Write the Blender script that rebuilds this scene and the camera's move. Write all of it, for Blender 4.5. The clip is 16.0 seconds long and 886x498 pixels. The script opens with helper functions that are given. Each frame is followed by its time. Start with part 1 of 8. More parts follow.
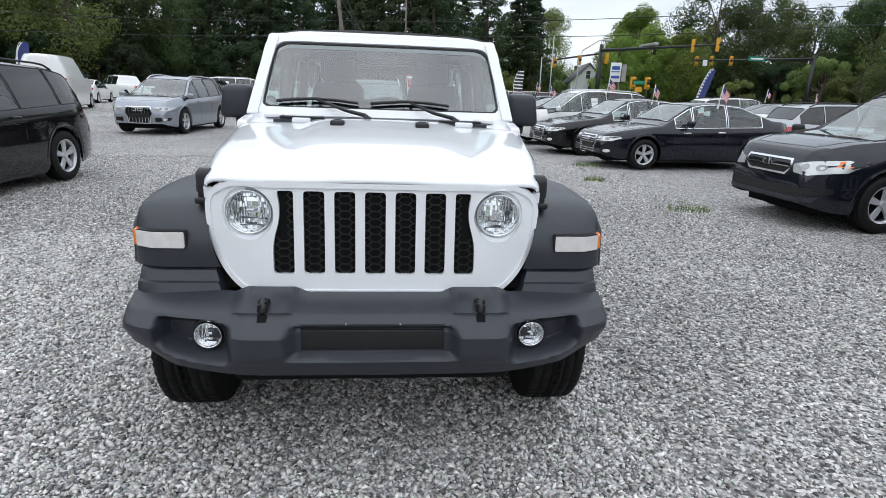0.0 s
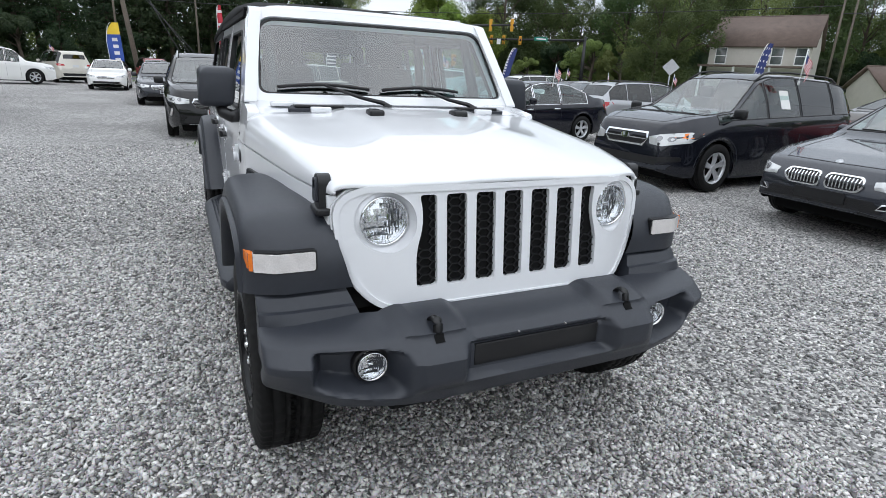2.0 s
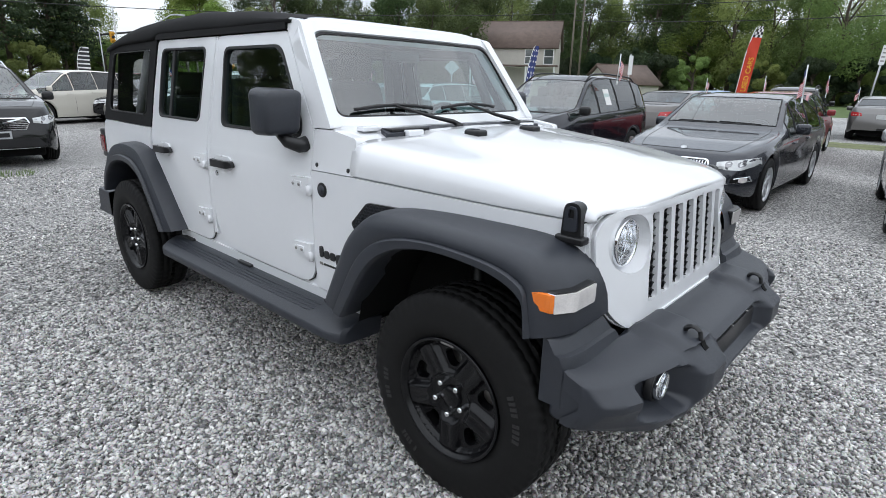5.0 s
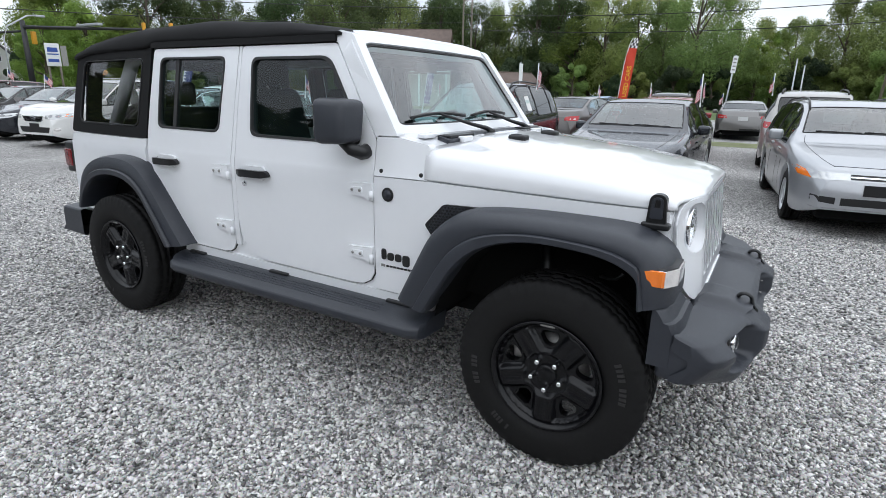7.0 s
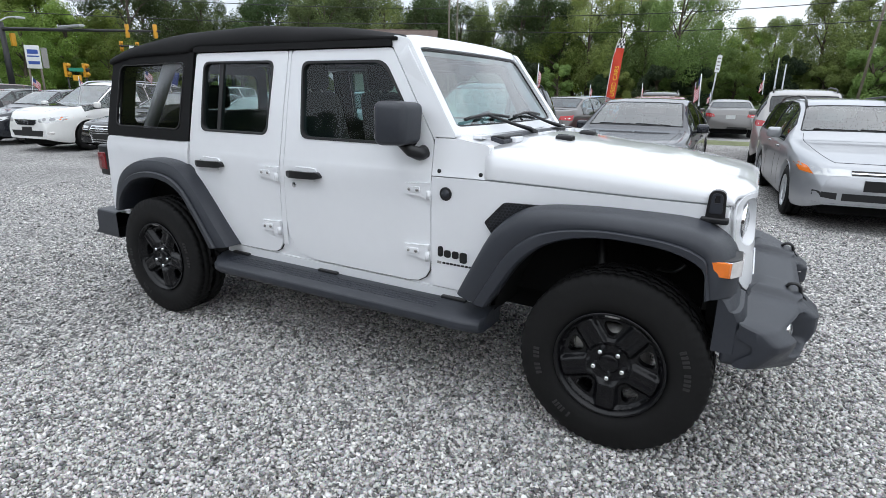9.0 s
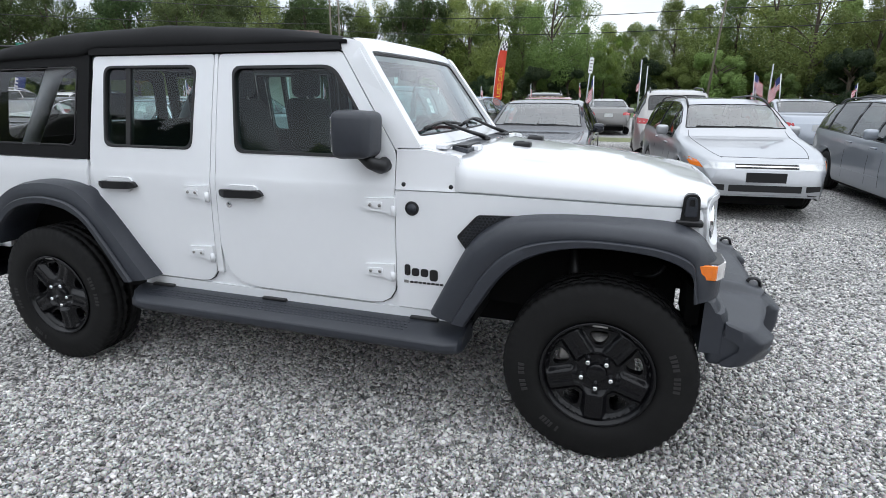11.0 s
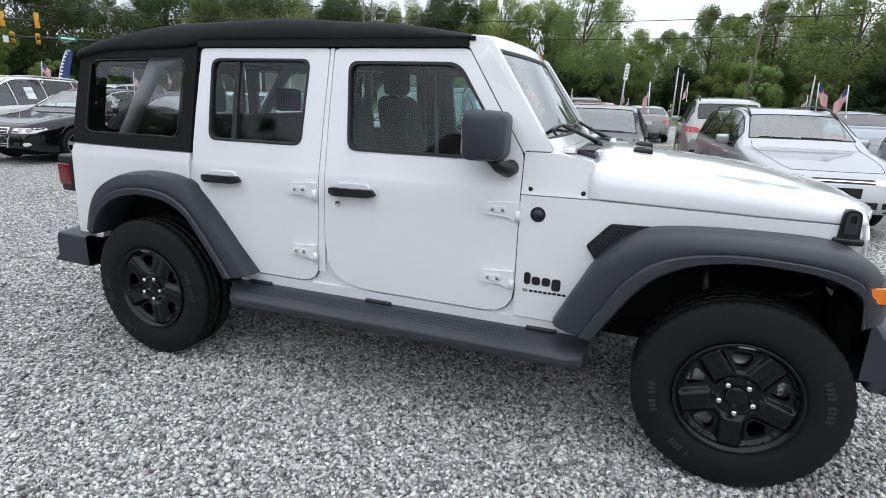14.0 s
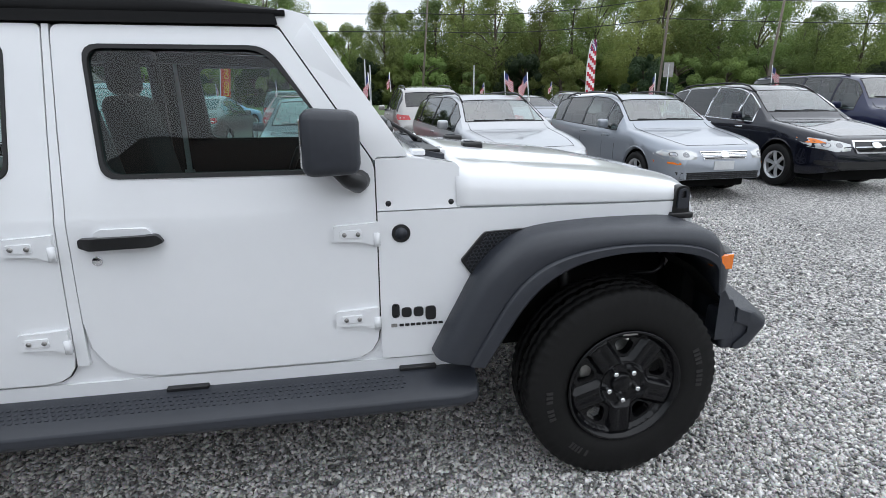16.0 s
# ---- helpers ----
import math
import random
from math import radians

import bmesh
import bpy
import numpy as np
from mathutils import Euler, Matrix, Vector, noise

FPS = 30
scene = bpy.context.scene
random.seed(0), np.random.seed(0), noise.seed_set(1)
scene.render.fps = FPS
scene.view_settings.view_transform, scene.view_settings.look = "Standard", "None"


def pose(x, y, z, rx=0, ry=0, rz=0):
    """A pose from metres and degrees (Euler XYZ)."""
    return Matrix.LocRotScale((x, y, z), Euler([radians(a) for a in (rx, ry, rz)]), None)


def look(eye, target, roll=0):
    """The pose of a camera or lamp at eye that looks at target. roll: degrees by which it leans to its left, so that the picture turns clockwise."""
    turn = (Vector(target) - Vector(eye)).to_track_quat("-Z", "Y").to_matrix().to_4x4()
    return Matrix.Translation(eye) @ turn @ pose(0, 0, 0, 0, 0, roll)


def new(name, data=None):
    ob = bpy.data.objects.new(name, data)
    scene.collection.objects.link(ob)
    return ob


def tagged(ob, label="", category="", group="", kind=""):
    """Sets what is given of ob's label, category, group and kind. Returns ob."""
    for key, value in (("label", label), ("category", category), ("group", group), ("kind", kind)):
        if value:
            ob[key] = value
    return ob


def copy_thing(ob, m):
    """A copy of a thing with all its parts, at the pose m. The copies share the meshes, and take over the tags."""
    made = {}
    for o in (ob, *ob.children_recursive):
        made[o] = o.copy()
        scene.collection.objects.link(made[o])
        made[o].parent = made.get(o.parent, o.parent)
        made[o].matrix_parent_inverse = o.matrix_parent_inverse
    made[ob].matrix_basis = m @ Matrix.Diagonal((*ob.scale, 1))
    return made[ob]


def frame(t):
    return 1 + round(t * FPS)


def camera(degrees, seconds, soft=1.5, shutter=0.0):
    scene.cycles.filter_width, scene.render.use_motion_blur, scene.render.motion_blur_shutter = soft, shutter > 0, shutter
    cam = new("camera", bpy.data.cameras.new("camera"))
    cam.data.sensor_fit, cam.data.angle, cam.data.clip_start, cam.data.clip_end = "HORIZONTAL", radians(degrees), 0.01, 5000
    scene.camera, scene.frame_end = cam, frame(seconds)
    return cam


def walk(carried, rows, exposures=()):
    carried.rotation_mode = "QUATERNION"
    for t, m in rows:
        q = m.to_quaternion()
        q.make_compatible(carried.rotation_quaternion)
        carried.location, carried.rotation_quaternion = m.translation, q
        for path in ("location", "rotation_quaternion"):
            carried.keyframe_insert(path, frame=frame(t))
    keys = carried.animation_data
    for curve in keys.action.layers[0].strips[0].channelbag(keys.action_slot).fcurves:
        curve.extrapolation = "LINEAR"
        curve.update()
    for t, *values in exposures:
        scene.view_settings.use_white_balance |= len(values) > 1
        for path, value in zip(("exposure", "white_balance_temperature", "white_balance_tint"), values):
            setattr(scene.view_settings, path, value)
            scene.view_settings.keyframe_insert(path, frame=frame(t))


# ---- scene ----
cam = camera(77.9, 16.0, soft=0.65)
METRES, EYE, TILT, LEAN, TURN = 5.703, 1.455, 0.0, 0.0, -5.5
ROWS = [
    (0.0, 0.0, 0.0, 0.0, 0.57, -16.01, -1.97),
    (0.5, -0.0523, 0.0182, 0.0005, -5.43, -16.37, -1.88),
    (1.0, -0.1057, 0.0229, 0.0041, -11.54, -16.89, -1.56),
    (1.5, -0.1633, 0.023, 0.0082, -16.32, -17.21, -1.77),
    (2.0, -0.2041, 0.0521, 0.0021, -19.39, -17.66, -2.46),
    (2.5, -0.2449, 0.0803, 0.0026, -22.11, -18.47, -2.67),
    (3.0, -0.3079, 0.0896, 0.0049, -25.72, -19.01, -2.29),
    (3.5, -0.3465, 0.1056, 0.0029, -30.0, -19.21, -1.6),
    (4.0, -0.3665, 0.1454, 0.0054, -34.95, -18.53, -1.38),
    (6.5, -0.5121, 0.244, 0.0078, -50.36, -15.58, -1.16),
    (7.0, -0.5361, 0.2725, 0.0068, -53.33, -15.97, -1.1),
    (7.5, -0.5709, 0.3001, 0.0071, -53.81, -16.28, -1.12),
    (8.0, -0.5786, 0.3108, 0.0077, -53.07, -16.22, -0.94),
    (8.5, -0.5802, 0.3133, 0.0077, -53.29, -15.98, -0.67),
    (9.0, -0.5847, 0.3113, 0.0078, -55.0, -15.92, -0.78),
    (9.5, -0.5825, 0.3172, 0.0065, -57.3, -16.0, -1.6),
    (12.0, -0.5925, 0.4265, 0.0148, -69.83, -15.61, 0.99),
    (12.5, -0.604, 0.4387, 0.0135, -66.44, -15.14, -0.13),
    (13.0, -0.6092, 0.4427, 0.0127, -63.39, -14.92, -1.56),
    (13.5, -0.612, 0.4484, 0.0115, -62.36, -15.24, -2.1),
    (14.0, -0.6042, 0.4607, 0.0089, -64.12, -15.53, -1.75),
    (14.5, -0.5768, 0.4857, 0.0084, -70.48, -15.45, -0.94),
    (15.0, -0.5507, 0.5116, 0.007, -79.73, -15.59, 0.01),
    (15.5, -0.5417, 0.5528, 0.0095, -89.23, -15.93, 0.52),
    (16.0, -0.5368, 0.5718, 0.0083, -94.81, -15.81, 0.2),
]
walk(cam, [(t, pose(0.075, -2.5, EYE, TILT, LEAN, TURN) @ pose(METRES * x, METRES * y, METRES * z, 90 + pitch, roll, yaw)) for t, x, y, z, yaw, pitch, roll in ROWS], [(0.0, 0.38), (4.0, 0.40), (8.0, 0.49), (12.0, 0.56), (15.0, 0.56), (16.0, 0.49)])

# ---- light: a bright overcast sky with a weak, wide sun ----
world = bpy.data.worlds.new("sky")
scene.world = world
world.use_nodes = True
wn, wl = world.node_tree.nodes, world.node_tree.links
sky = wn.new("ShaderNodeTexSky")
sky.sky_type = "NISHITA"
sky.sun_disc = False
sky.sun_elevation, sky.sun_rotation = radians(58), radians(200)
coord = wn.new("ShaderNodeTexCoord")
stretch = wn.new("ShaderNodeMapping")
stretch.inputs["Scale"].default_value = (1, 1, 3)
cloud = wn.new("ShaderNodeTexNoise")
cloud.inputs["Scale"].default_value, cloud.inputs["Detail"].default_value = 2.2, 6
tone = wn.new("ShaderNodeValToRGB")
tone.color_ramp.elements[0].position, tone.color_ramp.elements[0].color = 0.34, (6.5, 7.2, 8.1, 1)
tone.color_ramp.elements[1].position, tone.color_ramp.elements[1].color = 0.66, (10.5, 11.1, 11.9, 1)
cover = wn.new("ShaderNodeMix")
cover.data_type = "RGBA"
cover.inputs[0].default_value = 0.88
wl.new(coord.outputs["Generated"], stretch.inputs["Vector"])
wl.new(stretch.outputs["Vector"], cloud.inputs["Vector"])
wl.new(cloud.outputs["Fac"], tone.inputs["Fac"])
wl.new(sky.outputs["Color"], cover.inputs[6])
height, lift_sky, veil = wn.new("ShaderNodeSeparateXYZ"), wn.new("ShaderNodeMapRange"), wn.new("ShaderNodeMix")
lift_sky.inputs["From Min"].default_value, lift_sky.inputs["From Max"].default_value = 0.0, 1.0
lift_sky.inputs["To Min"].default_value, lift_sky.inputs["To Max"].default_value = 0.67, 1.24
veil.data_type, veil.blend_type = "RGBA", "MULTIPLY"
veil.inputs[0].default_value = 1.0
wl.new(coord.outputs["Generated"], height.inputs["Vector"])
wl.new(height.outputs["Z"], lift_sky.inputs["Value"])
wl.new(tone.outputs["Color"], veil.inputs[6])
wl.new(lift_sky.outputs["Result"], veil.inputs[7])
wl.new(veil.outputs[2], cover.inputs[7])
wl.new(cover.outputs[2], wn["Background"].inputs["Color"])
wn["Background"].inputs["Strength"].default_value = 0.112
sun_data = bpy.data.lights.new("sun", "SUN")
sun_data.energy, sun_data.angle, sun_data.color = 0.55, radians(140), (1.0, 0.98, 0.95)
sun = new("sun", sun_data)
sun.matrix_world = look((-8, -14, 26), (0, 0, 0))


# ---- materials ----
def material(name, color, rough=0.5, metal=0.0, coat=0.0, vary=0.0, scale=8.0, bump=0.0, bump_scale=60.0, spec=0.5, random_tint=0.0, emit=0.0):
    """A principled surface with two scales of variation in colour and a fine relief."""
    m = bpy.data.materials.new(name)
    m.use_nodes = True
    n, l = m.node_tree.nodes, m.node_tree.links
    b = n["Principled BSDF"]
    b.inputs["Base Color"].default_value = (*color, 1)
    b.inputs["Roughness"].default_value = rough
    b.inputs["Metallic"].default_value = metal
    b.inputs["Coat Weight"].default_value = coat
    b.inputs["Coat Roughness"].default_value = 0.04
    b.inputs["Specular IOR Level"].default_value = spec
    if emit:
        b.inputs["Emission Color"].default_value = (*color, 1)
        b.inputs["Emission Strength"].default_value = emit
    place = n.new("ShaderNodeTexCoord")
    if vary:
        big, small = n.new("ShaderNodeTexNoise"), n.new("ShaderNodeTexNoise")
        big.inputs["Scale"].default_value, small.inputs["Scale"].default_value = scale, scale * 9
        big.inputs["Detail"].default_value = 5
        both = n.new("ShaderNodeMath")
        both.operation = "ADD"
        ramp = n.new("ShaderNodeMapRange")
        ramp.inputs["From Min"].default_value, ramp.inputs["From Max"].default_value = 0.6, 1.4
        ramp.inputs["To Min"].default_value, ramp.inputs["To Max"].default_value = 1 - vary, 1 + vary
        mul = n.new("ShaderNodeMix")
        mul.data_type, mul.blend_type = "RGBA", "MULTIPLY"
        mul.inputs[0].default_value = 1
        mul.inputs[6].default_value = (*color, 1)
        l.new(place.outputs["Object"], big.inputs["Vector"])
        l.new(place.outputs["Object"], small.inputs["Vector"])
        l.new(big.outputs["Fac"], both.inputs[0])
        l.new(small.outputs["Fac"], both.inputs[1])
        l.new(both.outputs[0], ramp.inputs["Value"])
        l.new(ramp.outputs["Result"], mul.inputs[7])
        last = mul.outputs[2]
        if random_tint:
            info, hue = n.new("ShaderNodeObjectInfo"), n.new("ShaderNodeHueSaturation")
            val = n.new("ShaderNodeMapRange")
            val.inputs["To Min"].default_value, val.inputs["To Max"].default_value = 1 - random_tint, 1 + random_tint
            l.new(info.outputs["Random"], val.inputs["Value"])
            l.new(val.outputs["Result"], hue.inputs["Value"])
            l.new(last, hue.inputs["Color"])
            last = hue.outputs["Color"]
        l.new(last, b.inputs["Base Color"])
    if bump:
        grain, relief = n.new("ShaderNodeTexNoise"), n.new("ShaderNodeBump")
        grain.inputs["Scale"].default_value, grain.inputs["Detail"].default_value = bump_scale, 4
        relief.inputs["Strength"].default_value, relief.inputs["Distance"].default_value = bump, 0.004
        l.new(place.outputs["Object"], grain.inputs["Vector"])
        l.new(grain.outputs["Fac"], relief.inputs["Height"])
        l.new(relief.outputs["Normal"], b.inputs["Normal"])
    return m


def glass(name, tint, gloss=1.0, base=0.05):
    """A thin tinted pane: it lets light straight through and mirrors more at a glance."""
    m = bpy.data.materials.new(name)
    m.use_nodes = True
    n, l = m.node_tree.nodes, m.node_tree.links
    n.remove(n["Principled BSDF"])
    clear, shine, mix, facing, power, scaled = (n.new("ShaderNode" + k) for k in ("BsdfTransparent", "BsdfGlossy", "MixShader", "LayerWeight", "Math", "Math"))
    clear.inputs["Color"].default_value = (*tint, 1)
    shine.inputs["Roughness"].default_value = 0.01
    shine.inputs["Color"].default_value = (gloss, gloss, gloss, 1)
    facing.inputs["Blend"].default_value = 0.5
    power.operation, scaled.operation = "POWER", "MULTIPLY_ADD"
    power.inputs[1].default_value = 4.0
    scaled.inputs[1].default_value, scaled.inputs[2].default_value = 0.8, base
    l.new(facing.outputs["Facing"], power.inputs[0])
    l.new(power.outputs[0], scaled.inputs[0])
    l.new(scaled.outputs[0], mix.inputs[0])
    l.new(clear.outputs[0], mix.inputs[1])
    l.new(shine.outputs[0], mix.inputs[2])
    l.new(mix.outputs[0], n["Material Output"].inputs["Surface"])
    return m


WHITE = material("white_paint", (0.80, 0.81, 0.83), 0.32, coat=1.0, vary=0.012, scale=1.5, bump=0.01, bump_scale=5)
PLASTIC = material("grained_dark_plastic", (0.0250, 0.0282, 0.0365), 0.42, vary=0.10, scale=5, bump=0.14, bump_scale=700, spec=0.5)
BLACK = material("black_plastic", (0.008, 0.008, 0.009), 0.38, vary=0.12, scale=6, bump=0.05, bump_scale=300)
GLOSS_BLACK = material("gloss_black", (0.008, 0.008, 0.009), 0.16, vary=0.1)
# near-black for underbody parts; also paints in shade inside hollows and behind openings
SHADE = material("shade_black", (0.005, 0.005, 0.005), 0.9, vary=0.2, spec=0.2)
RUBBER = material("tyre_rubber", (0.0085, 0.0083, 0.0083), 0.68, vary=0.18, scale=7, bump=0.10, bump_scale=120, spec=0.22)
GASKET = material("rubber_seal", (0.016, 0.016, 0.017), 0.6, vary=0.1)
RIM_BLACK = material("black_alloy", (0.004, 0.004, 0.005), 0.27, coat=0.12, vary=0.08, spec=0.25)
ALLOY = material("silver_alloy", (0.60, 0.61, 0.63), 0.35, metal=0.6, vary=0.08)
CHROME = material("chrome", (0.82, 0.83, 0.85), 0.07, metal=1.0, vary=0.03)
STEEL = material("dull_steel", (0.32, 0.31, 0.30), 0.45, metal=0.8, vary=0.25, scale=12)
CANVAS = material("black_canvas", (0.0075, 0.0075, 0.008), 0.85, vary=0.15, scale=4, bump=0.06, bump_scale=180, spec=0.25)
CLOTH = material("seat_cloth", (0.016, 0.017, 0.018), 0.9, vary=0.06, scale=3)
GREYBAR = material("grey_bar_cover", (0.42, 0.44, 0.46), 0.55, vary=0.1, scale=8, bump=0.1)
AMBER = material("amber_lens", (0.85, 0.20, 0.015), 0.12, coat=0.6, vary=0.1, scale=40)
REDLENS = material("red_lens", (0.42, 0.012, 0.016), 0.12, coat=0.6, vary=0.15, scale=30)
TAILRED = material("dark_red_lens", (0.17, 0.008, 0.010), 0.15, coat=0.5, vary=0.2, scale=20)
CLEARLENS = material("clear_lens", (0.84, 0.80, 0.78), 0.10, metal=0.3, coat=0.8, vary=0.16, scale=25)
LAMP = material("lamp_reflector", (0.88, 0.89, 0.90), 0.10, metal=0.95, vary=0.05, scale=26)
PLATE = material("blank_plate", (0.55, 0.56, 0.57), 0.4, vary=0.1)
PAPER = material("paper", (0.8, 0.8, 0.78), 0.8, vary=0.03)
WINDSCREEN = glass("windscreen_glass", (0.62, 0.82, 0.81), 0.95, 0.16)
SIDEGLASS = glass("tinted_side_glass", (0.60, 0.79, 0.78), 0.95, 0.042)
CLEARVINYL = glass("clear_vinyl", (0.84, 0.84, 0.84), 0.9, 0.06)
LENSGLASS = glass("lamp_glass", (0.95, 0.96, 0.97), 0.95, 0.03)
CARGLASS = glass("car_window", (0.66, 0.77, 0.75), 0.95, 0.09)
DARKGLASS = glass("privacy_glass", (0.10, 0.12, 0.12), 0.95, 0.07)
CARSCREEN = glass("car_windscreen", (0.68, 0.81, 0.78), 0.95, 0.17)
CABIN = material("grey_cabin_trim", (0.055, 0.057, 0.058), 0.85, vary=0.12, scale=3)
HOUSEGLASS = material("house_window", (0.060, 0.074, 0.078), 0.03, vary=0.55, scale=1.6, spec=0.75, coat=0.6)
LAMPDARK = material("lamp_bowl_grey", (0.28, 0.28, 0.29), 0.15, metal=0.6, coat=0.8, vary=0.3, scale=30)
HEADGLASS = material("headlamp_glass", (0.60, 0.61, 0.61), 0.14, metal=0.35, coat=1.0, vary=0.14, scale=20)


def paint(name, color, metal=0.35, rough=0.33):
    dark = max(color) < 0.06
    return material(name, color, rough, metal=metal, coat=0.9, vary=0.03, scale=3, spec=0.10 if dark else 0.5)


# ---- mesh helpers ----
def part(name, bm, mat, parent=None, label="", angle=38, bevel=0.0, segments=2):
    """Links a bmesh as one mesh object under a thing or a part."""
    lim = radians(angle)
    for f in bm.faces:
        f.smooth = True
    for e in bm.edges:
        if len(e.link_faces) == 2 and e.calc_face_angle(0) > lim:
            e.smooth = False
    me = bpy.data.meshes.new(name)
    bm.to_mesh(me)
    bm.free()
    for m in mat if isinstance(mat, (list, tuple)) else [mat]:
        me.materials.append(m)
    ob = new(name, me)
    ob.parent = parent
    if label:
        ob["label"] = label
    if bevel:
        b = ob.modifiers.new("edge", "BEVEL")
        b.width, b.segments, b.limit_method, b.angle_limit = bevel, segments, "ANGLE", radians(40)
        b.harden_normals = False
    return ob


def thing(name, label, category, m=None, group="", kind=""):
    ob = tagged(new(name), label, category, group, kind)
    if m is not None:
        ob.matrix_basis = m
    return ob


def from_lists(verts, faces):
    bm = bmesh.new()
    vs = [bm.verts.new(v) for v in verts]
    for f in faces:
        try:
            bm.faces.new([vs[i] for i in f])
        except ValueError:
            pass
    return bm


def closed(bm):
    bmesh.ops.recalc_face_normals(bm, faces=bm.faces[:])
    return bm


def box(x0, y0, z0, x1, y1, z1, bm=None, round_by=0.0):
    bm = bm or bmesh.new()
    made = bmesh.ops.create_cube(bm, size=1)["verts"]
    for v in made:
        v.co = Vector(((x0 + x1) / 2 + v.co.x * abs(x1 - x0), (y0 + y1) / 2 + v.co.y * abs(y1 - y0), (z0 + z1) / 2 + v.co.z * abs(z1 - z0)))
    if round_by:
        edges = list({e for v in made for e in v.link_edges})
        bmesh.ops.bevel(bm, geom=edges, offset=round_by, segments=3, affect="EDGES", profile=0.5)
    return bm


def tube(points, radius, sides=8, bm=None, radii=None, closed_ends=True):
    """A round bar along a line of points."""
    bm = bm or bmesh.new()
    pts = [Vector(p) for p in points]
    rings = []
    for i, p in enumerate(pts):
        d = (pts[min(i + 1, len(pts) - 1)] - pts[max(i - 1, 0)]).normalized()
        a = d.cross(Vector((0, 0, 1)) if abs(d.z) < 0.9 else Vector((1, 0, 0))).normalized()
        b = d.cross(a)
        r = radii[i] if radii else radius
        rings.append([bm.verts.new(p + r * (math.cos(t) * a + math.sin(t) * b)) for t in [2 * math.pi * k / sides for k in range(sides)]])
    for q, r in zip(rings, rings[1:]):
        for k in range(sides):
            bm.faces.new((q[k], q[(k + 1) % sides], r[(k + 1) % sides], r[k]))
    if closed_ends:
        bm.faces.new(rings[0][::-1])
        bm.faces.new(rings[-1])
    return bm


def lathe(profile, segs, axis_x=True, bm=None, wave=None):
    """Turns a profile of (offset along the axle, radius) about the x axis. wave(i, k, a, r) may change a and r."""
    bm = bm or bmesh.new()
    rings = []
    for i, (a, r) in enumerate(profile):
        ring = []
        for k in range(segs):
            t = 2 * math.pi * k / segs
            aa, rr = wave(i, k, a, r) if wave else (a, r)
            ring.append(bm.verts.new((aa, rr * math.cos(t), rr * math.sin(t))))
        rings.append(ring)
    for q, r in zip(rings, rings[1:]):
        for k in range(segs):
            bm.faces.new((q[k], r[k], r[(k + 1) % segs], q[(k + 1) % segs]))
    return bm


def rounded(points, radius, steps=4):
    """A polygon with its corners rounded. A point may carry its own radius as a third number."""
    out = []
    n = len(points)
    for i in range(n):
        p, a, b = Vector(points[i][:2]), Vector(points[i - 1][:2]), Vector(points[(i + 1) % n][:2])
        r = points[i][2] if len(points[i]) > 2 else radius
        da, db = (a - p), (b - p)
        r = min(r, da.length * 0.48, db.length * 0.48)
        if r < 1e-4:
            out.append(tuple(p))
            continue
        s, e = p + da.normalized() * r, p + db.normalized() * r
        for k in range(steps + 1):
            t = k / steps
            out.append(tuple((1 - t) ** 2 * s + 2 * t * (1 - t) * p + t * t * e))
    return out


def sheet(outer, holes=(), us=(), vs=()):
    """A flat polygon with holes, cut at lines of u and v, as lists of points and faces."""
    bm = bmesh.new()
    for loop in (outer, *holes):
        ring = [bm.verts.new((u, v, 0)) for u, v in loop]
        for i in range(len(ring)):
            bm.edges.new((ring[i - 1], ring[i]))
    bmesh.ops.triangle_fill(bm, use_beauty=True, edges=bm.edges[:], normal=(0, 0, 1))
    for lines, no in ((us, (1, 0, 0)), (vs, (0, 1, 0))):
        for c in lines:
            bmesh.ops.bisect_plane(bm, geom=bm.verts[:] + bm.edges[:] + bm.faces[:], dist=1e-6, plane_co=Vector(no) * c, plane_no=no)
    bm.verts.index_update()
    pts = [(v.co.x, v.co.y) for v in bm.verts]
    faces = [[v.index for v in f.verts] for f in bm.faces]
    rim = [(e.verts[0].index, e.verts[1].index) for e in bm.edges if len(e.link_faces) == 1]
    bm.free()
    return pts, faces, rim


def slab(flat, front, back):
    """A solid panel from a sheet: front(u, v) and back(u, v) give its two faces."""
    pts, faces, rim = flat
    n = len(pts)
    verts = [front(u, v) for u, v in pts] + [back(u, v) for u, v in pts]
    fs = faces + [[i + n for i in reversed(f)] for f in faces] + [[a, b, b + n, a + n] for a, b in rim]
    return closed(from_lists(verts, fs))


def pane_of(flat, front):
    """A single clear sheet from a flat polygon."""
    pts, faces, _ = flat
    return from_lists([front(u, v) for u, v in pts], faces)


def span(a, b, step):
    n = max(1, int(abs(b - a) / step))
    return [a + (b - a) * i / n for i in range(1, n)]


def smooth(a, b, t):
    t = max(0.0, min(1.0, (t - a) / (b - a)))
    return t * t * (3 - 2 * t)


def along(points, s):
    """Piecewise straight interpolation."""
    for (a, za), (b, zb) in zip(points, points[1:]):
        if s <= b:
            return za + (zb - za) * max(0.0, (s - a)) / max(b - a, 1e-6)
    return points[-1][1]


def resample(points, n):
    """n points evenly spaced along a line."""
    pts = [Vector(p) for p in points]
    d = [0.0]
    for a, b in zip(pts, pts[1:]):
        d.append(d[-1] + (b - a).length)
    out = []
    for i in range(n):
        t = d[-1] * i / (n - 1)
        k = max(j for j in range(len(d) - 1) if d[j] <= t + 1e-9)
        out.append(pts[k].lerp(pts[k + 1], (t - d[k]) / max(d[k + 1] - d[k], 1e-9)))
    return out


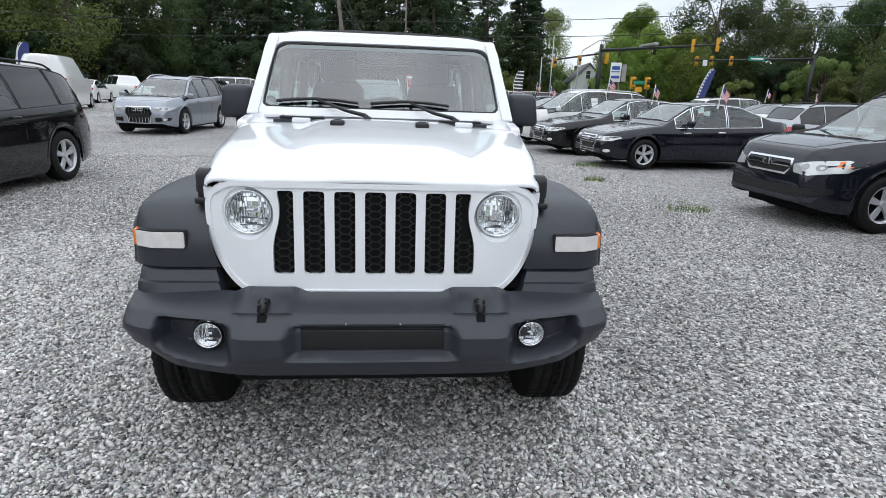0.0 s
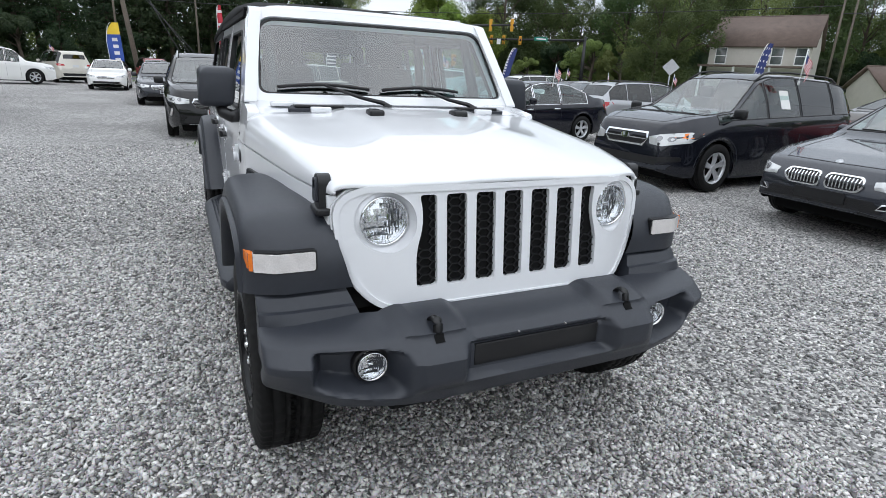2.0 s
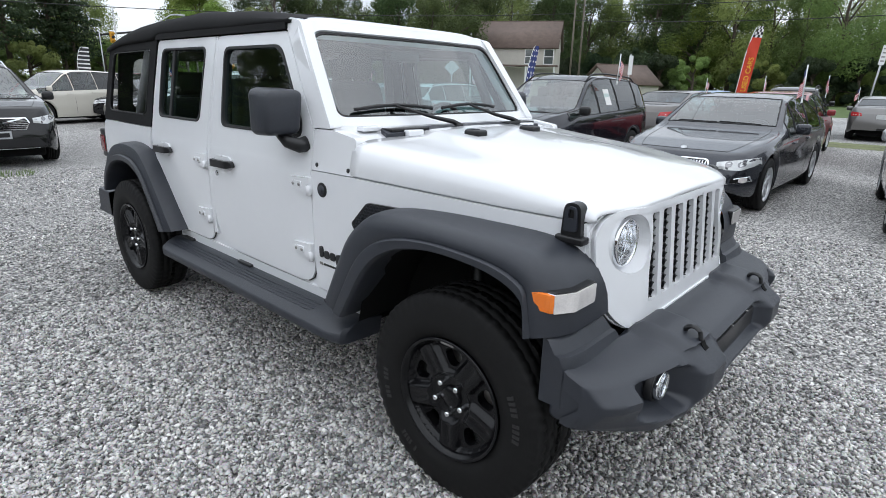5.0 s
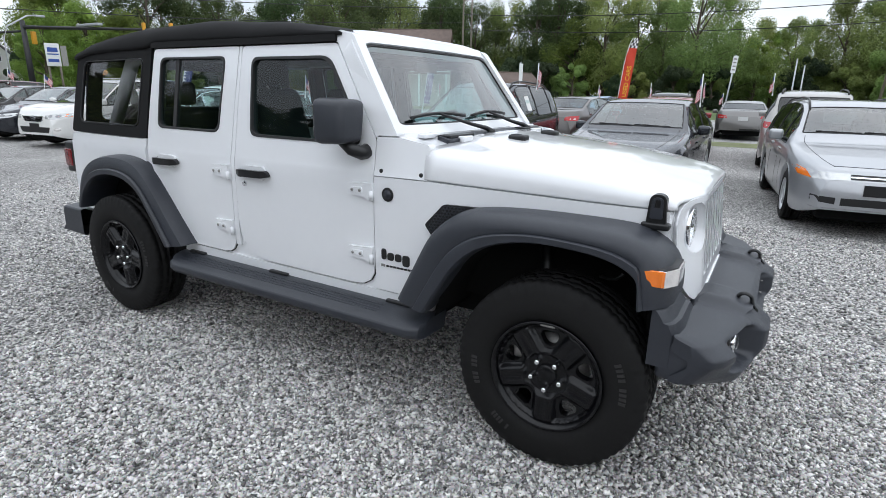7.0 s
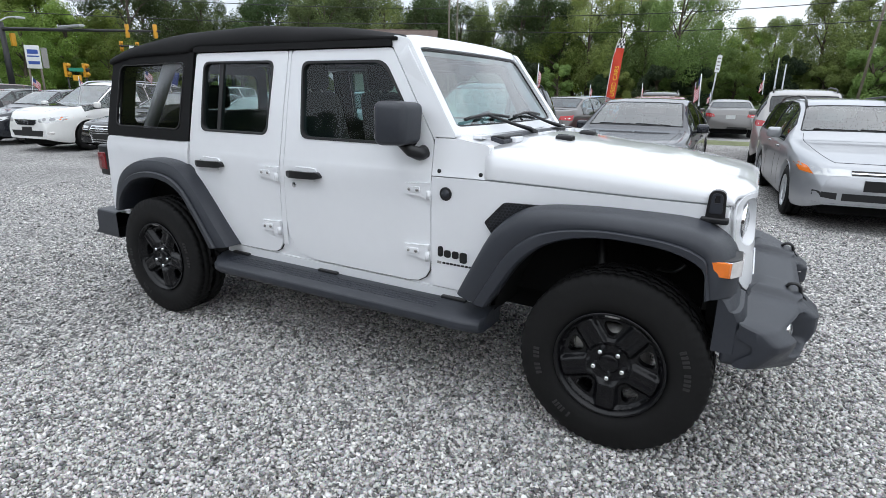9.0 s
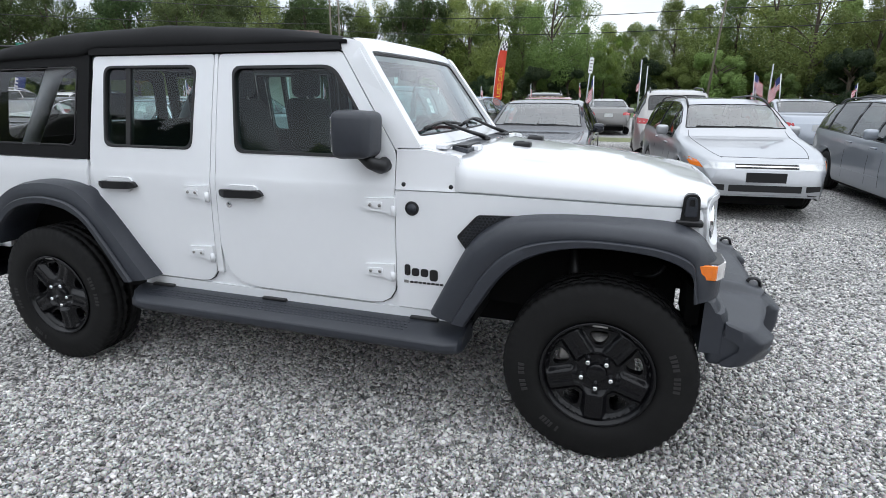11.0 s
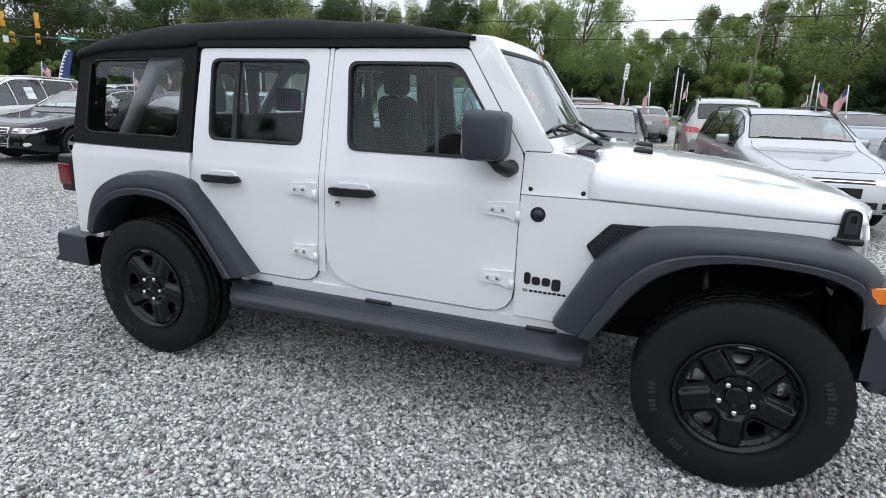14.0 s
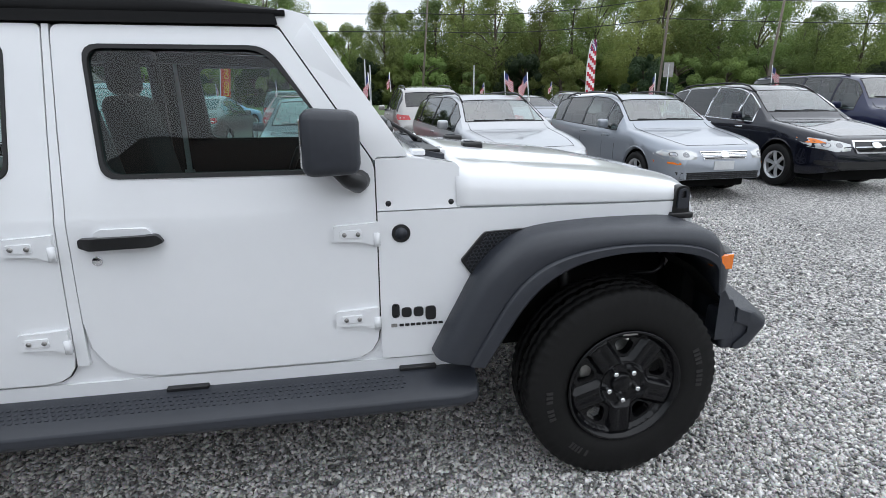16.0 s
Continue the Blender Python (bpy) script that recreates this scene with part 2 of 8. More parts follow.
def curved(points, n):
    """n points along a smooth line through the given ones."""
    pts = [Vector(p) for p in points]
    pts = [2 * pts[0] - pts[1]] + pts + [2 * pts[-1] - pts[-2]]
    fine = []
    for p0, p1, p2, p3 in zip(pts, pts[1:], pts[2:], pts[3:]):
        for k in range(8):
            t = k / 8
            fine.append(0.5 * (2 * p1 + (p2 - p0) * t + (2 * p0 - 5 * p1 + 4 * p2 - p3) * t * t + (3 * p1 - p0 - 3 * p2 + p3) * t ** 3))
    fine.append(pts[-2])
    return resample(fine, n)


def loft(rows, cap=False):
    """A skin over rows of points."""
    bm = bmesh.new()
    rings = [[bm.verts.new(p) for p in row] for row in rows]
    for q, r in zip(rings, rings[1:]):
        for k in range(len(q) - 1):
            bm.faces.new((q[k], q[k + 1], r[k + 1], r[k]))
    if cap:
        bm.faces.new(rings[0])
        bm.faces.new(rings[-1][::-1])
    return bm


# ---- the white off-road car (built facing -y, front axle at y = 0) ----
def hw(y, z):
    """Half the body's width at a place along it and a height."""
    w = 0.80 - 0.13 * max(0.0, 0.63 - y) - 0.010 * ((z - 0.98) / 0.45) ** 2
    return w - 0.13 * max(0.0, z - 1.15) + 0.008 * smooth(1.15, 1.11, z) - 0.024 * min(1.0, max(0.0, (-0.035 - y) / 0.32))


def side_panel(name, outline, parent, sign, mat, holes=(), out=0.0, thick=0.03, radius=0.02, bevel=0.004, label=""):
    ys = [p[0] for p in outline]
    flat = sheet(rounded(outline, radius), [rounded(h, 0.05, 5) for h in holes], span(min(ys), max(ys), 0.16), (0.7, 0.9, 1.05, 1.11, 1.13, 1.15, 1.4))
    if "window" in name and mat in (SIDEGLASS, CLEARVINYL):
        return part(name, pane_of(flat, lambda u, v: (sign * (hw(u, v) + out), u, v)), mat, parent, label)
    bm = slab(flat, lambda u, v: (sign * (hw(u, v) + out), u, v), lambda u, v: (sign * (hw(u, v) + out - thick), u, v))
    return part(name, bm, mat, parent, label, bevel=bevel)


def inset(points, by):
    """A polygon drawn in towards its middle by a distance."""
    c = Vector((sum(p[0] for p in points) / len(points), sum(p[1] for p in points) / len(points)))
    out = []
    for p in points:
        d = Vector(p[:2]) - c
        out.append((*(Vector(p[:2]) - Vector((math.copysign(by, d.x), math.copysign(by, d.y)))), *p[2:]))
    return out


def offset_in(points, by):
    """A closed outline drawn inwards along its normals."""
    n = len(points)
    area = sum(points[i][0] * points[(i + 1) % n][1] - points[(i + 1) % n][0] * points[i][1] for i in range(n))
    out = []
    for i in range(n):
        d = Vector(points[(i + 1) % n][:2]) - Vector(points[i - 1][:2])
        d = d.normalized() * (1 if area > 0 else -1)
        out.append((points[i][0] - d.y * by, points[i][1] + d.x * by))
    return out


offroader = thing("off_road_car", "white four-door off-road car with black soft top, parked on gravel", "car", pose(0.01, 0, 0))

FD = [(1.895, 1.712, 0.03), (1.918, 0.560, 0.22), (0.9365, 0.556, 0.13), (0.9365, 1.275, 0.03), (1.226, 1.712, 0.02)]
FW = [(1.815, 1.655), (1.79, 1.245), (1.03, 1.245, 0.03), (1.03, 1.315, 0.04), (1.262, 1.655, 0.06)]
RD = [(2.695, 1.712, 0.03), (2.733, 1.12, 0.1), (2.665, 0.94, 0.12), (2.43, 0.56, 0.04), (1.962, 0.56, 0.10), (1.922, 1.712, 0.02)]
RW = [(2.625, 1.663), (2.625, 1.25), (2.05, 1.25), (2.025, 1.663)]
QP = [(2.722, 1.722, 0.02), (2.742, 1.178, 0.01), (3.625, 1.182, 0.03), (3.565, 1.70, 0.03)]
QW = [(2.80, 1.665), (2.825, 1.245), (3.525, 1.245), (3.49, 1.655)]
REAR_SIDE = [(2.745, 1.172, 0.005), (3.625, 1.176, 0.03), (3.66, 0.62, 0.04), (3.47, 0.62), (3.43, 0.84, 0.1), (3.26, 0.98, 0.1), (2.95, 1.01, 0.1), (2.78, 0.93, 0.05), (2.755, 1.05)]
WING = [(0.932, 1.1095, 0.003), (0.64, 1.1125, 0.003), (-0.30, 1.0785, 0.004), (-0.355, 1.076, 0.01), (-0.355, 0.96), (0.30, 0.99), (0.5, 0.78), (0.62, 0.552), (0.932, 0.552, 0.004)]
COWL = [(0.932, 1.1138, 0.003), (0.640, 1.1168, 0.003), (0.640, 1.268, 0.02), (0.80, 1.292, 0.02), (0.932, 1.290, 0.006)]
ROCKER = [(2.45, 0.552, 0.003), (2.47, 0.475, 0.02), (0.62, 0.475, 0.02), (0.60, 0.545, 0.003)]

for sign in (-1, 1):
    for outline, opening in ((FD, FW), (RD, RW)):
        side_panel("door_seam", offset_in(rounded(outline, 0.02), -0.0045), offroader, sign, GASKET, [inset(opening, -0.012)], out=-0.009, thick=0.005, radius=0.0005, bevel=0)
    door = side_panel("front_door", FD, offroader, sign, WHITE, [FW])
    seal = side_panel("window_seal", FW, door, sign, GASKET, [inset(FW, 0.013)], out=0.004, thick=0.03, radius=0.05, bevel=0.003)
    pane = side_panel("window", inset(FW, 0.011), door, sign, SIDEGLASS, out=-0.012, thick=0.004, radius=0.05, bevel=0, label="tinted side window")
    pane.visible_shadow = False
    back_door = side_panel("rear_door", RD, offroader, sign, WHITE, [RW])
    for outline, opening, owner in ((FD, FW, door), (RD, RW, back_door)):
        lining = [(u, v - 0.004) for u, v in offset_in(rounded(outline, 0.02), 0.012)]
        side_panel("door_lining", lining, owner, sign, CLOTH, [inset(opening, 0.004)], out=-0.033, thick=0.012, radius=0.0005, bevel=0, label="dark inner door lining")
        ys = [p[0] for p in opening]
        side_panel("arm_rest", [(min(ys) + 0.10, 0.94, 0.02), (max(ys) - 0.06, 0.94, 0.02), (max(ys) - 0.06, 1.03, 0.02), (min(ys) + 0.10, 1.03, 0.02)], owner, sign, BLACK, out=-0.045, thick=0.06, bevel=0.01)
    seal = side_panel("window_seal", RW, back_door, sign, GASKET, [inset(RW, 0.013)], out=0.004, thick=0.03, radius=0.05, bevel=0.003)
    pane = side_panel("window", inset(RW, 0.011), back_door, sign, SIDEGLASS, out=-0.012, thick=0.004, radius=0.05, bevel=0, label="tinted side window")
    pane.visible_shadow = False
    part("divider_bar", slab(sheet([(2.452, 1.25), (2.482, 1.25), (2.478, 1.66), (2.448, 1.66)]), lambda u, v: (sign * (hw(u, v) - 0.004), u, v), lambda u, v: (sign * (hw(u, v) - 0.03), u, v)), GASKET, back_door)
    side_panel("rear_side", REAR_SIDE, offroader, sign, WHITE, thick=0.05)
    side_panel("front_wing", WING, offroader, sign, WHITE, thick=0.03, bevel=0.003)
    side_panel("cowl_side", COWL, offroader, sign, WHITE, thick=0.05, bevel=0.003)
    # pale grey strip added behind the bonnet seam to lighten the gap
    side_panel("pale_seam_fill", [(0.95, 1.06), (-0.34, 1.03), (-0.34, 1.10), (0.62, 1.14), (0.95, 1.16)], offroader, sign, GREYBAR, out=-0.012, thick=0.01, bevel=0)
    side_panel("rocker", ROCKER, offroader, sign, WHITE, out=-0.006, thick=0.06, bevel=0.012)
    # inner skin behind the gaps between the doors
    side_panel("inner_side", [(0.70, 0.5), (2.44, 0.5), (2.70, 0.95), (3.58, 1.03), (3.58, 1.16), (0.70, 1.10)], offroader, sign, WHITE, out=-0.016, thick=0.012, bevel=0)
    side_panel("centre_pillar", [(1.9192, 0.62, 0.002), (1.9570, 0.62, 0.002), (1.9180, 1.712, 0.002), (1.8990, 1.712, 0.002)], offroader, sign, WHITE, out=-0.001, thick=0.04, bevel=0.001)
    side_panel("pillar_skin", [(1.86, 1.08), (1.98, 1.08), (1.955, 1.712), (1.865, 1.712)], offroader, sign, GASKET, out=-0.018, thick=0.02, bevel=0)
    side_panel("windscreen_pillar", [(0.815, 1.296), (0.929, 1.296), (0.934, 1.281), (1.2225, 1.7155), (1.235, 1.7165), (1.23, 1.776, 0.03), (1.13, 1.752)], offroader, sign, WHITE, thick=0.06, bevel=0.004)
    # soft top, side
    quarter = side_panel("soft_top_side", QP, offroader, sign, CANVAS, [QW], out=0.002, thick=0.02, bevel=0.004)
    pane = side_panel("quarter_window", inset(QW, -0.006), quarter, sign, CLEARVINYL, out=-0.012, thick=0.003, radius=0.05, bevel=0, label="clear vinyl window")
    pane.visible_shadow = False
    rim = side_panel("window_welt", inset(QW, -0.004), quarter, sign, GASKET, [inset(QW, 0.010)], out=0.006, thick=0.008, radius=0.055, bevel=0.002)
    # rail above the doors
    rail = [(1.225, 1.7185, 0.004), (2.716, 1.7185, 0.004), (2.716, 1.752, 0.01), (1.232, 1.752, 0.01)]
    side_panel("drip_rail", rail, offroader, sign, CANVAS, out=0.014, thick=0.05, bevel=0.004)

    # hinges, handles and small marks of the side
    def on_side(y, z, out):
        return Vector((sign * (hw(y, z) + out), y, z))

    for name, owner, y, z in (("front", door, 0.93, 1.04), ("front", door, 0.938, 0.726), ("rear", back_door, 1.948, 1.042), ("rear", back_door, 1.957, 0.722)):
        plate = [(y + 0.155, z + 0.030, 0.015), (y + 0.155, z - 0.026, 0.015), (y + 0.052, z - 0.030, 0.01), (y + 0.028, z - 0.042, 0.005), (y + 0.002, z - 0.042, 0.004), (y + 0.002, z + 0.040, 0.004), (y + 0.045, z + 0.036, 0.01)]
        hinge = part("hinge", slab(sheet(rounded(plate, 0.01, 3)), lambda u, v: on_side(u, v, 0.016), lambda u, v: on_side(u, v, -0.004)), WHITE, owner, bevel=0.006)
        rib = [(y + 0.135, z + 0.014, 0.01), (y + 0.135, z - 0.012, 0.01), (y + 0.06, z - 0.014, 0.006), (y + 0.06, z + 0.016, 0.006)]
        part("hinge_rib", slab(sheet(rounded(rib, 0.01, 3)), lambda u, v: on_side(u, v, 0.021), lambda u, v: on_side(u, v, 0.010)), WHITE, hinge, bevel=0.003)
        part("knuckle", tube([on_side(y + 0.008, z - 0.045, 0.014), on_side(y + 0.008, z + 0.002, 0.014)], 0.012, 10), WHITE, hinge)
        for dy in (0.072, 0.118):
            c = on_side(y + dy, z, 0.0)
            part("bolt", tube([c, c + Vector((sign * 0.0245, 0, 0))], 0.008, 8), STEEL, hinge)
    for owner, y0, y1, z in ((door, 1.62, 1.875, 1.052), (back_door, 2.40, 2.655, 1.056)):
        scoop = [(y0 + 0.045, z + 0.040, 0.02), (y1 - 0.055, z + 0.040, 0.02), (y1 - 0.03, z + 0.005, 0.02), (y1 - 0.055, z - 0.038, 0.02), (y0 + 0.06, z - 0.038, 0.02), (y0 + 0.03, z, 0.02)]
        cup = part("handle_cup", slab(sheet(rounded(scoop, 0.02, 4)), lambda u, v: on_side(u, v, 0.010), lambda u, v: on_side(u, v, -0.006)), WHITE, owner, bevel=0.007)
        bar = [(y0, z - 0.008, 0.012), (y0 + 0.03, z - 0.017, 0.01), (y1 - 0.03, z - 0.022, 0.01), (y1, z - 0.016, 0.008), (y1, z + 0.014, 0.012), (y1 - 0.06, z + 0.018, 0.01), (y0 + 0.02, z + 0.020, 0.012)]
        part("door_handle", slab(sheet(rounded(bar, 0.01, 4), (), span(y0, y1, 0.05)), lambda u, v: on_side(u, v, 0.022 + 0.022 * smooth(y0, y0 + 0.05, u) * smooth(y1, y1 - 0.05, u)), lambda u, v: on_side(u, v, 0.004 + 0.02 * smooth(y0 + 0.03, y0 + 0.07, u) * smooth(y1 - 0.03, y1 - 0.07, u))), BLACK, owner, "black door handle", bevel=0.005)
    if sign < 0:
        c = on_side(1.833, 0.988, -0.002)
        part("key_lock", tube([c, c + Vector((sign * 0.009, 0, 0))], 0.016, 20), CHROME, door, "chrome key lock", bevel=0.002)
        c = on_side(0.852, 1.032, -0.002)
        part("round_badge", tube([c, c + Vector((sign * 0.006, 0, 0))], 0.033, 28), BLACK, offroader, "round black badge", bevel=0.002)
        part("badge_ring", tube([c, c + Vector((sign * 0.0075, 0, 0))], 0.022, 24), PLASTIC, offroader)
        # lettering of the wing as plain shapes
        for a, b, z0, z1 in ((0.892, 0.864, 0.714, 0.768), (0.857, 0.820, 0.714, 0.752), (0.813, 0.776, 0.714, 0.752), (0.769, 0.730, 0.698, 0.752)):
            side_panel("badge_bar", [(a, z0), (b, z0), (b, z1), (a, z1)], offroader, sign, BLACK, out=0.005, thick=0.008, radius=0.014, bevel=0.002)
        side_panel("badge_bar", [(0.896, 0.677), (0.874, 0.677), (0.874, 0.690), (0.896, 0.690)], offroader, sign, STEEL, out=0.003, thick=0.005, radius=0.002, bevel=0)
        for k in range(8):
            a = 0.866 - 0.0208 * k
            side_panel("badge_bar", [(a, 0.6785), (a - 0.0165, 0.6785), (a - 0.0165, 0.688), (a, 0.688)], offroader, sign, BLACK, out=0.003, thick=0.005, radius=0.003, bevel=0)
    for y, z in ((0.893, 1.138), (0.672, 1.137)):
        c = on_side(y, z, -0.002)
        part("body_plug", tube([c, c + Vector((sign * 0.005, 0, 0))], 0.010, 12), BLACK, offroader)
    vent = [(0.640, 0.922, 0.012), (0.550, 1.022, 0.014), (0.33, 1.024, 0.01), (0.57, 0.827, 0.012)]
    vent_frame = side_panel("wing_vent", vent, offroader, sign, BLACK, out=0.012, thick=0.03, bevel=0.004)
    bm = bmesh.new()
    for i in range(12):
        for j in range(13):
            y, z = 0.63 - 0.0165 * i + (0.008 if j % 2 else 0), 0.858 + 0.0138 * j
            if z < 0.922 + 1.155 * (0.640 - y) - 0.020 and z > 0.827 + 0.84 * (0.57 - y) + 0.012 and z > 0.827 + 1.36 * (y - 0.57) + 0.016 and z < 1.010:
                ring_pts = [on_side(y + 0.0082 * math.cos(t), z + 0.0075 * math.sin(t), 0.0140) for t in [math.pi * k / 3 for k in range(7)]]
                for a, b in zip(ring_pts, ring_pts[1:]):
                    tube([a, b], 0.0016, 4, bm, closed_ends=False)
    part("vent_mesh", bm, PLASTIC, vent_frame)

# roof of the soft top
TOP = [(1.19, 1.776), (1.25, 1.795), (1.72, 1.853), (2.22, 1.880), (2.70, 1.872), (2.94, 1.860), (3.22, 1.830), (3.46, 1.785), (3.575, 1.735)]
rows = []
for y in [1.2, 1.23, 1.3, 1.4, 1.55, 1.7, 1.85, 1.9, 1.95, 2.1, 2.3, 2.5, 2.66, 2.72, 2.78, 2.9, 3.05, 3.2, 3.32, 3.42, 3.5, 3.56, 3.59]:
    zt = along(TOP, y) + (0.004 * math.sin(9 * y))
    zd = along([(1.2, 1.748), (2.7, 1.750), (2.76, 1.722), (3.35, 1.700), (3.6, 1.655)], y)
    w = hw(y, zd) + 0.012
    half = [(w - 0.03, zd - 0.004), (w, zd), (w + 0.004, zd + 0.016), (w - 0.012, zd + 0.45 * (zt - zd)), (w - 0.05, zd + 0.72 * (zt - zd)), (w - 0.12, zd + 0.88 * (zt - zd)), (w * 0.6, zt - 0.008), (w * 0.3, zt - 0.001)]
    rows.append([(-x, y, z + 0.004 * noise.noise((x * 4, y * 3, 1))) for x, z in half] + [(0, y, zt)] + [(x, y, z + 0.004 * noise.noise((x * 4, y * 3, 5))) for x, z in reversed(half)])
top = part("soft_top_roof", loft(rows), CANVAS, offroader, "black canvas soft top", angle=60)
top.modifiers.new("thick", "SOLIDIFY").thickness = 0.012
RP = [(-0.71, 1.18), (0.71, 1.18), (0.655, 1.70, 0.06), (-0.655, 1.70, 0.06)]
RPW = [(-0.60, 1.25), (0.60, 1.25), (0.56, 1.62), (-0.56, 1.62)]
part("soft_top_back", slab(sheet(rounded(RP, 0.02), [rounded(RPW, 0.06)]), lambda u, v: (u, 3.625 - 0.06 * (v - 1.18) / 0.52, v), lambda u, v: (u, 3.605 - 0.06 * (v - 1.18) / 0.52, v)), CANVAS, offroader, bevel=0.004)
pane = part("back_window", pane_of(sheet(rounded(RPW, 0.06)), lambda u, v: (u, 3.614 - 0.06 * (v - 1.18) / 0.52, v)), CLEARVINYL, offroader)
pane.visible_shadow = False
part("tailgate", slab(sheet(rounded([(-0.72, 0.62), (0.72, 0.62), (0.72, 1.176), (-0.72, 1.176)], 0.03)), lambda u, v: (u, 3.665, v), lambda u, v: (u, 3.60, v)), WHITE, offroader, bevel=0.01)

# windscreen and its frame
def screen(u, v, deep=0.0):
    t = v / 0.55
    return (u, 0.815 + 0.335 * t + 0.05 * (u / 0.7) ** 2 - 0.035 + deep * 0.83, 1.298 + 0.468 * t - deep * 0.55)


FRAME = [(-0.765, 0), (0.765, 0), (0.706, 0.552, 0.11), (-0.706, 0.552, 0.11)]
GLASS = [(-0.700, 0.050, 0.05), (0.700, 0.050, 0.05), (0.655, 0.497, 0.09), (-0.655, 0.497, 0.09)]
us = span(-0.77, 0.77, 0.09)
frame_ob = part("windscreen_frame", slab(sheet(rounded(FRAME, 0.02, 6), [rounded(GLASS, 0.05, 6)], us), lambda u, v: screen(u, v), lambda u, v: screen(u, v, 0.07)), WHITE, offroader, bevel=0.010)
part("screen_seal", slab(sheet(rounded(inset(GLASS, -0.004), 0.05, 6), [rounded(inset(GLASS, 0.013), 0.05, 6)], us), lambda u, v: screen(u, v, 0.008), lambda u, v: screen(u, v, 0.02)), GASKET, frame_ob)
pane = part("windscreen", pane_of(sheet(rounded(GLASS, 0.05, 6), (), us), lambda u, v: screen(u, v, 0.012)), WINDSCREEN, frame_ob)
pane.visible_shadow = False
part("roof_header", loft([[(u, y + 0.05 * (u / 0.7) ** 2, z - 0.06 * (abs(u) / 0.70) ** 10) for u in [-0.675 + 1.35 * k / 28 for k in range(29)]] for y, z in ((1.108, 1.750), (1.112, 1.764), (1.124, 1.775), (1.15, 1.784), (1.19, 1.789), (1.24, 1.790))]), WHITE, offroader).modifiers.new("thick", "SOLIDIFY").thickness = 0.03
# cowl between bonnet and windscreen
part("cowl_top", loft([[(u, y, z - 0.012 * (abs(u) / 0.75) ** 3) for u in [-0.755 + 1.51 * k / 20 for k in range(21)]] for y, z in ((0.63, 1.262), (0.66, 1.268), (0.76, 1.284), (0.84, 1.318))]), WHITE, offroader).modifiers.new("thick", "SOLIDIFY").thickness = 0.02
cowl = part("cowl_grille", slab(sheet(rounded([(-0.60, 0.655), (0.60, 0.655), (0.56, 0.745), (-0.56, 0.745)], 0.02)), lambda u, v: (u, v, 1.287 + 0.16 * (v - 0.655) - 0.012 * (abs(u) / 0.75) ** 3), lambda u, v: (u, v, 1.25 + 0.16 * (v - 0.655))), PLASTIC, offroader, bevel=0.004)
for x0, x1 in ((-0.56, -0.32), (0.32, 0.56)):
    part("cowl_tray", box(x0, 0.667, 1.284, x1, 0.735, 1.298, round_by=0.004), BLACK, cowl)
for x in (-0.44, 0.46):
    part("washer_block", box(x - 0.05, 0.632, 1.262, x + 0.05, 0.668, 1.292, round_by=0.008), WHITE, offroader)
for x in (-0.60, 0.60):
    part("screen_hinge", box(x - 0.06, 0.74, 1.285, x + 0.05, 0.79, 1.306, round_by=0.006), WHITE, offroader)
# wipers
for x0, x1, px in ((-0.61, -0.14, -0.08), (-0.07, 0.39, 0.42)):
    w = part("wiper_arm", tube([(px, 0.69, 1.295), (px - 0.02, 0.715, 1.312), (px - 0.13, 0.745, 1.335), Vector(screen((x0 + x1) / 2, 0.095, -0.016))], 0.009, 6, radii=[0.016, 0.013, 0.010, 0.007]), BLACK, offroader)
    part("wiper_blade", tube([screen(x0 + (x1 - x0) * k / 8, 0.082 + 0.02 * math.sin(math.pi * k / 8), -0.010) for k in range(9)], 0.009, 5), BLACK, w)
    part("wiper_cap", tube([(px, 0.69, 1.275), (px, 0.688, 1.305)], 0.02, 10), BLACK, w)

# bonnet
def sweep(x):
    """How far the front runs back towards the corners."""
    return 0.075 * smooth(0.40, 0.66, abs(x))


EDGE = [(-0.470, 1.104), (-0.462, 1.119), (-0.43, 1.138), (-0.38, 1.152), (-0.25, 1.174), (0.0, 1.203), (0.3, 1.230), (0.64, 1.262)]
rows = []
for y in [-0.468, -0.46, -0.45, -0.435, -0.41, -0.38, -0.34, -0.28, -0.2, -0.1, 0.0, 0.1, 0.2, 0.3, 0.4, 0.5, 0.58, 0.634]:
    yy = y + 0.019 + 0.075 * smooth(0.1, -0.45, y)
    ze, zs = along(EDGE, y), 1.084 + 0.034 * (yy + 0.25) / 0.9
    w = min(hw(yy, 1.1), 0.644 + 0.35 * (y + 0.475))
    b = 0.022 * smooth(-0.36, 0.0, y)
    zs = min(zs, ze - 0.004)
    h = ze - zs
    half = [(w - 0.012, zs), (w - 0.001, zs + 0.002), (w, zs + 0.06 * h), (w - 0.004, zs + 0.42 * h), (w - 0.014, zs + 0.70 * h), (w - 0.034, zs + 0.88 * h), (w - 0.068, zs + 0.965 * h), (w - 0.12, ze), (w - 0.22, ze + 0.004), (0.42 - 0.03 * (0.64 - y), ze + 0.006), (0.36 - 0.06 * (0.64 - y), ze + 0.006 + 0.8 * b), (0.31 - 0.07 * (0.64 - y), ze + 0.006 + b), (0.14, ze + 0.010 + b)]
    half = [(min(x, w - 0.012 * i) if i > 7 else x, z) for i, (x, z) in enumerate(half)]
    rows.append([(-x, y + 0.019 + sweep(x) * smooth(0.1, -0.45, y), z) for x, z in half] + [(0, y + 0.019, ze + 0.011 + b)] + [(x, y + 0.019 + sweep(x) * smooth(0.1, -0.45, y), z) for x, z in reversed(half)])
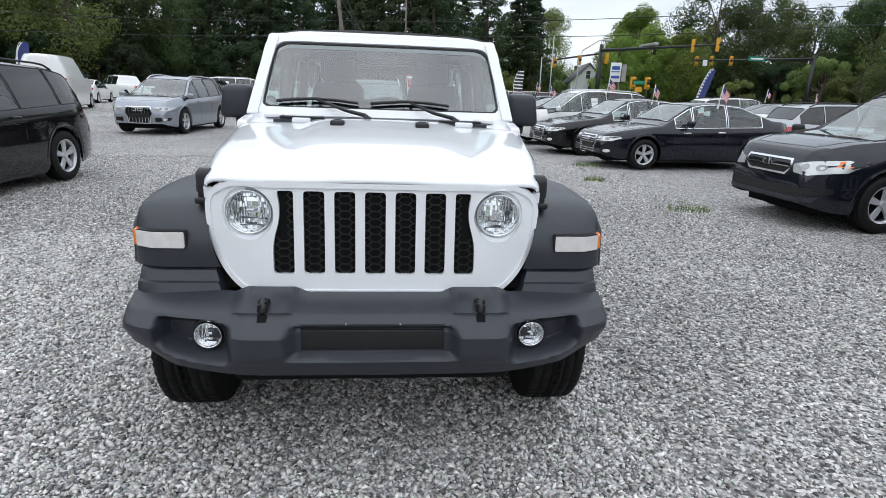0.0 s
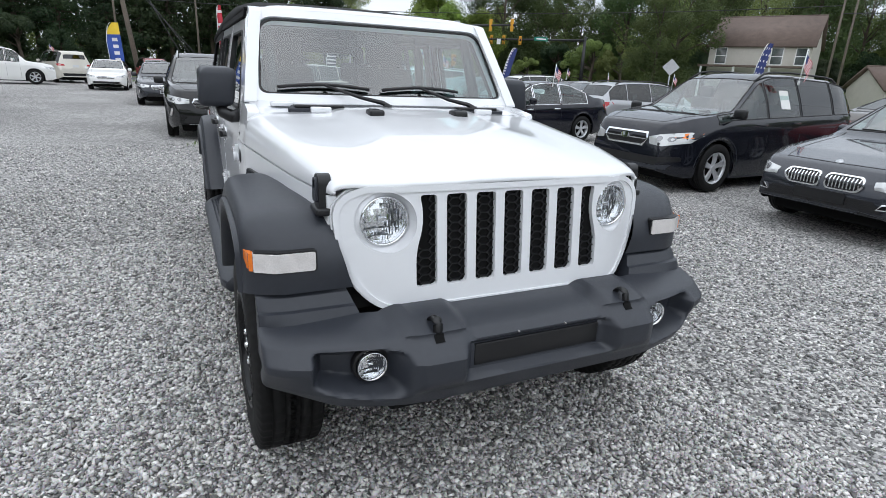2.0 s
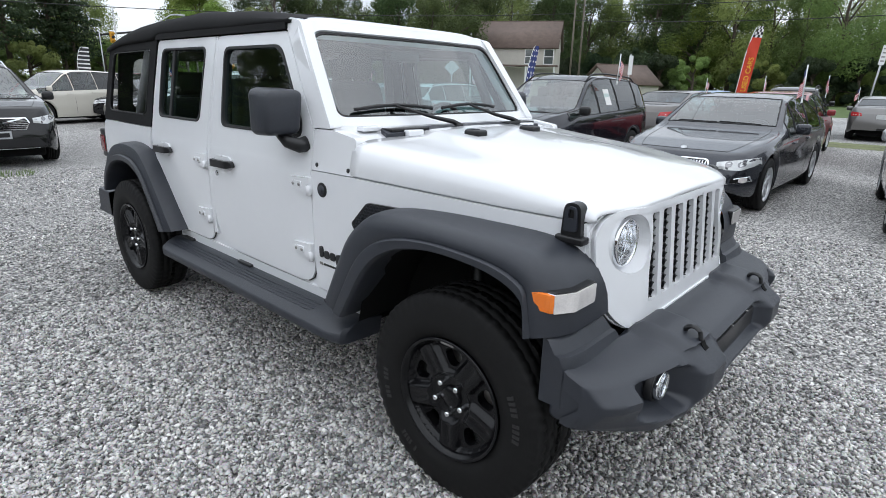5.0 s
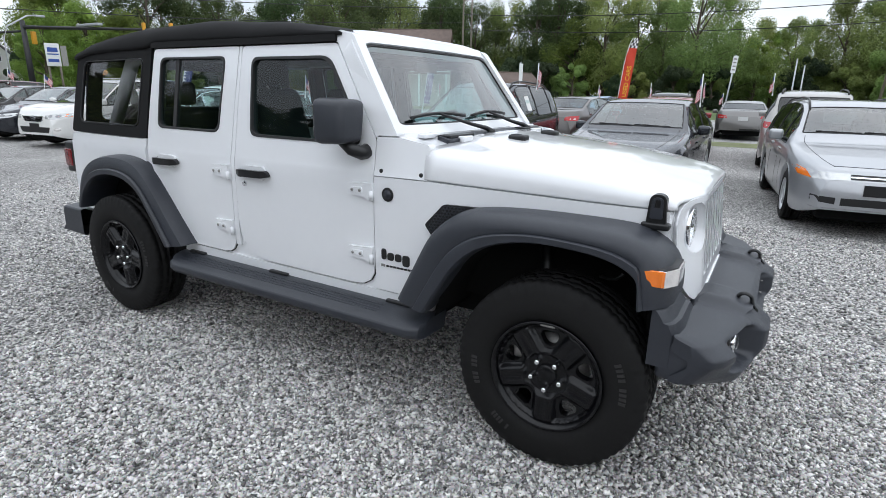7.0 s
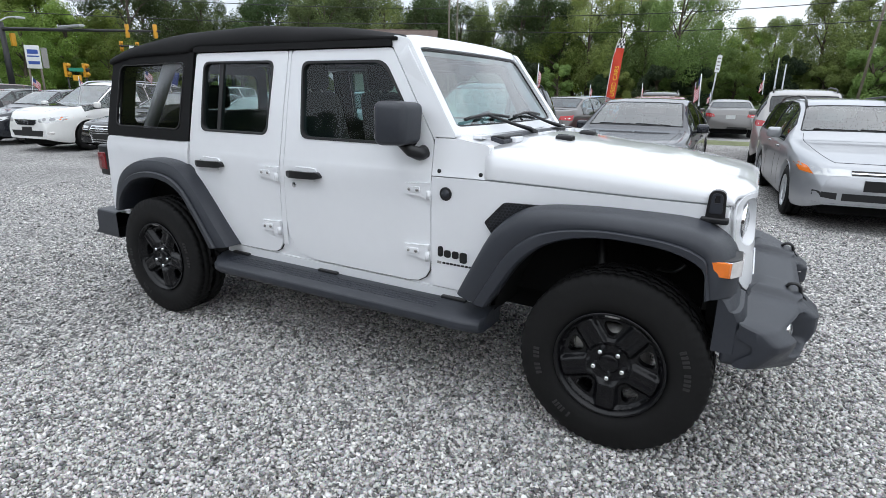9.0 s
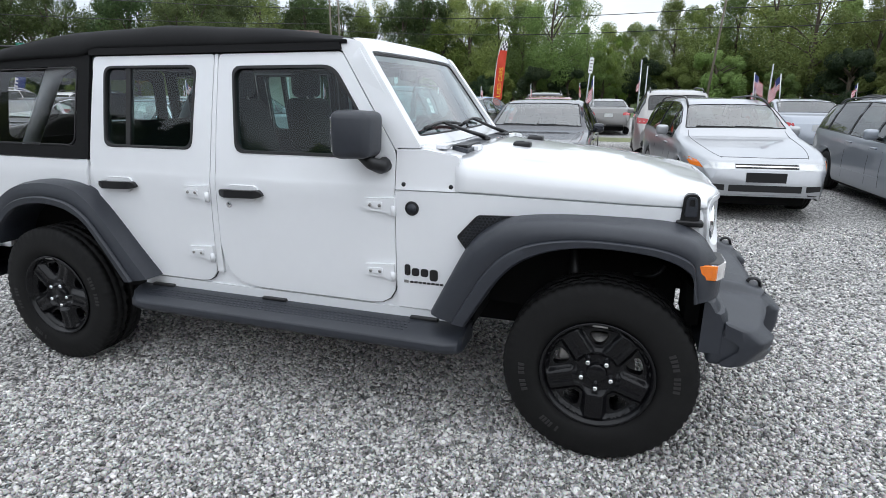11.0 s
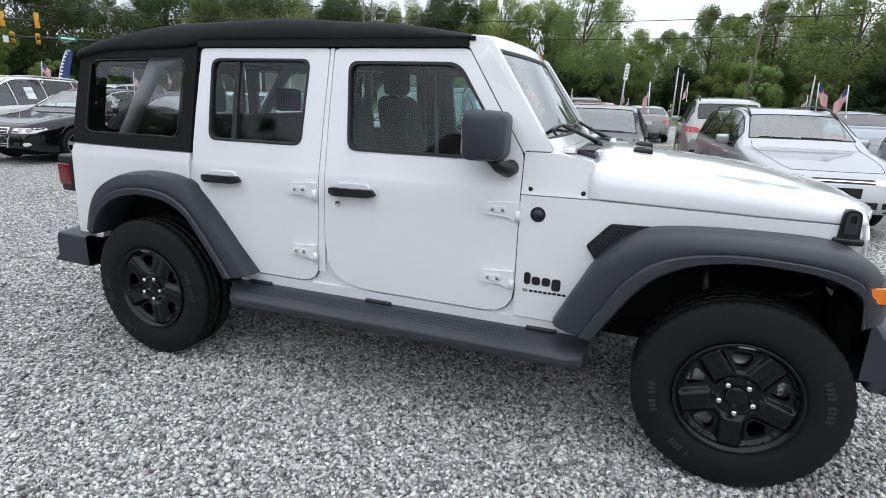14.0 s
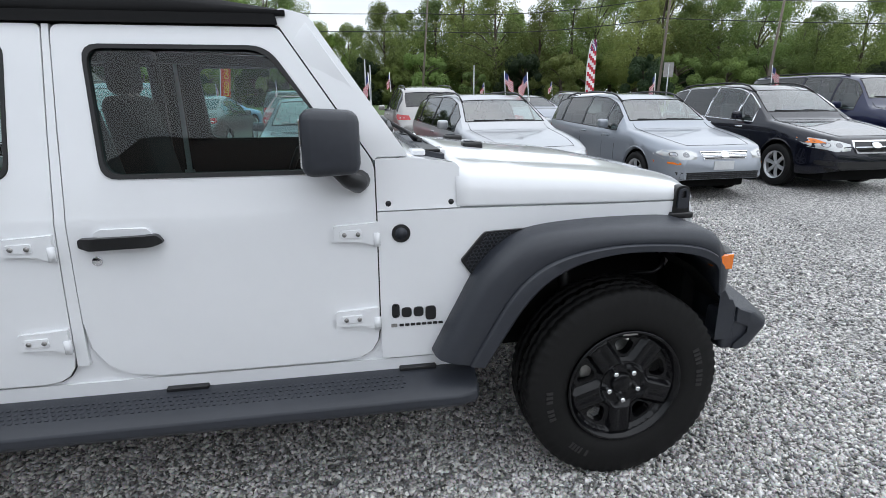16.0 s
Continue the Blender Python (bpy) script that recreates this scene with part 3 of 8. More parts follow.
bonnet = part("bonnet", loft(rows), WHITE, offroader, angle=55)
bonnet.modifiers.new("thick", "SOLIDIFY").thickness = 0.012
for x in (-0.225, 0.215):
    bump = part("bonnet_bumper", box(x - 0.036, 0.420, 1.236, x + 0.036, 0.510, 1.296, round_by=0.012), BLACK, offroader)
    part("bumper_slot", box(x - 0.018, 0.455, 1.280, x + 0.018, 0.500, 1.2985), PLASTIC, bump)
for sign in (-1, 1):
    c = sign * (hw(-0.31, 1.1) + 0.004)
    lift = lambda off: (lambda u, v: (sign * (abs(c) + off), u, v))
    flat = sheet(rounded([(-0.347, 1.020, 0.014), (-0.273, 1.020, 0.014), (-0.280, 1.142, 0.034), (-0.340, 1.142, 0.034)], 0.02, 5))
    latch = part("bonnet_latch", slab(flat, lift(0.012), lift(-0.03)), BLACK, offroader, "black rubber bonnet latch", bevel=0.006)
    flat = sheet(rounded([(-0.334, 1.050, 0.010), (-0.286, 1.050, 0.010), (-0.290, 1.131, 0.024), (-0.330, 1.131, 0.024)], 0.02, 5), [rounded([(-0.322, 1.092), (-0.300, 1.092), (-0.302, 1.122), (-0.320, 1.122)], 0.006)])
    part("latch_strap", slab(flat, lift(0.021), lift(0.006)), PLASTIC, latch, bevel=0.004)
    part("latch_foot", box(c - 0.024, -0.362, 1.008, c + 0.024, -0.258, 1.034, round_by=0.008), BLACK, latch)

# front panel with seven slots and two lamp openings
def face(u, v, deep=0.0):
    return (u, -0.478 + (v - 0.77) * 0.10 + 0.075 * smooth(0.40, 0.66, abs(u)) + deep, v)


def ring(cx, cz, r, n=32):
    return [(cx + r * math.cos(2 * math.pi * k / n), cz + r * math.sin(2 * math.pi * k / n)) for k in range(n)]


GR = [(-0.552, 1.114, 0.10), (0.552, 1.114, 0.10), (0.648, 1.056, 0.07), (0.643, 0.93, 0.1), (0.603, 0.79, 0.13), (0.505, 0.688, 0.10), (-0.505, 0.688, 0.10), (-0.603, 0.79, 0.13), (-0.643, 0.93, 0.1), (-0.648, 1.056, 0.07)]
slots = []
for i in range(7):
    c = (i - 3) * 0.1145
    a, b = c - 0.039, c + 0.039
    if i == 0:
        slots.append(rounded([(a + 0.016, 1.082), (b, 1.082), (b, 0.768), (a, 0.768), (a, 0.89, 0.04), (a + 0.024, 0.97, 0.04), (a + 0.026, 1.03, 0.03)], 0.014))
    elif i == 6:
        slots.append(rounded([(a, 1.082), (b - 0.016, 1.082), (b - 0.026, 1.03, 0.03), (b - 0.024, 0.97, 0.04), (b, 0.89, 0.04), (b, 0.768), (a, 0.768)], 0.014))
    else:
        slots.append(rounded([(a, 1.082), (b, 1.082), (b, 0.768), (a, 0.768)], 0.015))
HEAD = ((-0.479, 0.993), (0.479, 0.993))
grille = part("front_panel", slab(sheet(rounded(GR, 0.05, 5), slots + [ring(x, z, 0.101) for x, z in HEAD], span(-0.62, 0.62, 0.06), span(0.68, 1.12, 0.08)), lambda u, v: face(u, v), lambda u, v: face(u, v, 0.050 + 0.07 * smooth(0.52, 0.63, abs(u)))), WHITE, offroader, "white seven-slot front panel", bevel=0.006, segments=2)
edge_line = rounded(GR, 0.05, 5)
part("panel_border", slab(sheet(edge_line, [offset_in(edge_line, 0.020)], span(-0.62, 0.62, 0.06), span(0.68, 1.12, 0.08)), lambda u, v: face(u, v, -0.006), lambda u, v: face(u, v, 0.02)), WHITE, grille, bevel=0.005)
part("panel_flange", slab(sheet(offset_in(edge_line, -0.005), [offset_in(edge_line, 0.008)], span(-0.62, 0.62, 0.06), span(0.68, 1.12, 0.08)), lambda u, v: face(u, v, 0.014), lambda u, v: face(u, v, 0.03)), WHITE, grille)
for i, hole in enumerate(slots):
    c = (i - 3) * 0.1145
    back_plate = rounded([(c - 0.046, 1.092), (c + 0.046, 1.092), (c + 0.046, 0.758), (c - 0.046, 0.758)], 0.01) if 0 < i < 6 else offset_in(hole, -0.004)
    bm = slab(sheet(back_plate), lambda u, v: face(u, v, 0.020), lambda u, v: face(u, v, 0.056))
    # near-black plate behind the web: the dark of the cells is painted
    insert = part("slot_insert", bm, SHADE, grille)
    bm = bmesh.new()
    for q in (-1, 0, 1):
        for r in range(13):
            cx, cz = c + q * 0.040, 0.760 + r * 0.029 + (0.0145 if q else 0)
            ends = [((-0.0133, 0.0145), (0.0133, 0.0145))]
            if q == 0:
                ends += [((-0.0267, 0), (-0.0133, 0.0145)), ((0.0133, 0.0145), (0.0267, 0)), ((-0.0267, 0), (-0.0133, -0.0145)), ((0.0133, -0.0145), (0.0267, 0))]
            for p, w in ends:
                p, w = (min(max(cx + p[0], c - 0.0385), c + 0.0385), cz + p[1]), (min(max(cx + w[0], c - 0.0385), c + 0.0385), cz + w[1])
                side_in = (i == 0 and min(p[0], w[0]) < c - 0.012) or (i == 6 and max(p[0], w[0]) > c + 0.012)
                if 0.762 < (p[1] + w[1]) / 2 < 1.088 and not (side_in and (p[1] + w[1]) / 2 > 0.90):
                    a, b = Vector(face(*p, 0.0115)), Vector(face(*w, 0.0115))
                    n = (b - a).normalized().cross(Vector((0, 1, 0))) * 0.0022
                    d = Vector((0, 0.012, 0))
                    vs = [bm.verts.new(p3) for p3 in (a - n, a + n, b + n, b - n, a - n + d, a + n + d, b + n + d, b - n + d)]
                    for f in ((0, 1, 2, 3), (0, 4, 5, 1), (3, 2, 6, 7), (1, 5, 6, 2), (0, 3, 7, 4)):
                        bm.faces.new([vs[k] for k in f])
    comb = part("honeycomb", closed(bm), BLACK, insert)
    comb["kind"] = "stuff"


# round lamps
def round_lamp(name, owner, cx, cy, cz, r, deep):
    lamp = part(name, lathe([(0.0, r), (-0.012, r * 1.02), (-0.018, r * 0.97), (-0.008, r * 0.93), (0.01, r * 0.92)], 40), CHROME, owner, "round headlamp with chrome ring" if r > 0.07 else "round fog lamp")
    lamp.matrix_basis = pose(cx, cy, cz, 0, 0, 90)
    g = random.Random(int(cx * 100) + 7)
    bm = bmesh.new()
    step = r * 0.115
    for i in range(-8, 9):
        for j in range(-3, 4):
            y0, y1, z0, z1 = i * step - step / 2, i * step + step / 2, j * r * 0.27 - r * 0.135, j * r * 0.27 + r * 0.135
            if math.hypot(max(abs(y0), abs(y1)), max(abs(z0), abs(z1))) > r * 1.12:
                continue
            ty, tz = g.uniform(-0.45, 0.45) + 0.9 * i / 8, g.uniform(-0.1, 0.5) + 0.18 * j
            base = deep * (1 - 0.75 * (i * step / r) ** 2 - 0.75 * (j * 0.27) ** 2)
            pts = []
            for y, z in ((y0, z0), (y1, z0), (y1, z1), (y0, z1)):
                q = math.hypot(y, z)
                k = min(1.0, 0.93 * r / q) if q > 0 else 1.0
                pts.append(bm.verts.new((base - ty * (y - (y0 + y1) / 2) * -0.5 + tz * (z - (z0 + z1) / 2) * 0.45, y * k, z * k)))
            bm.faces.new(pts)
    lathe([(0.0, r * 0.93), (deep * 0.5, r * 0.90), (deep, r * 0.80)], 40, bm=bm)
    bowl = part("reflector", bm, LAMP, lamp, angle=5)
    part("reflector_back", lathe([(deep + 0.012, r * 0.95), (deep + 0.013, 0.001)], 24), GREYBAR, lamp)
    part("bulb_shield", box(deep * 0.25, -r * 0.20, -r * 0.10, deep * 0.6, r * 0.20, r * 0.10, round_by=0.004), CHROME, lamp)
    lens = part("lens", lathe([(-0.004, r * 0.95), (-0.016, r * 0.80), (-0.026, r * 0.5), (-0.030, r * 0.2), (-0.030, 0.001)], 40), LENSGLASS, lamp)
    lens.visible_shadow = False
    return lamp


for x, z in HEAD:
    seat_y = face(x, z)[1] + 0.036
    turns = [2 * math.pi * k / 40 for k in range(41)]
    bowl_rows = [[Vector(face(x + 0.1015 * math.cos(t), z + 0.1015 * math.sin(t), 0.005)).lerp(Vector((x + 0.086 * math.cos(t), seat_y, z + 0.086 * math.sin(t))), f) + Vector((0, 0.006 * math.sin(math.pi * min(1.0, f)), 0)) for t in turns] for f in (0.0, 0.25, 0.5, 0.75, 1.0, 1.3)]
    part("lamp_surround", loft(bowl_rows), WHITE, grille, angle=60)
    round_lamp("headlamp", offroader, x, face(x, z)[1] + 0.036, z, 0.084, 0.042)

# flares
def corner_cut(x):
    """How far the front corner of the flare runs back towards its outer edge."""
    return 0.55 * max(0.0, x - 0.84)


def flare(name, outer, inner, parent, sign, body, n=44, edge=0.915, wide=0.94, front=False):
    """A wheel-arch flare: its top runs out from the body, its face drops to the arch."""
    o, a = curved([(0, *p) for p in outer], n), curved([(0, *p) for p in inner], n)
    rows = []
    for i, (p, q) in enumerate(zip(o, a)):
        d = q - p
        e = min(i, n - 1 - i) / (n - 1)
        xb = body(p.y, p.z)
        rows.append([(sign * x, (p + d * t).y + (corner_cut(x) * smooth(-0.30, -0.40, (p + d * t).y) if front else 0.0), (p + d * t).z) for x, t in ((xb - 0.02, 0.0), (xb, 0.0), (edge - 0.10, -0.015), (edge - 0.045, 0.015), (edge - 0.012, 0.09), (wide - 0.020, 0.24), (wide - 0.010, 0.45), (wide - 0.008, 0.63), (wide - 0.009, 0.655), (wide + 0.003, 0.672), (wide + 0.007, 0.70), (wide + 0.006, 0.94), (wide - 0.004, 0.99), (wide - 0.02, 1.0), (wide - 0.07, 1.01), (xb - 0.02, 0.93), (xb - 0.08, 0.9))])
    bm = loft(rows)
    return part(name, closed(bm), PLASTIC, parent, "dark grey textured wheel-arch flare", angle=42)


F_OUT = [(0.745, 0.578), (0.66, 0.745), (0.575, 0.897), (0.47, 0.990), (0.36, 1.028), (0.15, 1.041), (-0.10, 1.036), (-0.27, 1.019), (-0.36, 0.975), (-0.405, 0.92), (-0.428, 0.855), (-0.428, 0.778)]
F_IN = [(0.565, 0.552), (0.50, 0.66), (0.425, 0.775), (0.34, 0.860), (0.22, 0.920), (0.08, 0.948), (-0.06, 0.948), (-0.18, 0.935), (-0.27, 0.905), (-0.325, 0.86), (-0.36, 0.81), (-0.378, 0.766)]
R_OUT = [(2.33, 0.565), (2.44, 0.70), (2.55, 0.84), (2.66, 0.965), (2.76, 1.035), (2.90, 1.060), (3.05, 1.058), (3.20, 1.03), (3.34, 0.955), (3.42, 0.85), (3.475, 0.70)]
R_IN = [(2.47, 0.545), (2.53, 0.64), (2.61, 0.755), (2.69, 0.855), (2.80, 0.915), (2.92, 0.938), (3.04, 0.936), (3.17, 0.905), (3.27, 0.845), (3.34, 0.77), (3.38, 0.68)]
for sign in (-1, 1):
    fl = flare("front_flare", F_OUT, F_IN, offroader, sign, lambda y, z: (hw(y, 1.0) - 0.012) * smooth(-0.41, -0.32, y) + (1 - smooth(-0.41, -0.32, y)) * along([(0.68, 0.53), (0.785, 0.616), (0.93, 0.655), (1.06, 0.66)], z), front=True)
    flare("rear_flare", R_OUT, R_IN, offroader, sign, lambda y, z: 0.785, wide=0.93)
    # indicator lens let into the front of the flare
    c = sign
    lens_pts = [(0.715, 0.915, 0.006), (0.902, 0.915, 0.004), (0.902, 0.855, 0.004), (0.715, 0.853, 0.010)]
    pock = part("signal_recess", slab(sheet(rounded([(0.709, 0.920), (0.90, 0.920), (0.90, 0.849), (0.709, 0.849)], 0.01), (), span(0.7, 0.93, 0.03)), lambda u, v: (c * u, -0.431 + corner_cut(u), v), lambda u, v: (c * u, -0.40 + corner_cut(u), v)), BLACK, fl)
    part("signal_lens", slab(sheet(rounded(lens_pts, 0.005), (), span(0.715, 0.902, 0.02)), lambda u, v: (c * u, -0.436 + corner_cut(u), v), lambda u, v: (c * u, -0.41 + corner_cut(u), v)), CLEARLENS, fl, "clear signal lens", bevel=0.004)
    amber = [(-0.384, 0.860, 0.004), (-0.384, 0.914, 0.004), (-0.335, 0.914, 0.01), (-0.298, 0.902, 0.012), (-0.304, 0.876, 0.012), (-0.334, 0.860, 0.01)]
    part("side_marker", slab(sheet(rounded(amber, 0.006), (), span(-0.384, -0.298, 0.02)), lambda u, v: (c * (0.914 + 0.010 * smooth(-0.384, -0.340, u)), u, v), lambda u, v: (c * 0.89, u, v)), AMBER, fl, "amber side marker", bevel=0.003)
    part("corner_marker", slab(sheet(rounded([(0.903, 0.915), (0.915, 0.915), (0.915, 0.858), (0.903, 0.858)], 0.003), (), span(0.903, 0.915, 0.01)), lambda u, v: (c * u, -0.435 + corner_cut(u) + 0.5 * max(0, u - 0.915), v), lambda u, v: (c * u, -0.35, v)), AMBER, fl, bevel=0.003)
    # stepped filler between flare and bumper
    rows = []
    for x in (0.625, 0.64, 0.66, 0.70, 0.80, 0.87, 0.895, 0.90):
        dy = 0.04 * (1 - math.sqrt(max(0.0, 1 - max(0.0, (x - 0.80) / 0.102) ** 2)))
        slant = 0.42 * max(0.0, 1 - (x - 0.625) / 0.08)
        rows.append([(sign * (x - slant * (0.80 - z)), y + (dy if y < -0.40 else 0.0), z) for y, z in ((-0.372, 0.772), (-0.412, 0.772), (-0.424, 0.764), (-0.446, 0.728), (-0.462, 0.724), (-0.478, 0.690), (-0.478, 0.560), (-0.372, 0.56))])
    part("bumper_filler", closed(loft(rows, True)), PLASTIC, offroader, angle=24)
    part("bumper_end", box(sign * 0.78, -0.530, 0.512, sign * 0.898, -0.405, 0.668, round_by=0.018), PLASTIC, offroader)
    # dark box added to stand for the shade behind panel and filler
    part("filler_shade", box(sign * 0.48, -0.385, 0.60, sign * 0.72, -0.33, 0.82), SHADE, offroader)


# front bumper as a moulded skin with lamp pockets and a plate recess
def bumper_y(x, z):
    ax = abs(x)
    y = -0.725 + 0.36 * max(0.0, ax - 0.48) ** 1.35 + 0.80 * max(0.0, 0.600 - z) * smooth(0.68, 0.90, ax)
    y += 0.070 * min(1.0, max(0.0, (z - 0.622) / 0.056)) + 0.035 * min(1.0, max(0.0, (0.525 - z) / 0.07))
    boss = smooth(0.25, 0.32, ax) * smooth(0.51, 0.44, ax)
    y -= 0.022 * boss * smooth(0.50, 0.56, z)
    narrow = 0.25 * max(0, z - 0.60)
    recess = smooth(0.325 - narrow, 0.270 - narrow, ax) * smooth(0.520, 0.545, z) * smooth(0.652, 0.628, z)
    y += 0.042 * recess
    top_z = 0.660 - 0.12 * max(0.0, 0.57 - ax)
    rise = 0.22 * max(0, ax - 0.60)
    pocket = smooth(0.480, 0.540, ax) * smooth(0.785, 0.735, ax) * smooth(0.500 + rise, 0.540 + rise, z) * smooth(top_z, top_z - 0.03, z)
    return y + 0.100 * pocket


cols = [-0.906 + 1.812 * k / 240 for k in range(241)]
rows = []
for x in cols:
    ax = abs(x)
    lo = along([(0, 0.452), (0.40, 0.455), (0.62, 0.475), (0.74, 0.490), (0.84, 0.508), (0.90, 0.520), (0.92, 0.526)], ax)
    boss = smooth(0.25, 0.31, ax) * smooth(0.53, 0.46, ax)
    hi = 0.674 + 0.016 * boss - 0.010 * smooth(0.5, 0.9, ax)
    yt = bumper_y(x, hi)
    back = min(-0.45, yt + 0.17)
    rows.append([(x, -0.446, hi - 0.03), (x, -0.446, hi + 0.012), (x, back, hi + 0.028 + 0.010 * boss), (x, (back + yt) / 2, hi + 0.020 + 0.008 * boss), (x, yt + 0.035, hi + 0.012), (x, yt + 0.012, hi + 0.004)] + [(x, bumper_y(x, lo + (hi - lo) * k / 30), lo + (hi - lo) * k / 30) for k in range(30, -1, -1)] + [(x, bumper_y(x, lo) + 0.03, lo - 0.008), (x, -0.52 + 0.06 * smooth(0.4, 0.9, ax), lo - 0.004), (x, -0.446, lo + 0.012)])
for row in rows:
    t = min(1.0, max(0.0, (abs(row[0][0]) - 0.800) / 0.112))
    for i, (x, y, z) in enumerate(row):
        if y < -0.40:
            row[i] = (x, min(-0.455, y + 0.035 * t ** 3 + 0.022 * smooth(0.90, 1.0, t)), z)
for end in (0, -1):
    mid = sum((Vector(p) for p in rows[end]), Vector()) / len(rows[end])
    ring_in = [tuple(mid + (Vector(p) - mid) * 0.25) for p in rows[end]]
    rows = [ring_in] + rows if end == 0 else rows + [ring_in]
bumper = part("front_bumper", closed(loft(rows, True)), PLASTIC, offroader, "dark grey moulded front bumper", angle=34)
part("plate_panel", box(-0.255, -0.6865, 0.552, 0.255, -0.67, 0.628, round_by=0.002), BLACK, bumper)
part("air_dam", box(-0.52, -0.60, 0.38, 0.52, -0.48, 0.47, round_by=0.02), SHADE, offroader)
for x in (-0.12, 0.12):
    part("bumper_bolt", tube([(x * 0.8, -0.690, 0.655), (x * 0.8, -0.700, 0.655)], 0.003, 8), STEEL, bumper)
for x in (-0.590, 0.590):
    part("lamp_cup", lathe([(0.0, 0.050), (-0.004, 0.053), (0.0, 0.060), (0.02, 0.062)], 28), BLACK, bumper).matrix_basis = pose(x, -0.620, 0.587, 0, 0, 90)
    round_lamp("fog_lamp", offroader, x, -0.622, 0.587, 0.048, 0.018)
for x in (-0.386, 0.386):
    bm = tube(curved([(x, -0.618, 0.695), (x, -0.621, 0.718), (x, -0.641, 0.728), (x, -0.664, 0.719), (x, -0.674, 0.685)], 12), 0.008, 4)
    for v in bm.verts:
        v.co.x = x + (v.co.x - x) * 2.2
    hook = part("tow_hook", bm, BLACK, offroader, "black tow hook")
    # the slot below the hook is a near-black plate, its shade painted
    part("hook_slot_shade", slab(sheet([(x - 0.016, 0.664), (x + 0.016, 0.664), (x + 0.016, 0.686), (x - 0.016, 0.686)], (), (), (0.672,)), lambda u, v: (u, bumper_y(u, v) - 0.003, v), lambda u, v: (u, bumper_y(u, v) + 0.01, v)), SHADE, bumper)
# rear bumper, tail lamps
rows = [[(x, y, z) for y, z in ((3.52, 0.64), (3.80 - 0.05 * (abs(x) / 0.88) ** 4, 0.645), (3.87 - 0.10 * (abs(x) / 0.88) ** 4, 0.61), (3.875 - 0.10 * (abs(x) / 0.88) ** 4, 0.50), (3.83, 0.455), (3.52, 0.45))] for x in [-0.88 + 1.76 * k / 20 for k in range(21)]]
part("rear_bumper", closed(loft(rows, True)), PLASTIC, offroader, bevel=0.012)
for sign in (-1, 1):
    tail = part("tail_lamp", box(sign * 0.64, 3.63, 0.885, sign * 0.805, 3.765, 1.105, round_by=0.018), BLACK, offroader, "black tail lamp housing with red lens")
    part("tail_lens", box(sign * 0.66, 3.668, 0.925, sign * 0.809, 3.772, 1.055, round_by=0.012), TAILRED, tail)
# running boards
for sign in (-1, 1):
    rows = []
    for y, d in ((0.585, 0.05), (0.60, 0.02), (0.66, 0.0), (1.2, 0.0), (1.9, 0.0), (2.40, 0.0), (2.46, 0.02), (2.475, 0.05)):
        rows.append([(sign * x, y + (0.03 if x > 0.9 and y > 1 else 0) * -1, z) for x, z in ((0.70, 0.485), (0.79, 0.500), (0.83, 0.497), (0.925 - d, 0.478), (0.955 - d, 0.455), (0.957 - d, 0.425), (0.94 - d, 0.405), (0.72, 0.40))])
    board = part("running_board", closed(loft(rows, True)), PLASTIC, offroader, "dark grey running board", angle=35, bevel=0.006)
    bm = bmesh.new()
    for k in range(70):
        for q in range(4):
            y, x = 0.86 + 0.0215 * k + (0.010 if q % 2 else 0), 0.838 + 0.020 * q
            z = 0.497 - 0.2 * (x - 0.83)
            box(sign * (x - 0.007), y - 0.005, z - 0.004, sign * (x + 0.007), y + 0.005, z + 0.0012, bm)
    part("tread_pattern", bm, PLASTIC, board)
    for y in (0.80, 1.62, 2.33):
        part("board_bracket", box(sign * 0.55, y - 0.07, 0.478, sign * 0.812, y + 0.07, 0.512, round_by=0.005), BLACK, offroader)

# mirrors
for sign in (-1, 1):
    bm = box(sign * 0.795, 0.985, 1.255, sign * 0.968, 1.165, 1.460, round_by=0.034)
    for v in bm.verts:
        if v.co.y < 1.05:
            v.co.x += sign * -0.012 * (v.co.z - 1.35) / 0.1
            v.co.z += 0.006 * (1 if v.co.z > 1.36 else -1) * -1
    mirror = part("mirror", bm, PLASTIC, offroader, "black door mirror", angle=60)
    part("mirror_glass", box(sign * 0.815, 1.160, 1.285, sign * 0.948, 1.1665, 1.430, round_by=0.002), CHROME, mirror)
    part("mirror_arm", tube([(sign * 0.785, 0.985, 1.222), (sign * 0.82, 0.995, 1.215), (sign * 0.86, 1.02, 1.232), (sign * 0.875, 1.06, 1.275)], 0.03, 10, radii=[0.036, 0.034, 0.03, 0.028]), BLACK, mirror)


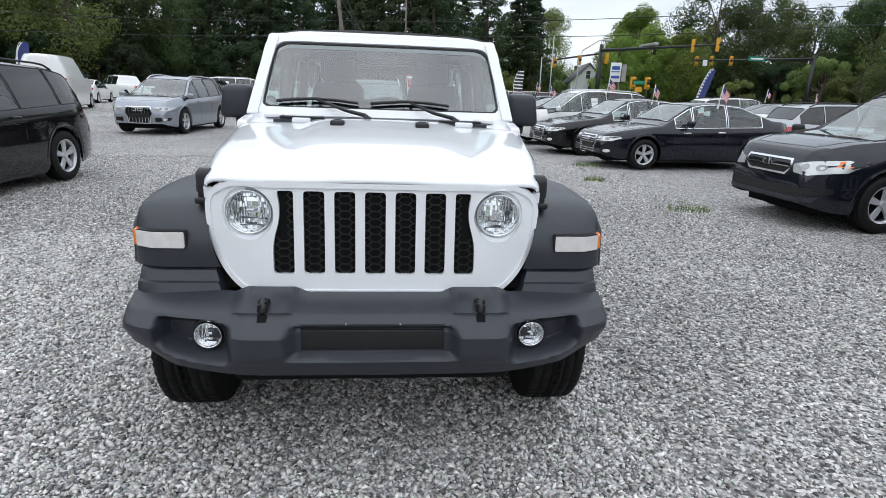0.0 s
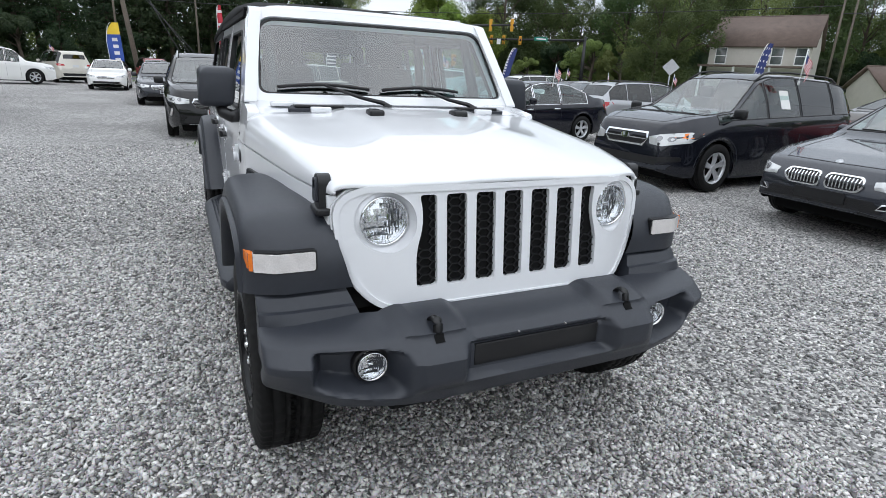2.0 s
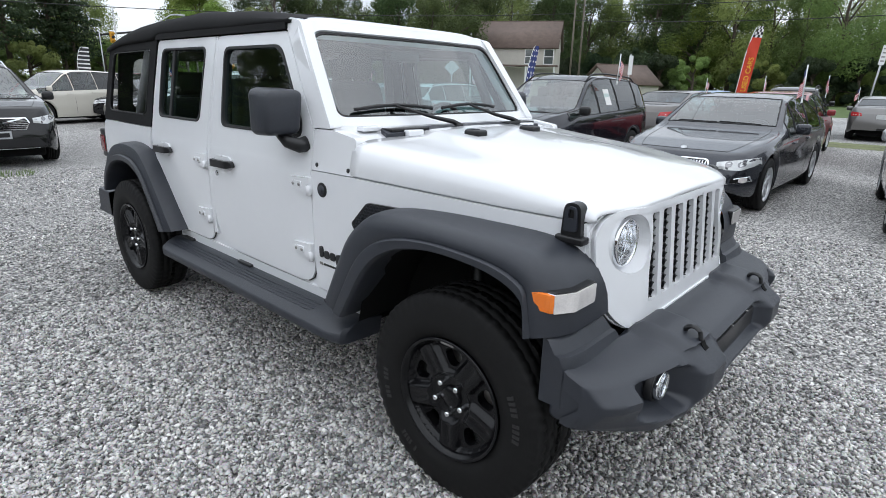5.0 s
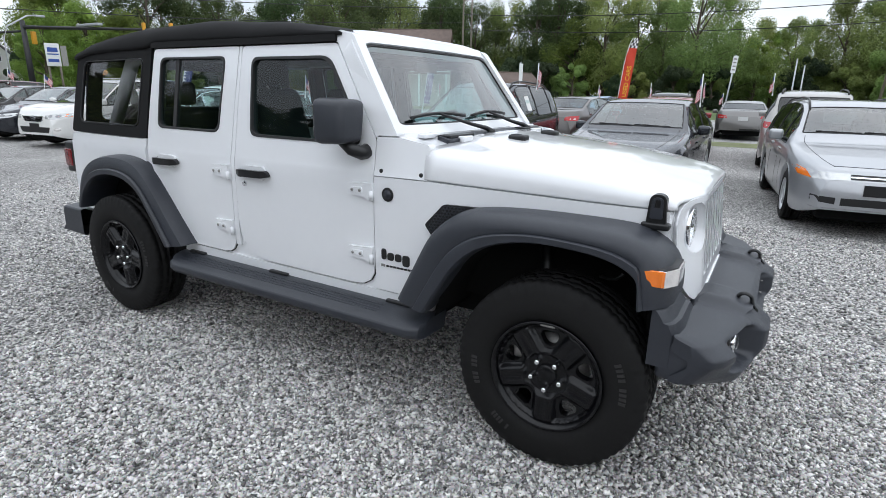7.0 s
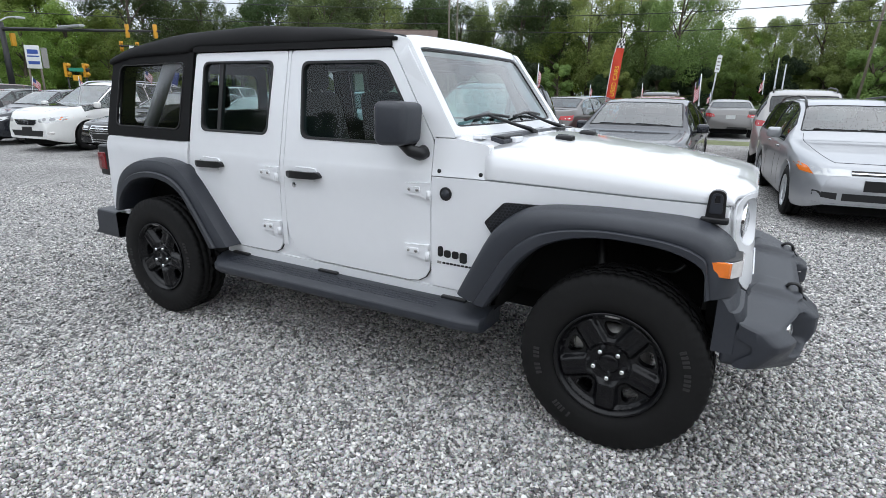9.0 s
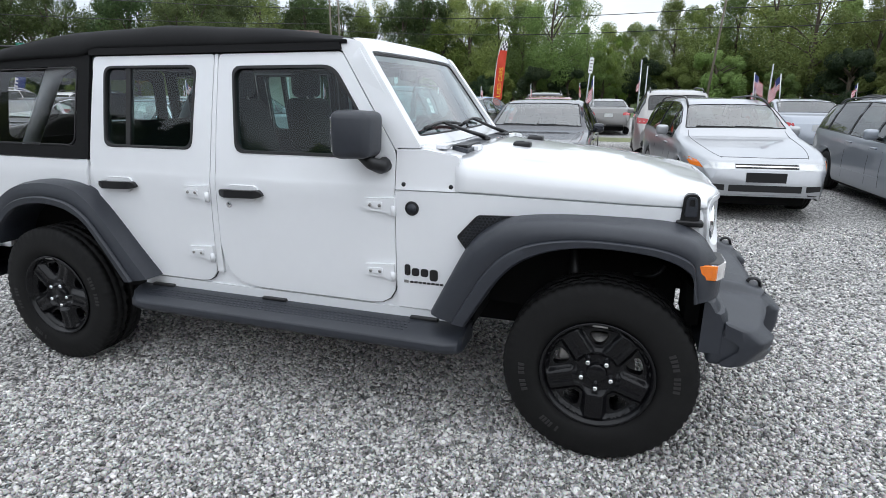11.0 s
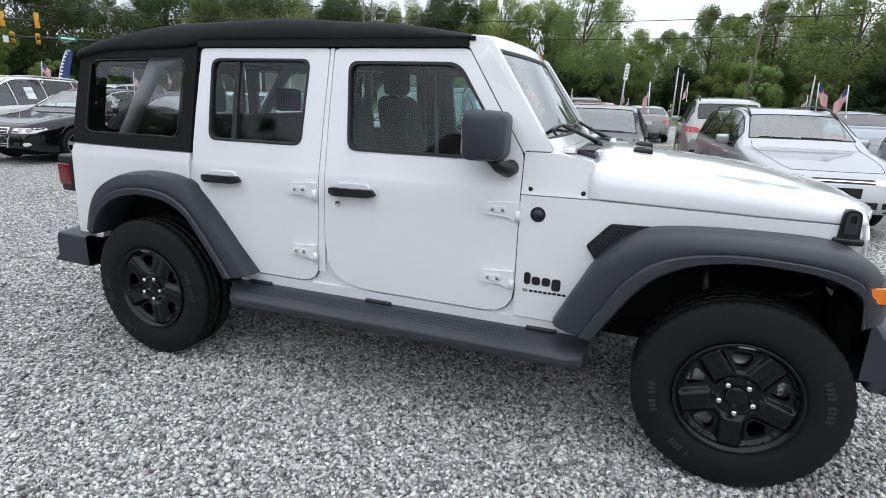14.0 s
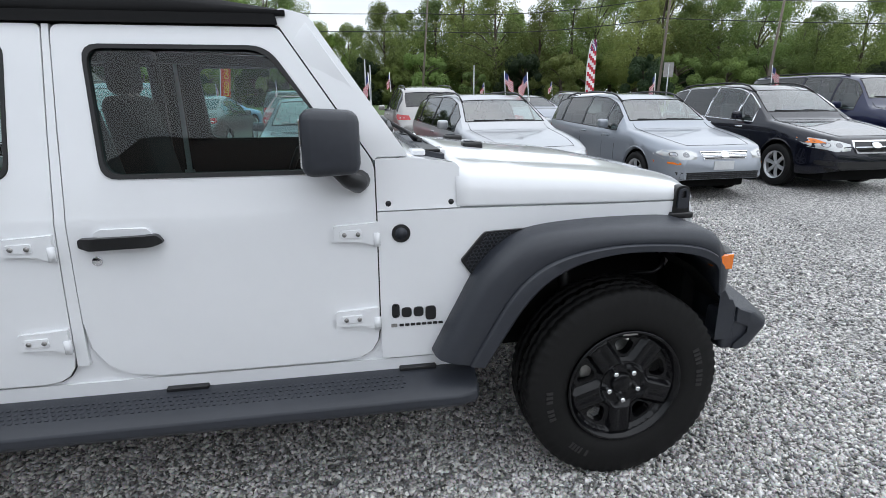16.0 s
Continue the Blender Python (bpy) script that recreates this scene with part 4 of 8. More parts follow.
# wheels
def tyre(r, wid, rim, blocks=0, segs=64):
    """A tyre about the x axis with grooves round it and notches on its shoulders; x runs from the inside (+) to the outside (-)."""
    h = wid / 2
    side = [(h * 0.78, rim * 0.985), (h * 0.90, rim + 0.006), (h * 0.985, rim + 0.28 * (r - rim)), (h * 1.0, rim + 0.5 * (r - rim)), (h * 0.985, rim + 0.54 * (r - rim)), (h * 0.985, rim + 0.70 * (r - rim)), (h * 0.95, r - 0.030), (h * 0.90, r - 0.012)]
    tread = []
    for c in (0.84, 0.50, 0.17):
        tread += [(h * c, r - 0.004 if c > 0.8 else r), (h * (c - 0.25), r), (h * (c - 0.26), r - 0.009), (h * (c - 0.32), r - 0.009)]
    tread = tread[:-2]
    prof = side + tread + [(-a, q) for a, q in reversed(tread)] + [(-a, q) for a, q in reversed(side)]
    n = len(prof)

    def wave(i, k, a, q):
        j = min(i, n - 1 - i)
        if blocks and j in (6, 7, 8, 9) and k % 3 == 0:
            return a * (0.975 if j < 8 else 1.0), q - (0.004 if j == 6 else 0.006)
        if blocks and j == 6 and (k // 3) % 2:
            return a * 0.992, q - 0.006
        if blocks and 11 < j < 18 and (k + 2 * (j // 4)) % 5 == 0:
            return a, q - 0.006
        return a, q

    return lathe(prof, segs, wave=wave if blocks else None)


SIDEMARK = material("moulded_rubber_mark", (0.030, 0.029, 0.029), 0.6, vary=0.2, spec=0.3)


def offroad_wheel(parent, x, y, sign, name="wheel", label="black five-spoke alloy wheel with off-road tyre", turn=0.0):
    w = part(name, tyre(0.400, 0.245, 0.234, 1, 180), RUBBER, parent, label, angle=30)
    w.matrix_basis = pose(x, y, 0.398, 0, 0, 0 if sign < 0 else 180) if name == "wheel" else pose(x, y, 0.98, 0, 0, 90)
    # rim: barrel, outer lip, spoked face, hub and nuts; the outside is at -x
    part("barrel", lathe([(0.10, 0.215), (0.09, 0.205), (-0.06, 0.200), (-0.085, 0.208), (-0.104, 0.232), (-0.116, 0.238), (-0.121, 0.232), (-0.116, 0.224), (-0.095, 0.216), (-0.080, 0.205)], 64), RIM_BLACK, w)
    outer = [(0.220 * math.cos(2 * math.pi * k / 80), 0.220 * math.sin(2 * math.pi * k / 80)) for k in range(80)]
    holes = []
    for s in range(5):
        c = math.pi / 2 + (s + 0.5) * 2 * math.pi / 5 + turn
        pts = [(0.124, -0.10), (0.146, -0.20), (0.176, -0.23), (0.190, -0.15), (0.191, 0.15), (0.176, 0.23), (0.146, 0.20), (0.124, 0.10)]
        holes.append(rounded([(r * math.cos(c + t), r * math.sin(c + t)) for r, t in pts], 0.012, 3))

    def dish(u, v):
        r = math.hypot(u, v)
        a = (math.atan2(v, u) - math.pi / 2 - turn) % (2 * math.pi / 5)
        a = min(a, 2 * math.pi / 5 - a)
        pocket = 0.026 * smooth(0.21, 0.38, a * r / 0.15) * smooth(0.088, 0.112, r) * smooth(0.214, 0.198, r)
        crest = 0.006 * smooth(0.10, 0.02, a * r / 0.15) * smooth(0.09, 0.12, r) * smooth(0.21, 0.18, r)
        return -0.104 + 0.012 * smooth(0.205, 0.220, r) + 0.022 * smooth(0.105, 0.080, r) + pocket + crest

    flat = sheet(outer, holes, span(-0.22, 0.22, 0.0075), span(-0.22, 0.22, 0.0075))
    wheel_face = part("rim_face", slab(flat, lambda u, v: (dish(u, v), u, v), lambda u, v: (dish(u, v) + 0.035, u, v)), RIM_BLACK, w, angle=50)
    for s in range(5):
        c = math.pi / 2 + s * 2 * math.pi / 5 + turn
        p = Vector((0, 0.0635 * math.cos(c), 0.0635 * math.sin(c)))
        part("wheel_nut", tube([p + Vector((-0.06, 0, 0)), p + Vector((-0.108, 0, 0)), p + Vector((-0.113, 0, 0))], 0.012, 6, radii=[0.0125, 0.012, 0.008]), CHROME, w, "chrome wheel nut")
    bm = bmesh.new()
    for c0, n, wid in ((2.7, 10, 0.062), (-0.35, 7, 0.062), (5.2, 6, 0.05)):
        for k in range(n):
            if (k * 7 + n) % 5 == 3:
                continue
            t = c0 + k * wid
            pts = [(-0.1232 - 0.0012, q, t + e * wid * 0.30) for q, e in ((0.300, -1), (0.300, 1), (0.326, 1), (0.326, -1))]
            front = [bm.verts.new((x, q * math.cos(a), q * math.sin(a))) for x, q, a in pts]
            back = [bm.verts.new((x + 0.006, q * math.cos(a), q * math.sin(a))) for x, q, a in pts]
            bm.faces.new(front)
            for i in range(4):
                bm.faces.new((front[i], back[i], back[(i + 1) % 4], front[(i + 1) % 4]))
    marks = part("moulded_mark", closed(bm), SIDEMARK, w)
    marks["kind"] = "stuff"
    part("hub_cap", lathe([(-0.05, 0.045), (-0.092, 0.043), (-0.098, 0.037), (-0.099, 0.001)], 32), RIM_BLACK, w)
    part("brake_disc", lathe([(-0.005, 0.155), (-0.02, 0.155), (-0.022, 0.05), (-0.022, 0.002)], 40), STEEL, w)
    part("brake_caliper", box(-0.05, 0.085, 0.02, 0.02, 0.165, 0.13, round_by=0.01), STEEL, w)
    part("balance_weight", box(-0.118, -0.03, 0.218, -0.104, 0.03, 0.2265, round_by=0.002), STEEL, w, "bare metal balance weight")
    return w


for y, turn in ((0.0, math.radians(180)), (3.015, math.radians(170))):
    for sign in (-1, 1):
        offroad_wheel(offroader, sign * 0.798, y, sign, turn=turn)
offroad_wheel(offroader, 0.0, 3.86, -1, "spare_wheel", "spare wheel on the tailgate")

# undersides; solid near-black boxes paint the shade of engine bay and rear well
part("engine_bay", box(-0.58, -0.30, 0.55, 0.58, 0.60, 1.06), SHADE, offroader)
part("rear_well", box(-0.60, 2.48, 0.55, 0.60, 3.58, 1.02), SHADE, offroader)
part("floor_pan", box(-0.76, 0.60, 0.46, 0.76, 3.55, 0.56), SHADE, offroader)
part("frame_rail", box(-0.46, -0.50, 0.40, -0.34, 3.6, 0.52, round_by=0.01), SHADE, offroader)
part("frame_rail", box(0.34, -0.50, 0.40, 0.46, 3.6, 0.52, round_by=0.01), SHADE, offroader)
for y in (0.0, 3.015):
    ax = part("axle", tube([(-0.72, y, 0.398), (0.72, y, 0.398)], 0.042, 12), SHADE, offroader)
    part("differential", tube([(0.16, y - 0.10, 0.39), (0.16, y + 0.10, 0.39)], 0.12, 14), SHADE, ax)
for sign in (-1, 1):
    part("damper", tube([(sign * 0.60, 0.10, 0.42), (sign * 0.56, 0.16, 0.95)], 0.03, 8), BLACK, offroader)
    part("spring_seat", tube([(sign * 0.52, -0.05, 0.44), (sign * 0.52, -0.03, 0.9)], 0.06, 10), SHADE, offroader)
    part("wheel_liner", loft([[(sign * x, y, z) for x in (0.50, 0.86)] for y, z in [(0.52 * math.cos(t) + 0.04, 0.44 + 0.52 * math.sin(t)) for t in [math.radians(8 + 13 * k) for k in range(12)]]]), SHADE, offroader)
    part("brake_hose", tube(curved([(sign * 0.62, -0.20, 0.90), (sign * 0.70, -0.24, 0.86), (sign * 0.72, -0.20, 0.80), (sign * 0.66, -0.12, 0.78)], 10), 0.008, 6), BLACK, offroader)

# cabin
part("dashboard", box(-0.70, 0.86, 0.98, 0.70, 1.16, 1.225, round_by=0.04), BLACK, offroader)
part("dash_shelf", box(-0.72, 0.80, 1.17, 0.72, 1.05, 1.262, round_by=0.03), BLACK, offroader)
wheel = part("steering_wheel", bmesh.new(), BLACK, offroader)
bm = bmesh.new()
ringpts = [Vector((0.37 + 0.185 * math.cos(t), 1.27 - 0.07 * math.sin(t), 1.20 + 0.170 * math.sin(t))) for t in [2 * math.pi * k / 28 for k in range(29)]]
tube(ringpts, 0.016, 8, bm)
for t in (0.0, math.pi, -math.pi / 2):
    tube([(0.37, 1.26, 1.20), (0.37 + 0.18 * math.cos(t), 1.27 - 0.07 * math.sin(t), 1.20 + 0.165 * math.sin(t))], 0.018, 6, bm)
bm.to_mesh(wheel.data)
part("instrument_hood", box(0.22, 1.10, 1.14, 0.52, 1.20, 1.30, round_by=0.03), BLACK, offroader)
part("rear_mirror", box(-0.11, 1.16, 1.60, 0.11, 1.19, 1.66, round_by=0.012), BLACK, offroader)
for x in (-0.37, 0.37):
    bm = box(x - 0.25, 1.50, 0.80, x + 0.25, 2.02, 0.98, round_by=0.05)
    seat = part("front_seat", bm, CLOTH, offroader)
    bm = box(x - 0.24, 1.88, 0.95, x + 0.24, 2.04, 1.50, round_by=0.06)
    for v in bm.verts:
        v.co.y += 0.20 * (v.co.z - 0.95)
        v.co.x = x + (v.co.x - x) * (1.0 - 0.22 * smooth(1.25, 1.5, v.co.z))
    part("seat_back", bm, CLOTH, seat)
    bm = box(x - 0.135, 2.02, 1.50, x + 0.135, 2.12, 1.70, round_by=0.045)
    part("headrest", bm, CLOTH, seat)
    for q in (-0.05, 0.05):
        part("headrest_post", tube([(x + q, 2.0, 1.44), (x + q, 2.06, 1.54)], 0.007, 6), STEEL, seat)
bench = part("rear_bench", box(-0.62, 2.45, 0.80, 0.62, 2.90, 0.98, round_by=0.05), CLOTH, offroader)
bm = box(-0.62, 2.85, 0.95, 0.62, 2.99, 1.36, round_by=0.05)
part("bench_back", bm, CLOTH, bench)
for x in (-0.40, 0.40):
    part("bench_headrest", box(x - 0.13, 2.92, 1.37, x + 0.13, 3.0, 1.53, round_by=0.035), CLOTH, bench)
for sign in (-1, 1):
    bar = part("roll_bar", tube([(sign * 0.60, 0.98, 1.26), (sign * 0.60, 1.20, 1.66), (sign * 0.60, 1.9, 1.69), (sign * 0.60, 2.70, 1.69)], 0.032, 10), BLACK, offroader)
    part("roll_hoop", tube([(sign * 0.66, 2.0, 1.1), (sign * 0.62, 2.0, 1.60), (sign * 0.58, 2.0, 1.69), (0, 2.0, 1.71)], 0.034, 10), BLACK, bar)
    part("rear_brace", tube([(sign * 0.60, 2.70, 1.69), (sign * 0.60, 3.00, 1.69), (sign * 0.60, 3.12, 1.64), (sign * 0.60, 3.46, 1.17)], 0.042, 10), GREYBAR, bar, "pale grey roll-bar brace")
part("cross_bar", tube([(-0.60, 2.70, 1.69), (0.60, 2.70, 1.69)], 0.034, 10), BLACK, offroader)


# ---- parked cars: one skin over cross-sections, with panes, lamps and trim laid on it ----
from mathutils.bvhtree import BVHTree

SHAPES = {
    "sedan": [(0, 0.40), (0.006, 0.46), (0.025, 0.515), (0.12, 0.578), (0.285, 0.655), (0.43, 0.945), (0.50, 0.99), (0.57, 1.0), (0.69, 0.965), (0.86, 0.755), (0.965, 0.735), (0.985, 0.69), (1.0, 0.60)],
    "coupe": [(0, 0.42), (0.006, 0.48), (0.025, 0.53), (0.14, 0.60), (0.30, 0.68), (0.46, 0.95), (0.53, 1.0), (0.60, 1.0), (0.72, 0.94), (0.88, 0.765), (0.965, 0.755), (0.985, 0.70), (1.0, 0.58)],
    "wagon": [(0, 0.40), (0.006, 0.46), (0.025, 0.51), (0.12, 0.568), (0.275, 0.640), (0.412, 0.925), (0.49, 0.985), (0.6, 1.0), (0.80, 0.98), (0.895, 0.935), (0.968, 0.68), (0.985, 0.62), (1.0, 0.45)],
    "suv": [(0, 0.42), (0.006, 0.50), (0.022, 0.56), (0.10, 0.615), (0.277, 0.668), (0.405, 0.930), (0.47, 0.99), (0.6, 1.0), (0.82, 0.975), (0.905, 0.935), (0.968, 0.66), (0.985, 0.58), (1.0, 0.42)],
    "box": [(0, 0.40), (0.006, 0.48), (0.02, 0.55), (0.10, 0.60), (0.25, 0.64), (0.35, 0.94), (0.42, 0.985), (0.6, 1.0), (0.92, 0.985), (0.955, 0.95), (0.985, 0.62), (0.993, 0.55), (1.0, 0.40)],
    "van": [(0, 0.28), (0.006, 0.36), (0.03, 0.42), (0.12, 0.50), (0.17, 0.56), (0.28, 0.92), (0.34, 0.985), (0.5, 1.0), (0.97, 0.99), (0.985, 0.95), (0.995, 0.5), (1.0, 0.26)],
    "pickup": [(0, 0.42), (0.006, 0.50), (0.02, 0.555), (0.10, 0.60), (0.22, 0.64), (0.32, 0.94), (0.38, 0.99), (0.46, 1.0), (0.58, 0.97), (0.615, 0.62), (0.63, 0.60), (0.985, 0.60), (0.995, 0.56), (1.0, 0.38)],
}


class Skin:
    """The outline of a car body; s runs from the nose (0) to the tail (long)."""

    def __init__(self, shape, long, wide, high, wb, nose, r, clear=0.21, belt=(0.60, 0.665), tumble=0.36):
        self.long, self.wide, self.high, self.wb, self.nose, self.r, self.clear = long, wide, high, wb, nose, r, clear
        self.tops = [(s * long, z * high) for s, z in SHAPES[shape]]
        self.belts = [(0, 0.36 * high), (0.03 * long, 0.47 * high), (0.25 * long, belt[0] * high), (0.92 * long, belt[1] * high), (long, 0.42 * high)]
        self.tumble, self.shape = tumble, shape
        self.mid = nose + wb / 2

    def y(self, s):
        return s - self.mid

    def top(self, s):
        w = 0.05
        return sum(along(self.tops, min(max(s + d * w, 0), self.long)) for d in (-1, -0.5, 0, 0.5, 1)) / 5

    def belt(self, s):
        return min(along(self.belts, s), self.top(s) - 0.018)

    def half(self, s):
        w = self.wide / 2
        f, b = max(0.0, 1 - s / (0.20 * self.long)), max(0.0, 1 - (self.long - s) / (0.16 * self.long))
        return w * (1 - 0.25 * f ** 3.0 - 0.03 * f - 0.16 * b ** 2.4 - 0.02 * b)

    def floor(self, s):
        z = self.clear + 0.10 * max(0, 1 - s / 0.5) ** 2 + 0.14 * max(0, 1 - (self.long - s) / 0.6) ** 1.5
        for a in (self.nose, self.nose + self.wb):
            q = self.r + 0.055
            if abs(s - a) < q:
                z = max(z, self.r + math.sqrt(q * q - (s - a) ** 2) * 1.0 - 0.01)
        return z

    def section(self, s):
        w, zb, zs, zt = self.half(s), self.floor(s), self.belt(s), self.top(s)
        pts = []
        lo = self.clear
        for f, lev in ((0.945, 0.0), (0.975, 0.10), (0.990, 0.30), (0.997, 0.50), (0.989, 0.67), (1.0, 0.775), (0.984, 0.93)):
            z = lo + lev * (zs - lo)
            pts.append((w * f, max(z, min(zb + 0.012 * len(pts), zs - 0.004 * (8 - len(pts))))))
        h = zt - zs
        pts.append((w * 0.958, zs))
        rx = max(w * 0.958 - self.tumble * h - 0.02, 0.3 * w)
        pts.append(((w * 0.958 + rx) / 2 + 0.012, zs + 0.47 * h))
        pts.append((rx, zs + 0.90 * h))
        pts.append((rx * 0.90, zs + 0.965 * h))
        pts.append((rx * 0.55, zs + 0.992 * h))
        pts.append((0.0, zt))
        return pts

    def stations(self):
        ss = {0, 0.012, 0.03, 0.06, 0.10, 0.16, 0.24, 0.32, self.long, self.long - 0.01, self.long - 0.03, self.long - 0.06, self.long - 0.12, self.long - 0.2}
        ss |= {round(0.11 * k, 3) for k in range(int(self.long / 0.11))}
        for a in (self.nose, self.nose + self.wb):
            q = self.r + 0.055
            ss |= {a + q * math.cos(math.pi * k / 16) for k in range(17)}
            ss |= {a + q + 0.004, a - q - 0.004}
        ss = sorted(s for s in ss if 0 <= s <= self.long)
        return [s for i, s in enumerate(ss) if i == 0 or s - ss[i - 1] > 0.003]

    def mesh(self, openings):
        """The closed shell, the shell with its window openings, and the panes as grids of points.
        openings: (name, 'side' or 'top', s0, s1)."""
        cuts = [c for o in openings for c in o[2:]]
        ss = [q for q in self.stations() if all(abs(q - c) > 0.014 for c in cuts)]
        ss = sorted(ss + cuts)
        ss = [q for i, q in enumerate(ss) if i == 0 or q - ss[i - 1] > 0.002]
        rows = []
        for q in ss:
            p = self.section(q)
            rows.append([Vector((-x, self.y(q), z)) for x, z in p] + [Vector((x, self.y(q), z)) for x, z in reversed(p[:-1])])
        full, bm, panes = loft(rows, True), bmesh.new(), []
        grid = [[bm.verts.new(p) for p in row] for row in rows]
        for i in range(len(rows) - 1):
            mid = (ss[i] + ss[i + 1]) / 2
            gone = set()
            for _, kind, a, b in openings:
                if a < mid < b:
                    gone |= {7, 8, 15, 16} if kind == "side" else {10, 11, 12, 13}
            for k in range(len(rows[0]) - 1):
                if k not in gone:
                    bm.faces.new((grid[i][k], grid[i][k + 1], grid[i + 1][k + 1], grid[i + 1][k]))
        bm.faces.new(grid[0])
        bm.faces.new(grid[-1][::-1])
        for name, kind, a, b in openings:
            idx = [i for i, q in enumerate(ss) if a - 0.001 <= q <= b + 0.001]
            for view, c0, c1 in (("right", 7, 9), ("left", 15, 17)) if kind == "side" else (("top", 10, 14),):
                panes.append((name, view, [rows[i][c0:c1 + 1] for i in idx]))
        return full, bm, panes


def lay(tree, outline, view, lift=0.004, deep=0.015, step=0.05):
    """A panel of the given outline laid on the body. view: 'front' and 'rear' give the outline in x, z, 'left' and 'right' in y, z."""
    ax = {"front": (0, 1, 0), "rear": (0, -1, 0), "left": (-1, 0, 0), "right": (1, 0, 0)}[view]
    d = Vector(ax)
    us, vs = [p[0] for p in outline], [p[1] for p in outline]
    flat = sheet(outline, (), span(min(us), max(us), step), span(min(vs), max(vs), step))

    def place(u, v, off):
        q = Vector((u, 0, v)) if view in ("front", "rear") else Vector((0, u, v))
        hit = tree.ray_cast(q - d * 6, d)[0] or tree.find_nearest(q - d * 2.2 if view in ("front", "rear") else q - d * 0.8)[0]
        return hit - d * off

    return slab(flat, lambda u, v: place(u, v, lift), lambda u, v: place(u, v, lift - deep))


WHEELS = {}


def car_wheel(parent, x, y, r, sign, spokes, wide=0.215, rim=None, mat=None):
    rim = rim or r * 0.66
    key = (round(r, 3), spokes, round(rim, 3), mat.name if mat else "")
    if key not in WHEELS:
        a = bmesh.new()
        tyre(r, wide, rim, 0, 40).to_mesh(me := bpy.data.meshes.new("tyre"))
        me.materials.append(RUBBER)
        for p in me.polygons:
            p.use_smooth = True
        bm = lathe([(0.09, rim * 0.96), (-0.07, rim * 0.90), (-wide / 2 + 0.012, rim * 0.97), (-wide / 2 + 0.004, rim * 1.0), (-wide / 2 + 0.012, rim * 0.93)], 40)
        for k in range(spokes):
            t = 2 * math.pi * k / spokes + 0.3
            c, sn = math.cos(t), math.sin(t)
            wi, wo = rim * 0.24, rim * (0.52 if spokes <= 5 else 0.34)
            pts = []
            for rr, ww, xx in ((rim * 0.12, wi, -0.070), (rim * 0.55, (wi + wo) / 2.2, -0.086), (rim * 0.95, wo * 0.8, -0.082)):
                pts.append([(xx + dx, rr * c - e * ww / 2 * sn, rr * sn + e * ww / 2 * c) for e, dx in ((-1, 0.022), (-0.8, 0.0), (0.8, 0.0), (1, 0.022))])
            vs = [[bm.verts.new(p) for p in row] for row in pts]
            for q, w in zip(vs, vs[1:]):
                for i in range(3):
                    bm.faces.new((q[i], q[i + 1], w[i + 1], w[i]))
        lathe([(-0.06, rim * 0.20), (-0.086, rim * 0.18), (-0.09, rim * 0.1), (-0.09, 0.001)], 20, bm=bm)
        bm.to_mesh(rm := bpy.data.meshes.new("rim"))
        rm.materials.append(mat or ALLOY)
        # flat near-black disc paints in the shade behind the spokes
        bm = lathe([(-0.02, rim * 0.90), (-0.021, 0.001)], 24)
        bm.to_mesh(hm := bpy.data.meshes.new("rim_shade"))
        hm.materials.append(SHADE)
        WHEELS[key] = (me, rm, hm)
    w = new("wheel", WHEELS[key][0])
    w.parent = parent
    w.matrix_basis = pose(x, y, r, 0, 0, 0 if sign < 0 else 180)
    for name, me in zip(("rim", "brake_drum"), WHEELS[key][1:]):
        o = new(name, me)
        o.parent = w
    return w


def flip(outline):
    return [(-x, z) for x, z in reversed(outline)]


